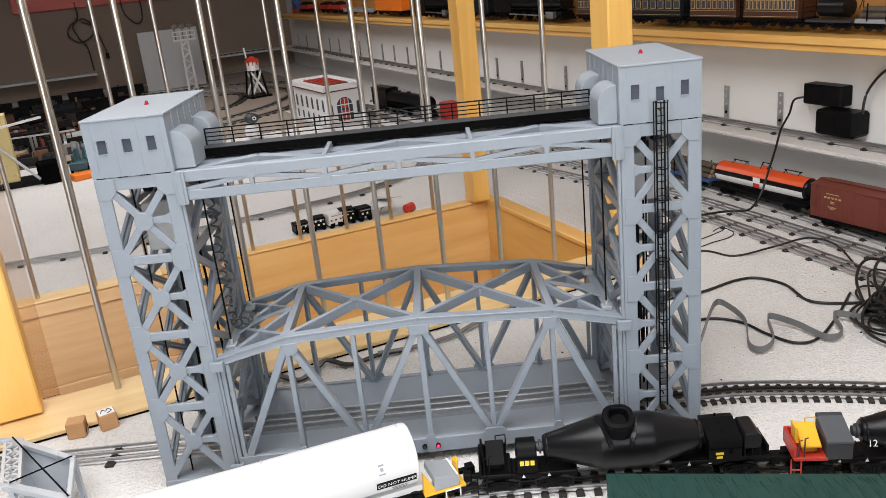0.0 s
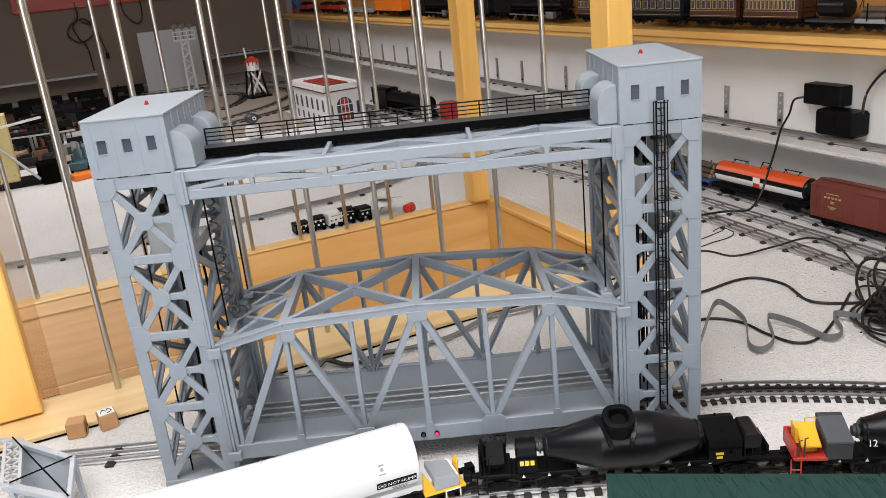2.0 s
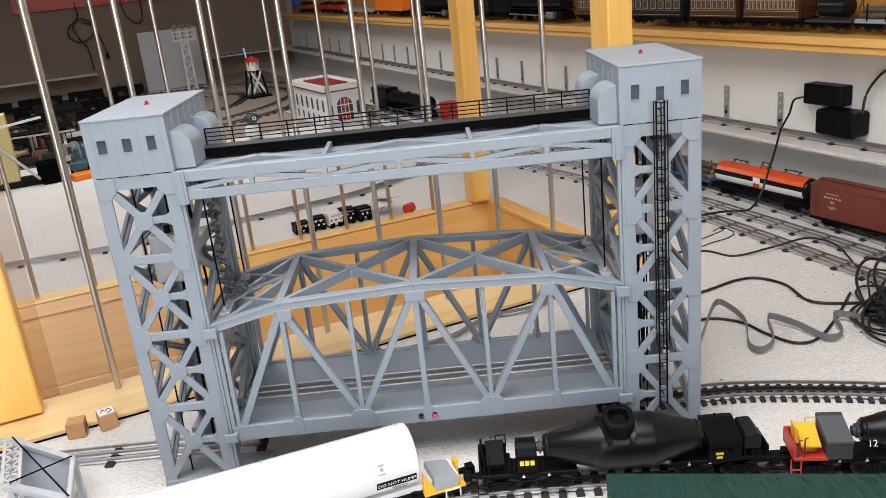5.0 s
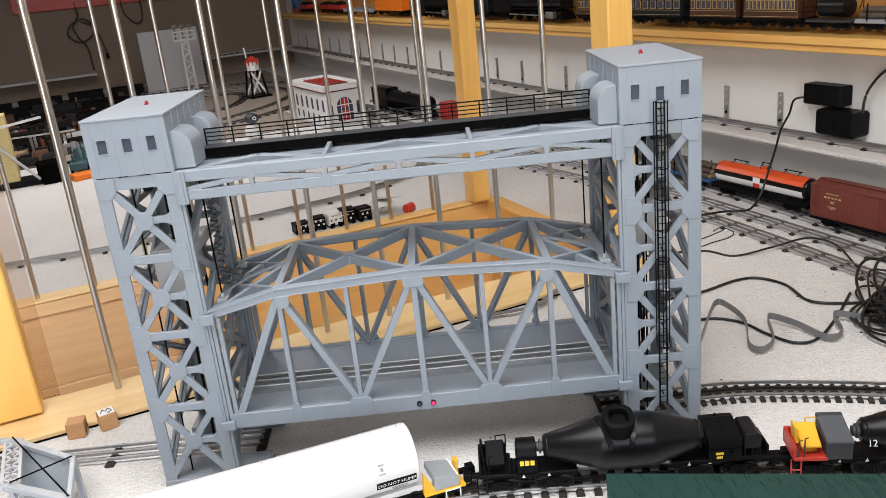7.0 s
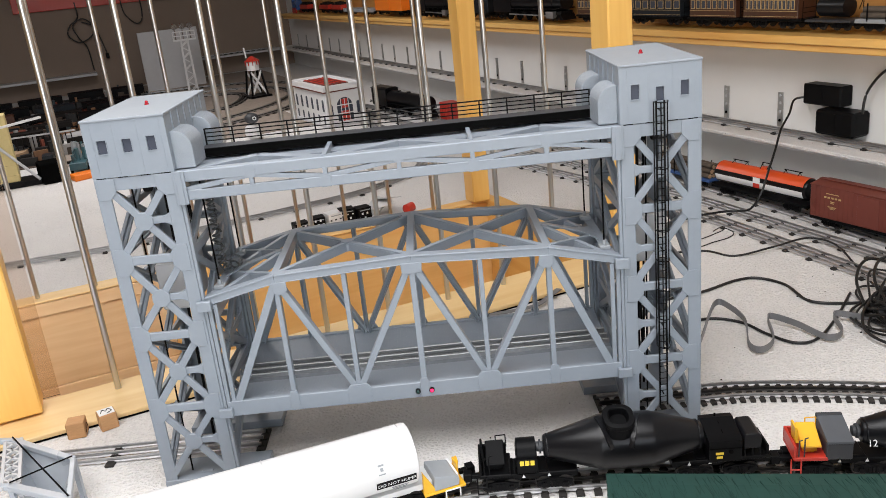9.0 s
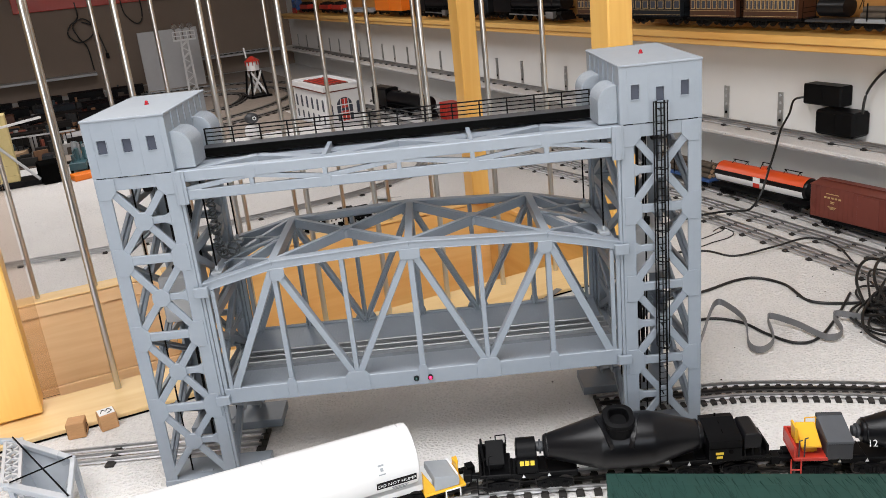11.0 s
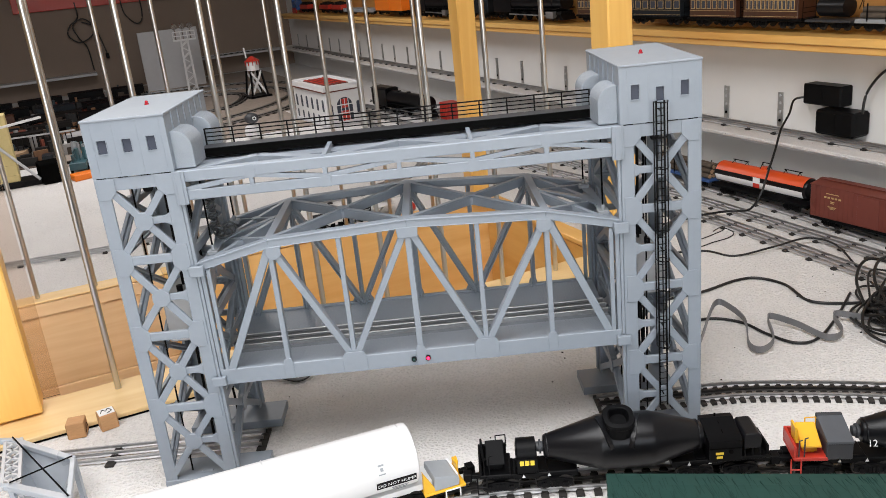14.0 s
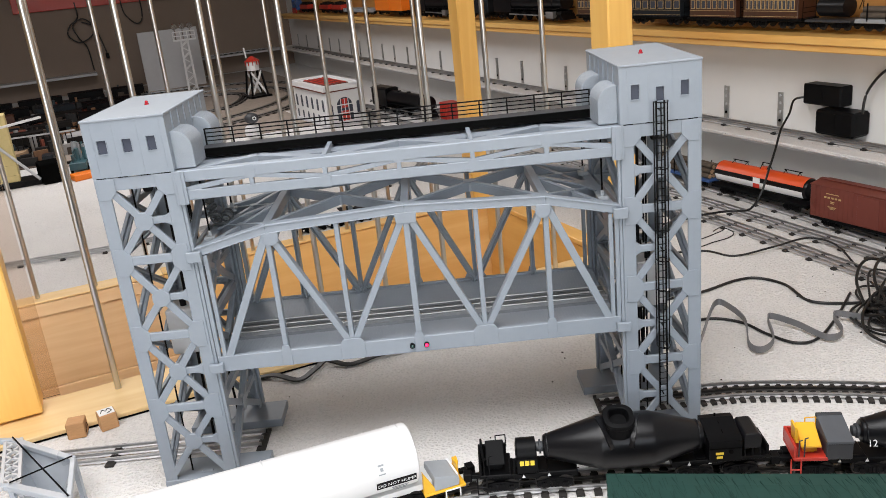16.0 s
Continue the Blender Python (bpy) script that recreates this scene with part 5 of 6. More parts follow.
def toy_engine(m, body, label):
    c = thing("toy_engine", label, "toy train car", m, "shelf trains")
    bm = B()
    bb(bm, -.055, .055, -.024, .024, .022, .045)
    part("base", bm, M[body], c, bevel=0.003)
    bm = B()
    lathe(bm, [(-.05, .018), (-.048, .024), (.01, .024)], Matrix.Translation((0, 0, .066)), 20)
    part("boiler", bm, M[body], c, smooth=True)
    bm = B()
    bb(bm, .012, .05, -.025, .025, .045, .105)
    part("cab", bm, M[body], c, bevel=0.003)
    bm = B()
    cyl(bm, (-.035, 0, .085), (-.035, 0, .115), .009, 12)
    part("chimney", bm, M["black"], c, smooth=True)
    for x in (-.035, 0, .035):
        bm = B()
        for s in (-1, 1):
            cyl(bm, (x, s * .020, .018), (x, s * .026, .018), .018, 16)
        part("wheel", bm, M["red"], c)


toy_engine(on_room(1.535, 4.75, S), "blue", "small blue toy engine on the display shelf")
for v, mt in ((4.50, "red"), (4.05, "red"), (3.80, "red")):
    c = car_thing("gondola", "small open red toy wagon with black trucks", on_room(1.535, v, S), group="shelf trains", trucks=(-.05, .05), length=.2)
    frame_part(c, .19, .054)
    bm = B()
    for y in (-.027, .025):
        bb(bm, -.09, .09, y, y + .002, .032, .058)
    for x in (-.092, .090):
        bb(bm, x, x + .002, -.027, .027, .032, .058)
    bb(bm, -.09, .09, -.025, .025, .032, .036)
    part("body", bm, M[mt], c, bevel=0.0004)
    bm = B()
    for k in range(7):
        bx(bm, (-.07 + k * .023, .004 * (-1) ** k, .055 + .004 * (k % 3)), (.022, .04, .022), None)
    part("load", bm, M["clutter"], c, bevel=0.003)

# ---------------------------------------------------------------- long cars in the foreground


def ladle_car(m, end_mt, plat_mt, box_mt, label, number=False):
    """A hot-metal ladle car; local x from its end platform along the car, nearest side at -y."""
    c = thing("ladle_car", label, "toy train car", m, "ladle cars")
    for x in (.024, .088):
        truck(c, x, .026)
    for x in (.252, .304):
        truck(c, x, .024)
    coupler(c, .004, -1)
    coupler(c, .345, 1)
    for x0, x1 in ((.004, .116), (.226, .340)):
        bm = B()
        bb(bm, x0, x1, -.017, .017, .024, .032)
        part("span_bolster", bm, M["black"], c, bevel=0.001)
    # end platform with hand brake and grab rails
    bm = B()
    bb(bm, .000, .038, -.023, .023, .0322, .037)
    bb(bm, .000, .003, -.023, .023, .037, .052)
    bb(bm, .000, .034, .0200, .0230, .037, .052)
    part("end_platform", bm, M[plat_mt], c, bevel=0.0008)
    bm = B()
    prism(bm, [(-.020, .0500), (-.019, .0470), (.012, .0610), (.011, .0640)], .009, .031, Matrix(((0, 1, 0, 0), (1, 0, 0, 0), (0, 0, 1, 0), (0, 0, 0, 1))))
    bb(bm, .014, .026, -.012, .008, .037, .052)
    bb(bm, .012, .028, -.0135, -.012, .039, .046)
    part("brake_housing", bm, M[end_mt], c, bevel=0.001)
    for y in (.016,):
        bm = B()
        pts = [Vector((.022, y, .058)), Vector((.022, y, .066)), Vector((.034, y, .0665)), Vector((.034, y, .050))]
        for a, b in zip(pts, pts[1:]):
            cyl(bm, a, b, .0008, 6)
        part("grab_rail", bm, M[end_mt], c)
    bm = B()
    prism(bm, [(.0045, .050), (.0080, .050), (.0055, .070), (.0030, .070)], -.012, .006)
    part("end_plate", bm, M[end_mt], c)
    for x, zt in ((.006, .058), (.012, .061), (.036, .056), (.041, .056)):
        bm = B()
        cyl(bm, (x, -.021, .037), (x, -.021, zt), .0008, 6)
        cyl(bm, (x, -.021, zt), (x + .004, -.019, zt), .0008, 6)
        part("pipe", bm, M["black" if end_mt == "black" else "dark_grey"], c)
    # step ladder under the platform
    bm = B()
    for x in (-.003, .008):
        cyl(bm, (x, -.024, .012), (x, -.024, .036), .0009, 5)
    for z in (.013, .022):
        cyl(bm, (-.003, -.024, z), (.008, -.024, z), .0009, 5)
    part("step", bm, M[plat_mt], c)
    # drum, trunnion and ladle
    bm = B()
    if box_mt == "black":
        lathe(bm, [(.0445, .010), (.0455, .0165), (.0685, .0165), (.0695, .010)], Matrix.Translation((0, 0, .0520)), 24)
        bb(bm, .0445, .0695, -.0195, .0165, .034, .0520)
    else:
        bb(bm, .036, .0640, -.023, .023, .034, .0540)
        bb(bm, .0355, .0645, .0180, .0235, .0540, .0685)
    box = part("bearing_box", bm, M[box_mt], c, bevel=0.0006, smooth=box_mt == "black")
    if box_mt != "black":
        bm = B()
        prism(bm, [(-.0235, .0541), (.0179, .0541), (.0179, .0675), (-.0235, .0575)], .0355, .0645, Matrix(((0, 1, 0, 0), (1, 0, 0, 0), (0, 0, 1, 0), (0, 0, 0, 1))))
        part("lid", bm, M["mid_grey"], box, "lighter grey sloping lid", bevel=0.0004)
    bm = B()
    lathe(bm, [(.0690, .006), (.0725, .006), (.0730, .0085), (.0750, .0085), (.0755, .006), (.0785, .006)], Matrix.Translation((0, 0, .0570)), 20)
    part("trunnion", bm, M["dark_grey"], c, smooth=True)
    zc = .0570
    ld = B()
    lathe(ld, [(.0770, .0060), (.0778, .0120), (.0795, .0138), (.1380, .0300), (.1420, .0316), (.1455, .0325), (.2030, .0325), (.2070, .0318), (.2110, .0304), (.2610, .0170), (.2640, .0150), (.2655, .0060)], Matrix.Translation((0, 0, zc)), 64)
    lad = part("ladle", ld, M["black_metal"], c, "satin black double-cone ladle body", smooth=True)
    for x, r in ((.0820, .0143), (.2590, .0174)):
        bm = B()
        lathe(bm, [(x - .0008, r), (x - .0006, r + .0009), (x + .0006, r + .0009), (x + .0008, r)], Matrix.Translation((0, 0, zc)), 48)
        part("weld_seam", bm, M["black_metal"], lad, smooth=True)
    # pouring mouth with raised lip
    bm = B()
    T = Matrix.Translation((.1655, -.001, zc)) @ Matrix.Rotation(radians(18), 4, "X")
    rings = []
    for z, ra, rb in ((.018, .019, .021), (.0370, .0165, .0180), (.0395, .0185, .0185), (.0440, .0178, .0178), (.0445, .0120, .0125), (.0425, .0110, .0115), (.0340, .0100, .0105)):
        rings.append([bm.verts.new(T @ Vector((ra * math.copysign(abs(math.cos(a)) ** .75, math.cos(a)), rb * math.copysign(abs(math.sin(a)) ** .75, math.sin(a)), z))) for a in [math.tau * k / 28 for k in range(28)]])
    for a, b in zip(rings, rings[1:]):
        for k in range(28):
            bm.faces.new((a[k], a[(k + 1) % 28], b[(k + 1) % 28], b[k]))
    bm.faces.new(rings[-1])
    bm.faces.new(rings[0][::-1])
    bmesh.ops.recalc_face_normals(bm, faces=bm.faces)
    part("mouth", bm, M["black"], lad, "raised black pouring mouth", bevel=0.0004)
    for s in (-1, 1):
        bm = B()
        pts = []
        for k in range(9):
            a = radians(92 - 9.5 * k)
            rr = .0335
            pts.append(Vector((.1655 + s * (.0235 - .0016 * k), -rr * math.cos(a), zc + rr * math.sin(a))))
        tube(bm, pts, .002, flat=(.0055, .0022))
        part("lip_strap", bm, M["black_metal"], lad)
    # machinery cab at the other end
    bm = B()
    bb(bm, .2670, .3050, -.024, .024, .0325, .0600)
    prism(bm, [(-.0245, .0600), (.0245, .0600), (.0245, .0680), (.0150, .0690)], .2665, .3055, Matrix(((0, 1, 0, 0), (1, 0, 0, 0), (0, 0, 1, 0), (0, 0, 0, 1))))
    cab = part("machinery_cab", bm, M["black" if box_mt == "black" else "dark_grey"], c, bevel=0.0006)
    bm = B()
    bb(bm, .2668, .3052, -.0246, -.0241, .0500, .0508)
    cyl(bm, (.292, -.0255, .046), (.292, -.0240, .046), .0025, 10)
    cyl(bm, (.285, .018, .0680), (.285, .018, .0725), .0012, 8)
    bb(bm, .2855, .2862, -.012, -.006, .0640, .0648)
    bb(bm, .2855, .2862, .004, .010, .0668, .0676)
    part("cab_fitting", bm, M["black_matt"], cab)
    bm = B()
    pts = [(.3080, .045), (.3280, .045), (.3290, .060), (.3250, .0645), (.3110, .0645), (.3080, .0610)]
    prism(bm, pts, -.020, .020)
    part("motor_cover", bm, M["black_metal"], c, bevel=0.001)
    bm = B()
    bb(bm, .305, .338, -.022, .022, .0322, .0365)
    for x in (.309, .318, .327):
        bb(bm, x - .0012, x + .0012, -.021, -.018, .0365, .0450)
    bb(bm, .334, .337, -.020, .020, .0365, .048)
    part("rear_platform", bm, M["black"], c, bevel=0.0006)
    # arch frames between bolsters and trunnion
    for x in (.068, .268):
        bm = B()
        prism(bm, [(x - .022, .024), (x + .022, .024), (x + .012, .034), (x - .012, .034)], -.015, .015)
        part("side_bearer", bm, M["black"], c)
    # plain marks in place of the lettering
    if not number:
        for k in (-1, 0, 1):
            bars(c, .057 + k * .0062, -.0195, .0478, .0048, .0062, 1, M["gold"])
        bars(c, .279, -.0246, .0445, .009, .0030, 2, M["gold"])
    for x in (.052, .082, .246, .270):
        bm = B()
        prism(bm, [(x - .002, .0270), (x + .002, .0270), (x, .0315)], -.0180, -.0172)
        part("marking", bm, M["white"], c)
    return c


lc = ladle_car(pose(0.4045, -0.0730, 0.0, 0, 0, -2.6), "black", "black", "black", "black model hot-metal ladle car with yellow markings")
lc2 = ladle_car(pose(0.7660, -0.1000, 0.0, 0, 0, -8.0), "yellow", "red", "dark_grey", "ladle car with red and yellow end platform and grey cab", True)
text_part("12", 0.011, M["white"], lc2, Matrix.Translation((.0850, -.0215, .0530)) @ Matrix.Rotation(radians(71), 4, "X") @ Matrix.Rotation(radians(0), 4, "Y"), label="white painted number")


def white_tank():
    """Long white tank car with a yellow end platform; local x along the car, its far end at 0."""
    a = math.degrees(math.atan2(-0.078 + 0.157, 0.325 - 0.0885))
    c = thing("white_tank_car", "long white model tank car with yellow end platform", "toy train car", pose(0.3255, -0.0785, 0, 0, 0, a), "ladle cars")
    r, zc = .0355, .0695
    bm = B()
    lathe(bm, [(-.335, .006), (-.333, r - .004), (-.329, r), (-.004, r), (-.0012, r - .0012), (0, r - .004), (.0006, .006)], Matrix.Translation((0, 0, zc)), 56)
    tk = part("tank", bm, M["white"], c, smooth=True)
    for x in (-.012, -.170, -.320):
        bm = B()
        n = 24
        pts = [Vector((x, (r + .0004) * math.cos(radians(20 + 140 * k / n)), zc + (r + .0004) * math.sin(radians(20 + 140 * k / n)))) for k in range(n + 1)]
        tube(bm, pts, .0005, 4)
        part("seam", bm, M["white"], tk, smooth=True)
    frame_part(c, .02, .02)
    bm = B()
    bb(bm, -.33, .050, -.018, .018, .026, .0335)
    part("sill", bm, M["white"], c)
    # yellow end platform, slanted grey box and grab rails
    bm = B()
    bb(bm, .004, .056, -.026, .022, .0190, .0225)
    prism(bm, [(.0035, .0225), (.020, .0225), (.0045, .052)], -.025, -.020)
    part("end_platform", bm, M["yellow"], c, bevel=0.0006)
    bm = B()
    prism(bm, [(.016, .0227), (.048, .0227), (.049, .0320), (.045, .0360), (.018, .0420)], -.025, .014)
    part("equipment_box", bm, M["silver"], c, bevel=0.0008)
    bm = B()
    bb(bm, .0510, .0530, -.010, .006, .0227, .042)
    cyl(bm, (.0530, -.001, .041), (.0550, -.001, .041), .0050, 14)
    part("brake_wheel", bm, M["yellow"], c)
    bm = B()
    for y in (-.0265,):
        pts = [Vector((.030, y, .006)), Vector((.030, y, .020)), Vector((.048, y, .020)), Vector((.048, y, .006))]
        for p, q in zip(pts, pts[1:]):
            cyl(bm, p, q, .0009, 6)
    part("step", bm, M["white"], c)
    truck(c, -.02)
    truck(c, -.28)
    coupler(c, .052, 1)
    # warning plate on the near side
    th = radians(-19)
    n = Vector((0, -math.cos(th), math.sin(th)))
    o = Vector((-.0290, 0, zc)) + n * (r + .0002)
    R = Matrix(((1, 0, 0), (0, math.sin(th), -math.cos(th)), (0, math.cos(th), math.sin(th)))).to_4x4()
    bm = B()
    bx(bm, (0, 0, 0), (.0475, .0100, .0010), Matrix.Translation(o) @ R)
    part("warning_plate", bm, M["black"], c, "black warning plate with white words")
    text_part("DO NOT HUMP", .0064, M["white"], c, Matrix.Translation(o + n * .0008) @ R, label="white warning words")
    bm = B()
    for k in range(3):
        bx(bm, (.004, -.0085 - k * .0022, 0), (.020 - .003 * k, .0007, .0006), Matrix.Translation(o) @ R)
    part("small_marking", bm, M["silver"], c)
    th2 = radians(17)
    n2 = Vector((0, -math.cos(th2), math.sin(th2)))
    R2 = Matrix(((1, 0, 0), (0, math.sin(th2), -math.cos(th2)), (0, math.cos(th2), math.sin(th2)))).to_4x4()
    bm = B()
    for dx, dy, w, h in ((0, .004, .007, .0022), (.0005, -.001, .0035, .0042), (0, -.0065, .008, .0012)):
        bx(bm, (dx, dy, 0), (w, h, .0005), Matrix.Translation(Vector((-.045, 0, zc)) + n2 * (r + .0001)) @ R2)
    part("small_marking", bm, M["silver"], c)
    return c


white_tank()


def green_car():
    """Dark green covered car on the track nearest the aisle; only its roof comes into view."""
    a = math.degrees(math.atan2(-0.249 + 0.2025, 0.796 - 0.532))
    m = pose(0.532, -0.2025, 0, 0, 0, a) @ Matrix.Translation((0.17, -0.036, 0))
    c = car_thing("covered_wagon", "dark green scratched model wagon on the aisle track", m, trucks=(-.12, .12), length=.34)
    frame_part(c, .34, .066)
    bm = B()
    bb(bm, -.17, .17, -.036, .036, .0322, .0960)
    part("body", bm, M["green"], c, bevel=0.0012)
    bm = B()
    prism(bm, [(-.0365, .096), (.0365, .096), (.0365, .0985), (.015, .1000), (-.015, .1000), (-.0365, .0985)], -.1705, .1705, Matrix.Rotation(radians(-90), 4, "Z"))
    rf = part("roof", bm, M["green"], c, bevel=0.0008)
    rnd = random.Random(4)
    for k in range(280):
        x, y = rnd.uniform(-.165, .165), rnd.uniform(-.022, .024)
        l = rnd.uniform(.010, .030)
        an = rnd.gauss(1.74, .14)
        z = .09905 + (.0008 if abs(y) < .015 else .0008 - .0015 * (abs(y) - .015) / .0215)
        bm = B()
        beam(bm, (x - l / 2 * math.cos(an), y - l / 2 * math.sin(an), z), (x + l / 2 * math.cos(an), y + l / 2 * math.sin(an), z), .0005, .0006)
        part("scratch", bm, M["green_dark"], rf)


green_car()
track(((0.30, -0.205), (0.532, -0.2400), (0.796, -0.2850), (1.05, -0.335)), "three-rail track along the table edge", 0.021, 0.056, 0.0095)

# ---------------------------------------------------------------- things on the table near the bridge


def wood_block(x, y, a, tip, label, mark):
    bm = B()
    bx(bm, (0, 0, .0128), (.0256, .0245, .0256))
    ob = single("wood_block", bm, M["block"], label, "wooden block", "wooden blocks", bevel=0.0012, m=pose(x, y, 0.0002, 0, 0, a))
    if mark:
        bm = B()
        bx(bm, (0, 0, .0259), (.0225, .0215, .0004))
        part("label_paper", bm, M["white"], ob, "white paper with a black squiggle")
        bm = B()
        pts = smooth_path([(-.008, -.004, .0264), (-.004, .006, .0264), (0, 0, .0264), (.004, .006, .0264), (.008, -.003, .0264), (.001, -.007, .0264)], 5)
        tube(bm, pts, .0006, 5)
        part("squiggle", bm, M["black"], ob)
    else:
        bm = B()
        pts = smooth_path([(.0130, -.007, .005), (.0130, .003, .017), (.0130, .008, .008)], 5)
        tube(bm, pts, .0005, 4)
        part("squiggle", bm, M["black"], ob)


wood_block(-0.181, 0.166, 12, 0, "small raw wooden block lying on its side", False)
wood_block(-0.141, 0.182, 32, 0, "small raw wooden block with a squiggle on paper", True)


def truss_model():
    """Open silver hopper frame at the table's edge: rim beams, lattice strip, sloped panels and crossed rods."""
    c = thing("hopper_model", "silver-grey plastic hopper frame with crossed black rods", "model hopper")
    zt = .060
    A, Bq, C, D = Vector((-0.214, 0.060, zt)), Vector((-0.108, -0.004, zt)), Vector((-0.166, -0.052, zt)), Vector((-0.078, -0.092, zt))
    A2, C2 = Vector((-0.290, 0.072, zt)), Vector((-0.245, -0.040, zt))
    g = Vector((-0.150, -0.015, .010))
    for p, q, w in ((A, Bq, .009), (C, D, .010), (Bq, D, .006), (A2, A, .007), (C2, C, .008)):
        bm = B()
        beam(bm, p, q, w, .007)
        part("rim_beam", bm, M["hopper"], c, bevel=0.0007)
    for p, q in ((A, Bq), (Bq, D), (D, C), (C, A)):
        lo_p, lo_q = p + (g - p) * .62, q + (g - q) * .62
        lo_p.z = lo_q.z = .012
        bm = B()
        plate(bm, [p - Vector((0, 0, .004)), q - Vector((0, 0, .004)), lo_q, lo_p], Vector((0, 0, -1)), .003)
        part("sloped_panel", bm, M["hopper"], c)
    bm = B()
    d = (C - A)
    s = Vector((-d.y, d.x, 0)).normalized() * -.010
    beam(bm, A + s, C + s, .004, .005)
    beam(bm, A - s, C - s, .004, .005)
    part("strip_rail", bm, M["panel"], c)
    for k in range(6):
        for sg in (1, -1):
            bm = B()
            beam(bm, A + d * (k / 6) + s * sg, A + d * ((k + 1) / 6) - s * sg, .003, .004)
            part("lattice_bar", bm, M["panel"], c)
    for p in (A, Bq, C, D, A2, C2):
        bm = B()
        beam(bm, (p.x, p.y, .0004), (p.x, p.y, zt), .006, .006, (0, 1, 0))
        part("corner_post", bm, M["hopper"], c)
    for p, q in ((C, Bq), (A, D)):
        bm = B()
        cyl(bm, p + Vector((0, 0, .006)), q + Vector((0, 0, .006)), .0011, 6)
        part("tie_rod", bm, M["black"], c)


truss_model()


def cord(name, pts, r, label, category="cable", flat=None, mt="cable", lift=0.0, room=False, steps=7):
    bm = B()
    q = smooth_path([(p[0], p[1], (p[2] if len(p) > 2 else r + lift + .0004)) for p in pts], steps)
    tube(bm, q, r, 7, flat)
    return single(name, bm, M[mt], label, category, "loose cables", smooth=flat is None, m=ROOM if room else None)


cord("black_cable", [(0.70, 0.40), (0.77, 0.43), (0.844, 0.448), (0.917, 0.484), (0.96, 0.486), (0.994, 0.442), (1.001, 0.366), (1.047, 0.342), (1.10, 0.335), (1.16, 0.33)], .0026, "black power cord lying in waves on the table")
cord("black_cable", [(0.80, 0.66), (0.913, 0.657), (0.963, 0.61), (1.046, 0.619, .010), (1.122, 0.637, .014), (1.155, 0.585, .012), (1.14, 0.449), (1.136, 0.368), (1.18, 0.32)], .0021, "thin black cord lying across the yard tracks")
cord("black_cable", [(0.70, 0.27), (0.759, 0.309), (0.815, 0.336), (0.863, 0.311), (0.888, 0.256), (0.917, 0.218), (0.957, 0.229), (1.02, 0.30), (1.08, 0.38)], .0024, "black power cord running to the coiled heap")
cord("thin_wire", [(0.90, 0.67), (0.948, 0.70), (0.99, 0.72), (1.012, 0.75), (1.0, 0.79), (0.975, 0.77)], .0011, "thin dark wire looped on the table")
cord("thin_wire", [(0.91, 0.715), (0.96, 0.745), (1.0, 0.775), (1.01, 0.80)], .0009, "thin dark wire lying on the table")
cord("ribbon_cable", [(0.74, 0.182, 0.0095), (0.78, 0.253, 0.0105), (0.818, 0.327, 0.0165), (0.838, 0.354, 0.0225), (0.852, 0.347, 0.0205), (0.866, 0.299, 0.0115), (0.842, 0.217, 0.0095), (0.855, 0.196, 0.0095), (0.882, 0.222, 0.0115), (0.897, 0.282, 0.0165), (0.910, 0.294, 0.0155),
                      (0.938, 0.265, 0.0115), (0.962, 0.214, 0.0095), (0.990, 0.224, 0.0115), (1.005, 0.282, 0.0145), (1.054, 0.263, 0.0115), (1.107, 0.296, 0.0125), (1.15, 0.312, 0.0115)], .002, "flat grey ribbon cable folded on the table", flat=(.0016, .0105), mt="ribbon")
# grey flat cable coloured black here for the shade under the raised span
cord("black_cable", [(0.03, 0.285, .005), (0.065, 0.282, .006), (0.097, 0.280, .008), (0.137, 0.262, .005), (0.161, 0.290, .008), (0.177, 0.312, .010), (0.216, 0.298, .005), (0.262, 0.318, .007), (0.300, 0.330, .005)], .002, "flat cable behind the bridge, blackened for the raised span's shade", flat=(.010, .0030), mt="cable")
cord("ribbon_cable", [(0.262, 0.322, .009), (0.318, 0.337, .006), (0.386, 0.366, .006), (0.43, 0.40, .010), (0.46, 0.431, .008), (0.50, 0.435, .010), (0.546, 0.455, .008), (0.58, 0.49, .012), (0.596, 0.515, .010)], .002, "flat grey ribbon cable behind the bridge", flat=(.011, .0016), mt="ribbon")


def cable_heap():
    rnd = random.Random(11)
    hp = thing("cable_heap", "heap of coiled black cables on the table", "cable", Matrix.Translation((1.140, 0.252, 0)), "loose cables")
    for k in range(20):
        rx, ry = rnd.uniform(.06, .105), rnd.uniform(.05, .12)
        ph = rnd.uniform(0, 6.28)
        cx, cy = rnd.uniform(-.015, .02), rnd.uniform(-.03, .03)
        pts = []
        n = 15
        turns = rnd.choice((1.0, 1.0, 1.6))
        for i in range(n + 1):
            a = ph + turns * math.tau * i / n
            w = 1 + .10 * math.sin(3 * a + k)
            pts.append((cx + rx * w * math.cos(a), cy + ry * w * math.sin(a) * 1.0, .003 + .0022 * k * (0.6 + .4 * math.sin(a * 2 + k)) + .002))
        bm = B()
        tube(bm, smooth_path(pts, 5), rnd.choice((.0022, .0025, .0019)), 7)
        part("loop", bm, M["cable"], hp, smooth=True)
    for k in range(3):
        bm = B()
        x = -.06 + .030 * k
        pts = [(x - .01, .05, .004), (x + .005, .12, .03 + .004 * k), (x + .05, .17, .045), (x + .10, .15, .03), (x + .12, .07, .012)]
        tube(bm, smooth_path(pts, 6), .0027, 7)
        part("loop", bm, M["cable"], hp, smooth=True)


cable_heap()


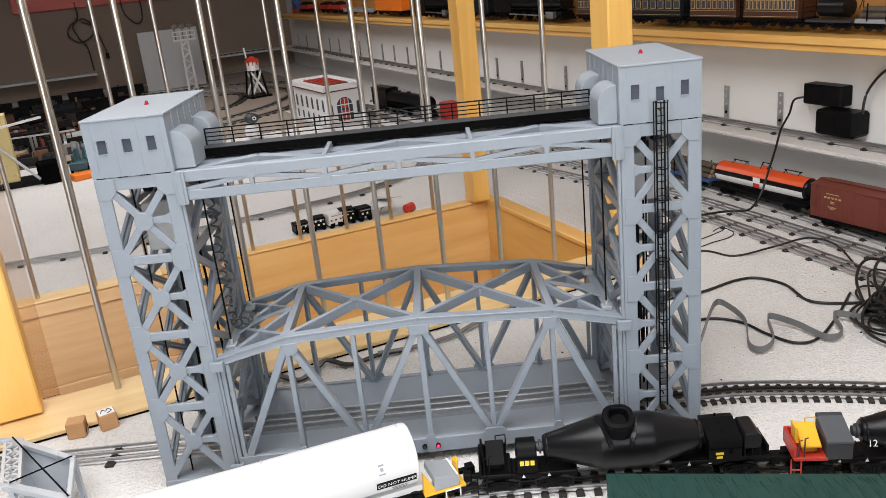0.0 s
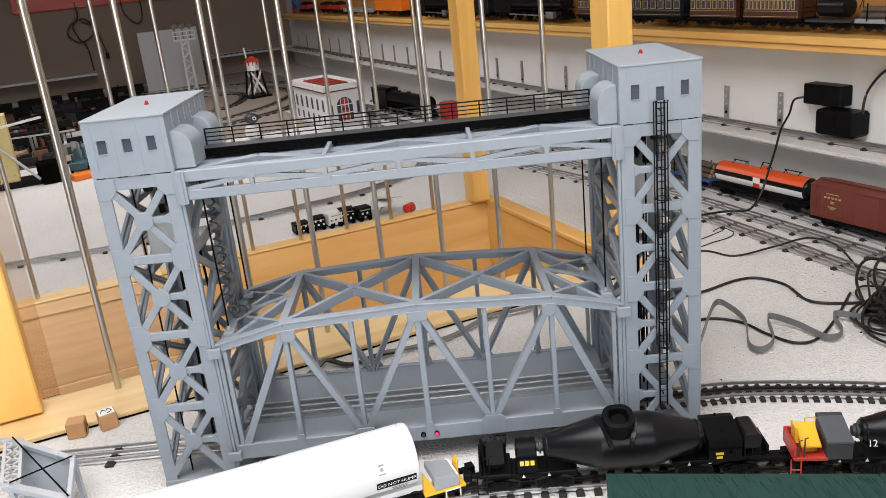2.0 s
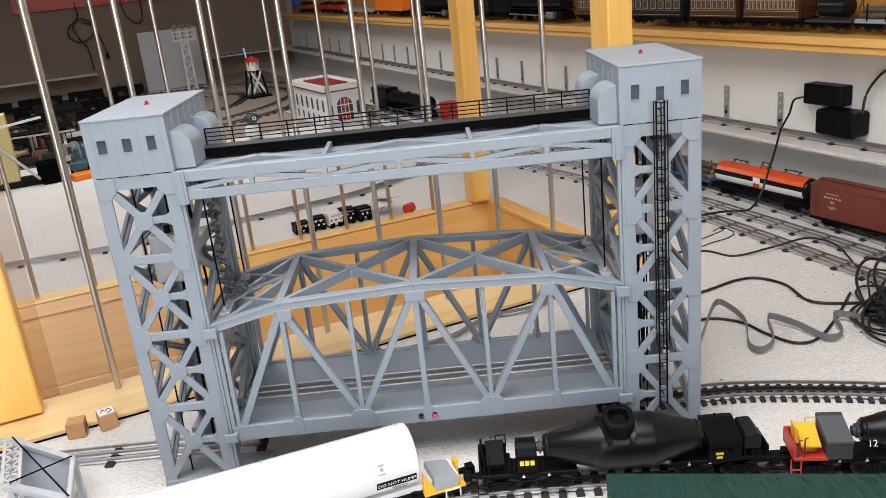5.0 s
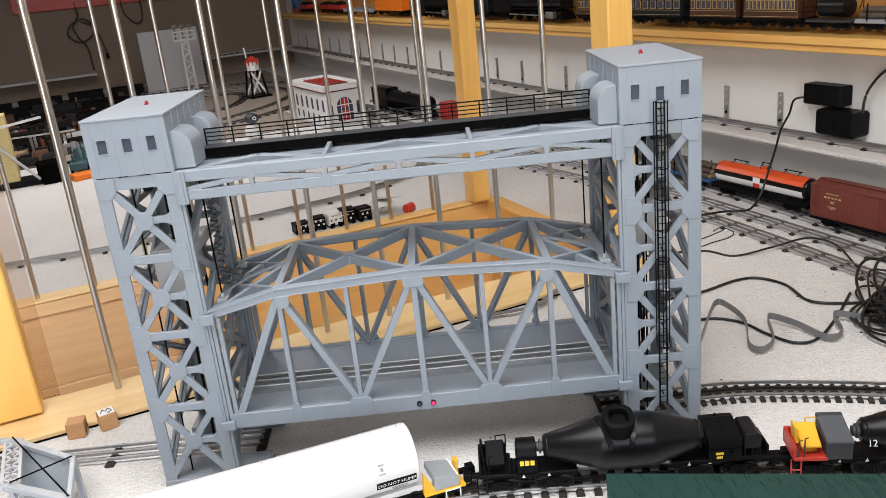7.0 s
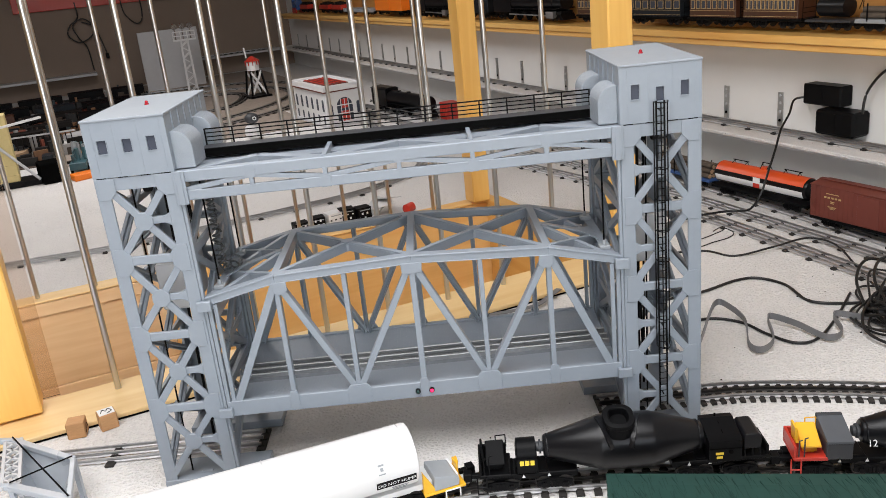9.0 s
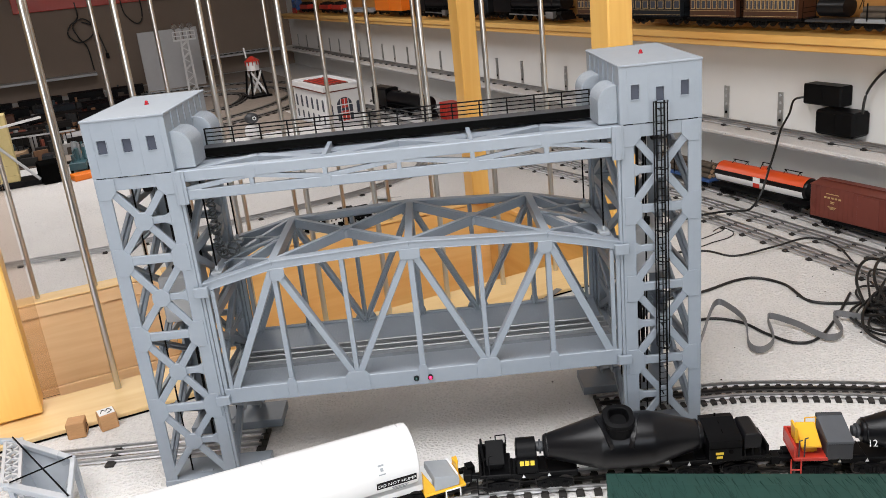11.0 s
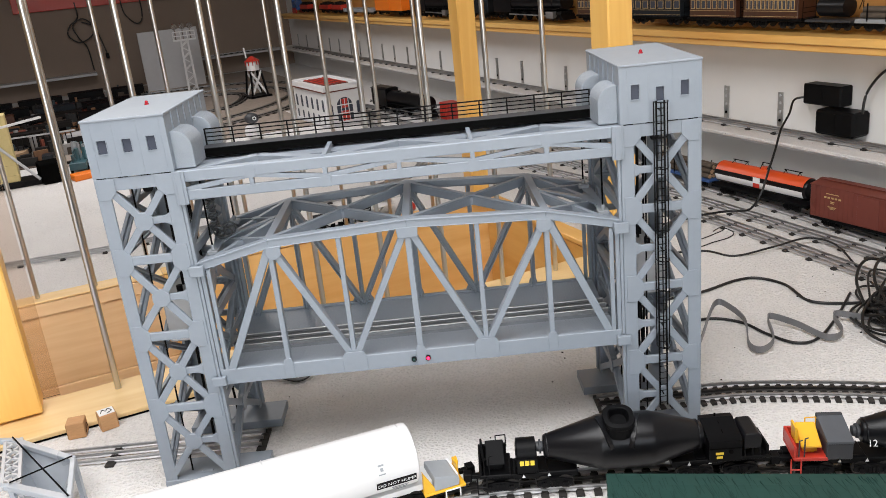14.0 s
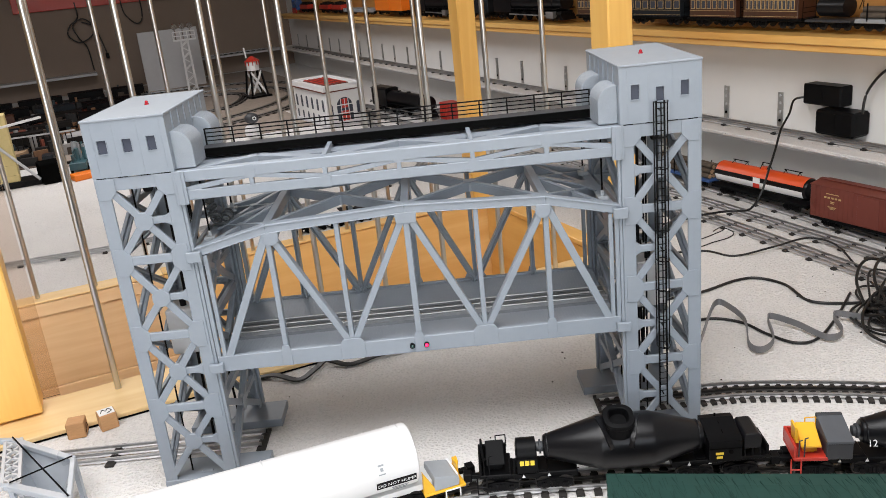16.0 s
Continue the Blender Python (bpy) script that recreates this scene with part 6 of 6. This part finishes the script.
def crumbs():
    rnd = random.Random(2)
    bm = B()
    for k in range(22):
        x, y, r = rnd.uniform(.1, 1.1), rnd.uniform(-.03, .5), rnd.uniform(.0006, .0016)
        bx(bm, (x, y, r * .6), (r * 2, r * 1.4, r), None)
    single("crumbs", bm, M["clutter"], "tiny dark crumbs strewn on the foam", "crumbs", kind="stuff")


crumbs()


def power_brick(u, v, z, w, h, d, label):
    c = thing("power_adapter", label, "power adapter", ROOM @ Matrix.Translation((u, v, z)), "power adapters")
    bm = B()
    bb(bm, -d, 0, -w / 2, w / 2, 0, h)
    part("case", bm, M["black"], c, bevel=0.003 if d < .05 else 0.006)
    bm = B()
    bb(bm, -d - .0008, -d + .001, -.004, .000, .006, h - .006)
    part("seam", bm, M["black"], c)


power_brick(WALL_U - .001, 0.380, 0.213, 0.106, 0.047, 0.040, "black plastic power adapter plugged in on the wall")
power_brick(WALL_U - .001, 0.330, 0.1505, 0.108, 0.057, 0.055, "larger black power adapter on the wall shelf")
cord("adapter_cable", [(1.575, 0.428, 0.226), (1.550, 0.448, 0.222), (1.515, 0.430, 0.195), (1.466, 0.406, 0.170), (1.42, 0.376, 0.136), (1.372, 0.347, 0.100), (1.335, 0.332, 0.055), (1.320, 0.350, 0.020), (1.296, 0.386, 0.0135), (1.233, 0.403, 0.0135), (1.15, 0.43, 0.004), (1.08, 0.45, 0.004)], .0026,
     "black adapter cable hanging from the wall shelf", room=True)
cord("adapter_cable", [(1.565, 0.272, 0.2065), (1.570, 0.272, 0.240), (1.578, 0.263, 0.269), (1.585, 0.237, 0.300), (1.590, 0.18, 0.325), (1.590, 0.10, 0.335)], .003, "black adapter cable rising along the wall", room=True)

# ---------------------------------------------------------------- buildings and models further back


def station():
    c = thing("station_building", "white model station with arched windows and red roof", "model building", ROOM @ pose(0.955, 2.36, 0, 0, 0, 4))
    w, d, h = .165, .40, .150
    bm = B()
    bb(bm, 0, w, 0, d, .0005, h)
    part("wall", bm, M["white"], c, bevel=0.002)
    bm = B()
    bb(bm, -.008, w + .008, -.008, d + .008, h, h + .008)
    for a, b, e, f in ((-.008, w + .008, -.008, 0), (-.008, w + .008, d, d + .008), (-.008, 0, 0, d), (w, w + .008, 0, d)):
        bb(bm, a, b, e, f, h + .008, h + .024)
    part("cornice", bm, M["white"], c, bevel=0.001)
    bm = B()
    bb(bm, .002, w - .002, .002, d - .002, h + .0082, h + .016)
    rf = part("roof", bm, M["white"], c, "flat white roof with a red panel behind a parapet")
    bm = B()
    bb(bm, .030, w - .030, .060, d - .060, h + .0162, h + .0200)
    rp = part("roof_panel", bm, M["oxide"], rf)
    for k in range(5):
        bm = B()
        bb(bm, .034 + k * .022, .040 + k * .022, .066, d - .066, h + .0201, h + .0225)
        part("roof_rib", bm, M["red"], rp)
    bm = B()
    bb(bm, -.0088, w + .0088, -.0088, d + .0088, h - .004, h - .0003)
    part("red_band", bm, M["oxide"], c)
    bm = B()
    bb(bm, -.012, w + .012, -.012, d + .012, .0003, .010)
    part("plinth", bm, M["panel"], c)

    def arch(x, y, z, ww, hh, along_x, mt):
        pts = [(-ww / 2, 0), (ww / 2, 0), (ww / 2, hh - ww / 2)] + [(ww / 2 * math.cos(math.pi * k / 10), hh - ww / 2 + ww / 2 * math.sin(math.pi * k / 10)) for k in range(1, 10)] + [(-ww / 2, hh - ww / 2)]
        bm = B()
        m = Matrix.Translation((x, y, z)) if along_x else Matrix.Translation((x, y, z)) @ Matrix.Rotation(radians(-90), 4, "Z")
        prism(bm, pts, -.002, .002, m)
        return part("arched_window" if mt != "red" else "arched_door", bm, M[mt], c)
    dr = arch(w / 2, 0, .020, .070, .098, True, "glass_dark")
    bm = B()
    bb(bm, w / 2 - .020, w / 2 + .020, -.0032, -.0021, .020, .062)
    bb(bm, w / 2 - .012, w / 2 + .012, -.0032, -.0021, .074, .112)
    part("door_leaf", bm, M["red"], dr, "red door leaf")
    bm = B()
    for x in (-.017, 0, .017):
        bb(bm, w / 2 + x - .0015, w / 2 + x + .0015, -.0036, -.002, .02, .115)
    for z in (.05, .085):
        bb(bm, w / 2 - .035, w / 2 + .035, -.0034, -.002, z, z + .004)
    part("glazing_bar", bm, M["white"], dr)
    for x in (.020, w - .020):
        arch(x, 0, .045, .016, .050, True, "glass_dark")
    for k in range(6):
        arch(0, .035 + k * .066, .065, .017, .050, False, "glass_dark")
        arch(0, .035 + k * .066, .014, .014, .034, False, "glass_dark")


station()


def water_tower():
    c = thing("water_tower", "white model water tower with red conical roof", "model tower", ROOM @ pose(0.95, 3.69, 0, 0, 0, 10))
    bm = B()
    bb(bm, -.062, .062, -.062, .062, .0003, .014)
    part("base", bm, M["black"], c)
    for s in (-1, 1):
        for q in (-1, 1):
            bm = B()
            beam(bm, (s * .044, q * .044, .014), (s * .030, q * .030, .150), .009, .009)
            part("leg", bm, M["black"], c)
    for y in (-1, 1):
        for s in (-1, 1):
            bm = B()
            beam(bm, (s * .043, y * .042, .018), (-s * .031, y * .033, .145), .011, .004, (0, 1, 0))
            part("brace", bm, M["white"], c)
    bm = B()
    cyl(bm, (0, 0, .150), (0, 0, .200), .036, 8)
    part("tank", bm, M["white"], c, smooth=True)
    bm = B()
    cyl(bm, (0, 0, .200), (0, 0, .226), .044, 8, .008)
    part("roof", bm, M["red"], c)
    for k in range(10):
        a = math.tau * k / 10
        bm = B()
        beam(bm, (.0385 * math.cos(a), .0385 * math.sin(a), .178), (.0385 * math.cos(a), .0385 * math.sin(a), .202), .004, .004)
        part("post", bm, M["red"], c)
    bm = B()
    cyl(bm, (-.03, 0, .22), (-.035, 0, .275), .005, 8)
    part("pipe", bm, M["white"], c)


water_tower()


def light_tower():
    c = thing("floodlight_tower", "white lattice model floodlight tower", "model tower", ROOM @ pose(0.705, 4.40, 0, 0, 0, 0))
    h = .315
    for s in (-1, 1):
        for q in (-1, 1):
            bm = B()
            beam(bm, (s * .026, q * .026, 0), (s * .020, q * .020, h), .006, .006)
            part("leg", bm, M["white"], c)
    for k in range(9):
        z0, z1 = k * h / 9, (k + 1) * h / 9
        for q in (-1, 1):
            bm = B()
            s = 1 if k % 2 else -1
            beam(bm, (s * .024, q * .024, z0), (-s * .024, q * .024, z1), .005, .004, (0, 1, 0))
            part("brace", bm, M["white"], c)
    bm = B()
    bb(bm, -.065, .065, -.03, .03, h, h + .008)
    part("platform", bm, M["white"], c)
    bm = B()
    for z in (.03, .055):
        cyl(bm, (-.065, -.03, h + z), (.065, -.03, h + z), .003, 6)
    for x in (-.065, -.02, .02, .065):
        cyl(bm, (x, -.03, h), (x, -.03, h + .055), .003, 6)
    part("railing", bm, M["white"], c)
    for x in (-.045, 0, .045):
        bm = B()
        cyl(bm, (x, -.012, h + .085), (x, .025, h + .095), .018, 14, .010)
        cyl(bm, (x, .005, h + .008), (x, .005, h + .09), .004, 6)
        part("floodlight", bm, M["rod_end"], c, "small bright metal floodlight")


light_tower()
bm = B()
bb(bm, .47, .845, 4.76, 4.775, .001, .375)
single("grey_board", bm, M["panel"], "pale grey board standing on the table", "board", bevel=0.002, m=ROOM)
steam_loco(on_room(1.30, 2.36, 0.0, 98), 0.46, "black model steam locomotive beside the station", "toy train cars")
bm = B()
bb(bm, -.03, .03, -.04, .04, .0005, .075)
ob = single("red_crate", bm, M["red"], "small red ribbed model crate beside the track", "crate", bevel=0.002, m=ROOM @ pose(1.385, 2.06, 0))
for k in range(5):
    bm = B()
    bb(bm, -.032, -.03, -.036 + k * .016, -.030 + k * .016, .003, .072)
    part("slat", bm, M["red"], ob)


def toy_bird():
    """A small bird-like figure: white body, grey head with a round white eye and a tail."""
    bm = B()
    bmesh.ops.create_uvsphere(bm, u_segments=16, v_segments=10, radius=1, matrix=Matrix.Translation((0, 0, .035)) @ Matrix.Diagonal((.034, .03, .034, 1)))
    c = thing("toy_bird", "small grey and white toy bird on the table", "toy", ROOM @ pose(0.645, 2.40, 0.0))
    part("body", bm, M["white"], c, smooth=True)
    bm = B()
    bmesh.ops.create_uvsphere(bm, u_segments=16, v_segments=10, radius=1, matrix=Matrix.Translation((.002, -.004, .088)) @ Matrix.Diagonal((.030, .026, .022, 1)))
    hd = part("head", bm, M["dark_grey"], c, smooth=True)
    bm = B()
    cyl(bm, (.008, -.0285, .090), (.008, -.0305, .090), .008, 14)
    part("eye", bm, M["white"], hd)
    bm = B()
    cyl(bm, (.008, -.0300, .090), (.008, -.0315, .090), .004, 12)
    part("pupil", bm, M["black"], hd)


toy_bird()


def scrap_train():
    """Small black and white wagons with torn card and a red load beside the stairwell."""
    for i, (u, mt, a, hh) in enumerate(((0.452, "black", 6, .026), (0.496, "black", -4, .030), (0.538, "white", 8, .034), (0.576, "black", -6, .036), (0.618, "black", 3, .032))):
        bm = B()
        bb(bm, -.019, .019, -.017, .017, .006, hh)
        bb(bm, -.020, .020, -.018, .018, hh, hh + .003)
        c = single("small_wagon", bm, M[mt], "small black and white toy wagon behind the stairwell", "toy train car", "small wagons", bevel=0.0015, m=ROOM @ pose(u, 0.978 + .004 * (i % 2), 0.0003, 0, 0, a))
        bm = B()
        for k in range(5):
            bx(bm, (-.013 + .0065 * k, -.0174, .010 + .0052 * ((k * 2 + i) % 4)), (.0045, .001, .0035 + .002 * (k % 2)))
        part("panel", bm, M["white" if mt == "black" else "black"], c)
        bm = B()
        bx(bm, (.001, -.0174, hh - .003), (.028, .0008, .0022))
        part("stripe", bm, M["silver"], c)
        for x in (-.012, .012):
            bm = B()
            cyl(bm, (x, -.019, .0062), (x, .019, .0062), .0062, 12)
            part("wheelset", bm, M["black_matt"], c)
    rnd = random.Random(5)
    for k in range(5):
        bm = B()
        bx(bm, (0, 0, .001), (.06 + .03 * rnd.random(), .040, .0016))
        single("card_sheet", bm, M["white" if k % 2 else "panel"], "curled pale card sheet lying in a pile", "card", "card sheets", m=ROOM @ pose(0.650 + .012 * k, 0.990 + .012 * (k % 3), 0.008 + .007 * k, 14 * (k % 3) - 6, -24 + 9 * k, 25 * k))
    bm = B()
    lathe(bm, [(-.016, .005), (-.013, .012), (.013, .012), (.016, .005)], Matrix.Translation((0, 0, .0122)), 16)
    single("red_drum", bm, M["red"], "small red toy drum lying on the table", "toy", smooth=True, m=ROOM @ pose(0.738, 0.952, 0.0005, 0, 0, 30))


scrap_train()

# ---------------------------------------------------------------- dim far corner of the layout


def far_corner():
    # narrow shelf on the end wall
    for z, d, lab in ((0.135, .14, "narrow pale-edged shelf on the end wall"),):
        bm = B()
        bb(bm, U0 + .02, 0.2, V1 - d, V1 - .002, z - .016, z)
        single("end_shelf", bm, M["panel"], lab, "shelf", bevel=0.002, m=ROOM)
    rnd = random.Random(8)
    for a, b, e, f in ((-2.2, 0.38, 3.30, 5.0), (-2.0, -0.10, 2.62, 3.29)):
        bm = B()
        bb(bm, a, b, e, f, .0003, .0035)
        single("scenery_mat", bm, M["soil"], "dark brown scenery mat under the far tracks", "mat", m=ROOM)
    bm = B()
    bb(bm, 0.381, 1.30, 3.02, 5.2, .0003, .0032)
    single("scenery_mat", bm, M["tan_mat"], "tan scenery mat under the water tower tracks", "mat", m=ROOM)
    bm = B()
    bb(bm, -0.10, 0.93, 2.50, 3.019, .0003, .0032)
    single("scenery_mat", bm, M["tan_mat"], "tan scenery mat beside the model station", "mat", m=ROOM)
    for row, (v, z, u0, u1) in enumerate(((4.55, 0.004, -1.6, 0.35), (4.15, .004, -1.6, .25), (3.85, 0.004, -1.3, 0.20), (3.45, 0.004, -1.3, 0.15), (3.05, .004, -1.2, -.12))):
        u = u0
        while u < u1:
            L = rnd.uniform(.19, .30)
            mt = rnd.choice(("black", "clutter", "brown", "black", "clutter", "navy"))
            boxcar(ROOM @ pose(u + L / 2, v + rnd.uniform(-.01, .01), z, 0, 0, 0), L, .060, rnd.uniform(.048, .082), mt, "dark model wagon standing in the dim corner", "far wagons", False, False)
            u += L + .035
    for u, v in ((-1.5, 3.66), (-1.5, 4.36)):
        track(((u, v), (-0.5, v), (0.0, v - .01), (0.3, v + .03)), "dark three-rail track in the dim corner", 0.05, 0.056, 0.018, ROOM, z=.0036)
    # red board hung high, with cords below it
    bm = B()
    bb(bm, -0.22, 0.72, V1 - .03, V1 - .004, 0.562, 0.82)
    single("red_board", bm, M["red"], "red painted board hung on the end wall", "board", bevel=0.003, m=ROOM)
    w = V1 - .03
    cord("hanging_cord", [(0.16, w, 0.60), (0.16, w, 0.50), (0.10, w, 0.45), (0.08, w, 0.39), (0.14, w, 0.34), (0.22, w, 0.37), (0.25, w, 0.43), (0.19, w, 0.49), (0.12, w, 0.45), (0.14, w, 0.37), (0.18, w, 0.30), (0.19, w, 0.15)], .0045, "black cord hanging in a loop on the wall", room=True)
    cord("hanging_cord", [(0.18, w, 0.47), (0.25, w, 0.43), (0.28, w, 0.33), (0.295, w, 0.25)], .0045, "black cord with a plug hanging on the wall", room=True)
    cord("hanging_cord", [(0.45, w, 0.70), (0.455, w, 0.52), (0.49, w, 0.45), (0.54, w, 0.42), (0.575, w, 0.48), (0.575, w, 0.70)], .0045, "black cord hanging in a loop on the wall", room=True)
    bm = B()
    bb(bm, 0.284, 0.306, w - .012, w + .010, .215, .250)
    single("wall_plug", bm, M["black"], "black plug on the end of a hanging cord", "plug", bevel=0.004, m=ROOM)
    bm = B()
    bb(bm, 0.86, 1.4735, V1 - .16, V1 - .002, MID_Z - .013, MID_Z)
    single("end_shelf", bm, M["panel"], "pale shelf turning the corner along the end wall", "shelf", bevel=0.002, m=ROOM)
    track(((1.40, V1 - .08), (1.1, V1 - .08), (0.88, V1 - .08)), "dark three-rail track on the corner shelf", 0.04, 0.056, 0.022, ROOM, z=MID_Z + .0003)


far_corner()


def near_clutter():
    """Models at the table's side beyond the stairwell: cream tower, dark boxes, teal engine, orange block."""
    c = thing("cream_tower", "cream-yellow model loading tower on a black base", "model tower", ROOM @ pose(-0.262, 2.30, 0, 0, 0, 0))
    bm = B()
    bb(bm, -.12, .115, -.05, .05, .0005, .022)
    part("base", bm, M["black"], c, bevel=0.002)
    bm = B()
    bb(bm, -.10, .035, -.04, .04, .022, .26)
    part("tower_body", bm, M["cream"], c, bevel=0.002)
    for k in range(6):
        bm = B()
        bb(bm, -.10, .037, -.0425, -.04, .04 + k * .036, .046 + k * .036)
        part("band", bm, M["cream"], c)
    bm = B()
    cyl(bm, (-.02, -.05, .17), (.10, -.055, .02), .005, 8)
    part("strut", bm, M["panel"], c)
    bm = B()
    beam(bm, (-.1, -.045, .205), (.15, -.045, .235), .01, .008)
    part("boom", bm, M["white"], c)
    bm = B()
    bb(bm, -.045, .045, -.045, .045, .0005, .075)
    ob = single("dark_box", bm, M["black_matt"], "black plastic box on the table", "box", bevel=0.004, m=ROOM @ pose(-0.118, 2.27, 0, 0, 0, 10))
    bm = B()
    bb(bm, -.05, .05, -.03, .03, .0005, .022)
    single("orange_block", bm, M["bright_orange"], "orange plastic block on the table", "block", bevel=0.002, m=ROOM @ pose(-0.012, 2.22, 0, 0, 0, 18))
    rnd = random.Random(3)
    c = thing("teal_engine", "teal and silver model engine parts", "toy locomotive", ROOM @ pose(-0.015, 2.40, 0, 0, 0, 80))
    bm = B()
    bb(bm, -.10, .10, -.03, .03, .018, .045)
    part("chassis", bm, M["teal"], c, bevel=0.002)
    for k in range(14):
        bm = B()
        x, y = rnd.uniform(-.09, .09), rnd.uniform(-.025, .025)
        cyl(bm, (x, y, .045), (x + rnd.uniform(-.02, .02), y, rnd.uniform(.065, .11)), rnd.uniform(.004, .011), 10)
        part("fitting", bm, M[rnd.choice(("teal", "silver", "navy", "teal"))], c, smooth=True)
    for x in (-.06, 0, .06):
        bm = B()
        for s in (-1, 1):
            cyl(bm, (x, s * .028, .018), (x, s * .034, .018), .0175, 16)
        part("wheel", bm, M["black_matt"], c)
    for k in range(16):
        bm = B()
        bx(bm, (0, 0, .5), (1, 1, 1))
        s = (rnd.uniform(.03, .12), rnd.uniform(.02, .06), rnd.uniform(.012, .06))
        ob = single("scenery_piece", bm, M[rnd.choice(("clutter", "log", "panel", "brown", "navy", "silver"))], "assorted model scenery piece waiting on the table", "model part", "scenery pieces",
                    m=ROOM @ pose(rnd.uniform(-.42, 0.0), rnd.uniform(2.55, 3.3), 0.0004, 0, 0, rnd.uniform(0, 90)))
        me = ob.data
        me.transform(Matrix.Diagonal((*s, 1)))
    # wire fence on a pale rail
    c = thing("wire_fence", "row of thin grey wire fence posts", "model fence", ROOM @ pose(-0.36, 2.95, 0, 0, 0, -8))
    for k in range(16):
        bm = B()
        cyl(bm, (.022 * k, 0, 0.0005), (.022 * k, 0, .085), .0022, 6)
        part("post", bm, M["clutter"], c)
    bm = B()
    beam(bm, (-.01, 0, .085), (.35, 0, .085), .006, .006)
    part("top_rail", bm, M["panel"], c)


near_clutter()


def scrap_field():
    """Small mixed parts and scenery strewn over the mats in the dim corner."""
    rnd = random.Random(21)
    bm = B()
    for k in range(420):
        u, v = rnd.uniform(-1.1, 0.34), rnd.uniform(2.62, 4.75)
        if u > -.1 and v < 3.3:
            u -= 0.35
        s = (rnd.uniform(.012, .09), rnd.uniform(.010, .045), rnd.uniform(.008, .055))
        m = Matrix.Translation((u, v, .0036)) @ Matrix.Rotation(rnd.gauss(0, .25), 4, "Z")
        if k % 4:
            bx(bm, (0, 0, s[2] / 2), s, m)
        else:
            q = m @ Vector((0, 0, 0))
            cyl(bm, q, q + Vector((0, 0, s[2] * 1.6)), s[1] * .4, 10)
    single("model_parts", bm, M["scrap"], "strewn dark model parts on brown scenery mats", "model parts", kind="stuff", m=ROOM)


scrap_field()

# ---------------------------------------------------------------- what moves


def motions():
    times = [float(t) for t in range(17)]
    walk(span, [(t, pose(0, 0, lifted(t))) for t in times])
    for w in weights:
        walk(w, [(t, pose(0, 0, 0.308 - LIFT_RATE * t)) for t in times])
    turns, loops = coil
    for k, ob in enumerate(turns):
        rows = []
        for t in times:
            lo, hi = lifted(t) + 0.175, 0.372
            z = lo + (hi - lo) * k / len(turns)
            rows.append((t, pose(0.1015 + 0.0012 * math.sin(k * 2.1), 0.088 + 0.002 * math.cos(k * 1.7), z, 6 * math.sin(k), 5 * math.cos(k * 1.3), 23 * k % 80)))
        walk(ob, rows)
    walk(loops, [(t, pose(0, 0, lifted(t) + 0.166)) for t in times])
    for ob, k in cables:
        walk(ob, [(t, pose(0, 0, 0.4090 - k * (0.4090 - (lifted(t) + 0.172) - 0.086) / 2)) for t in times])


motions()
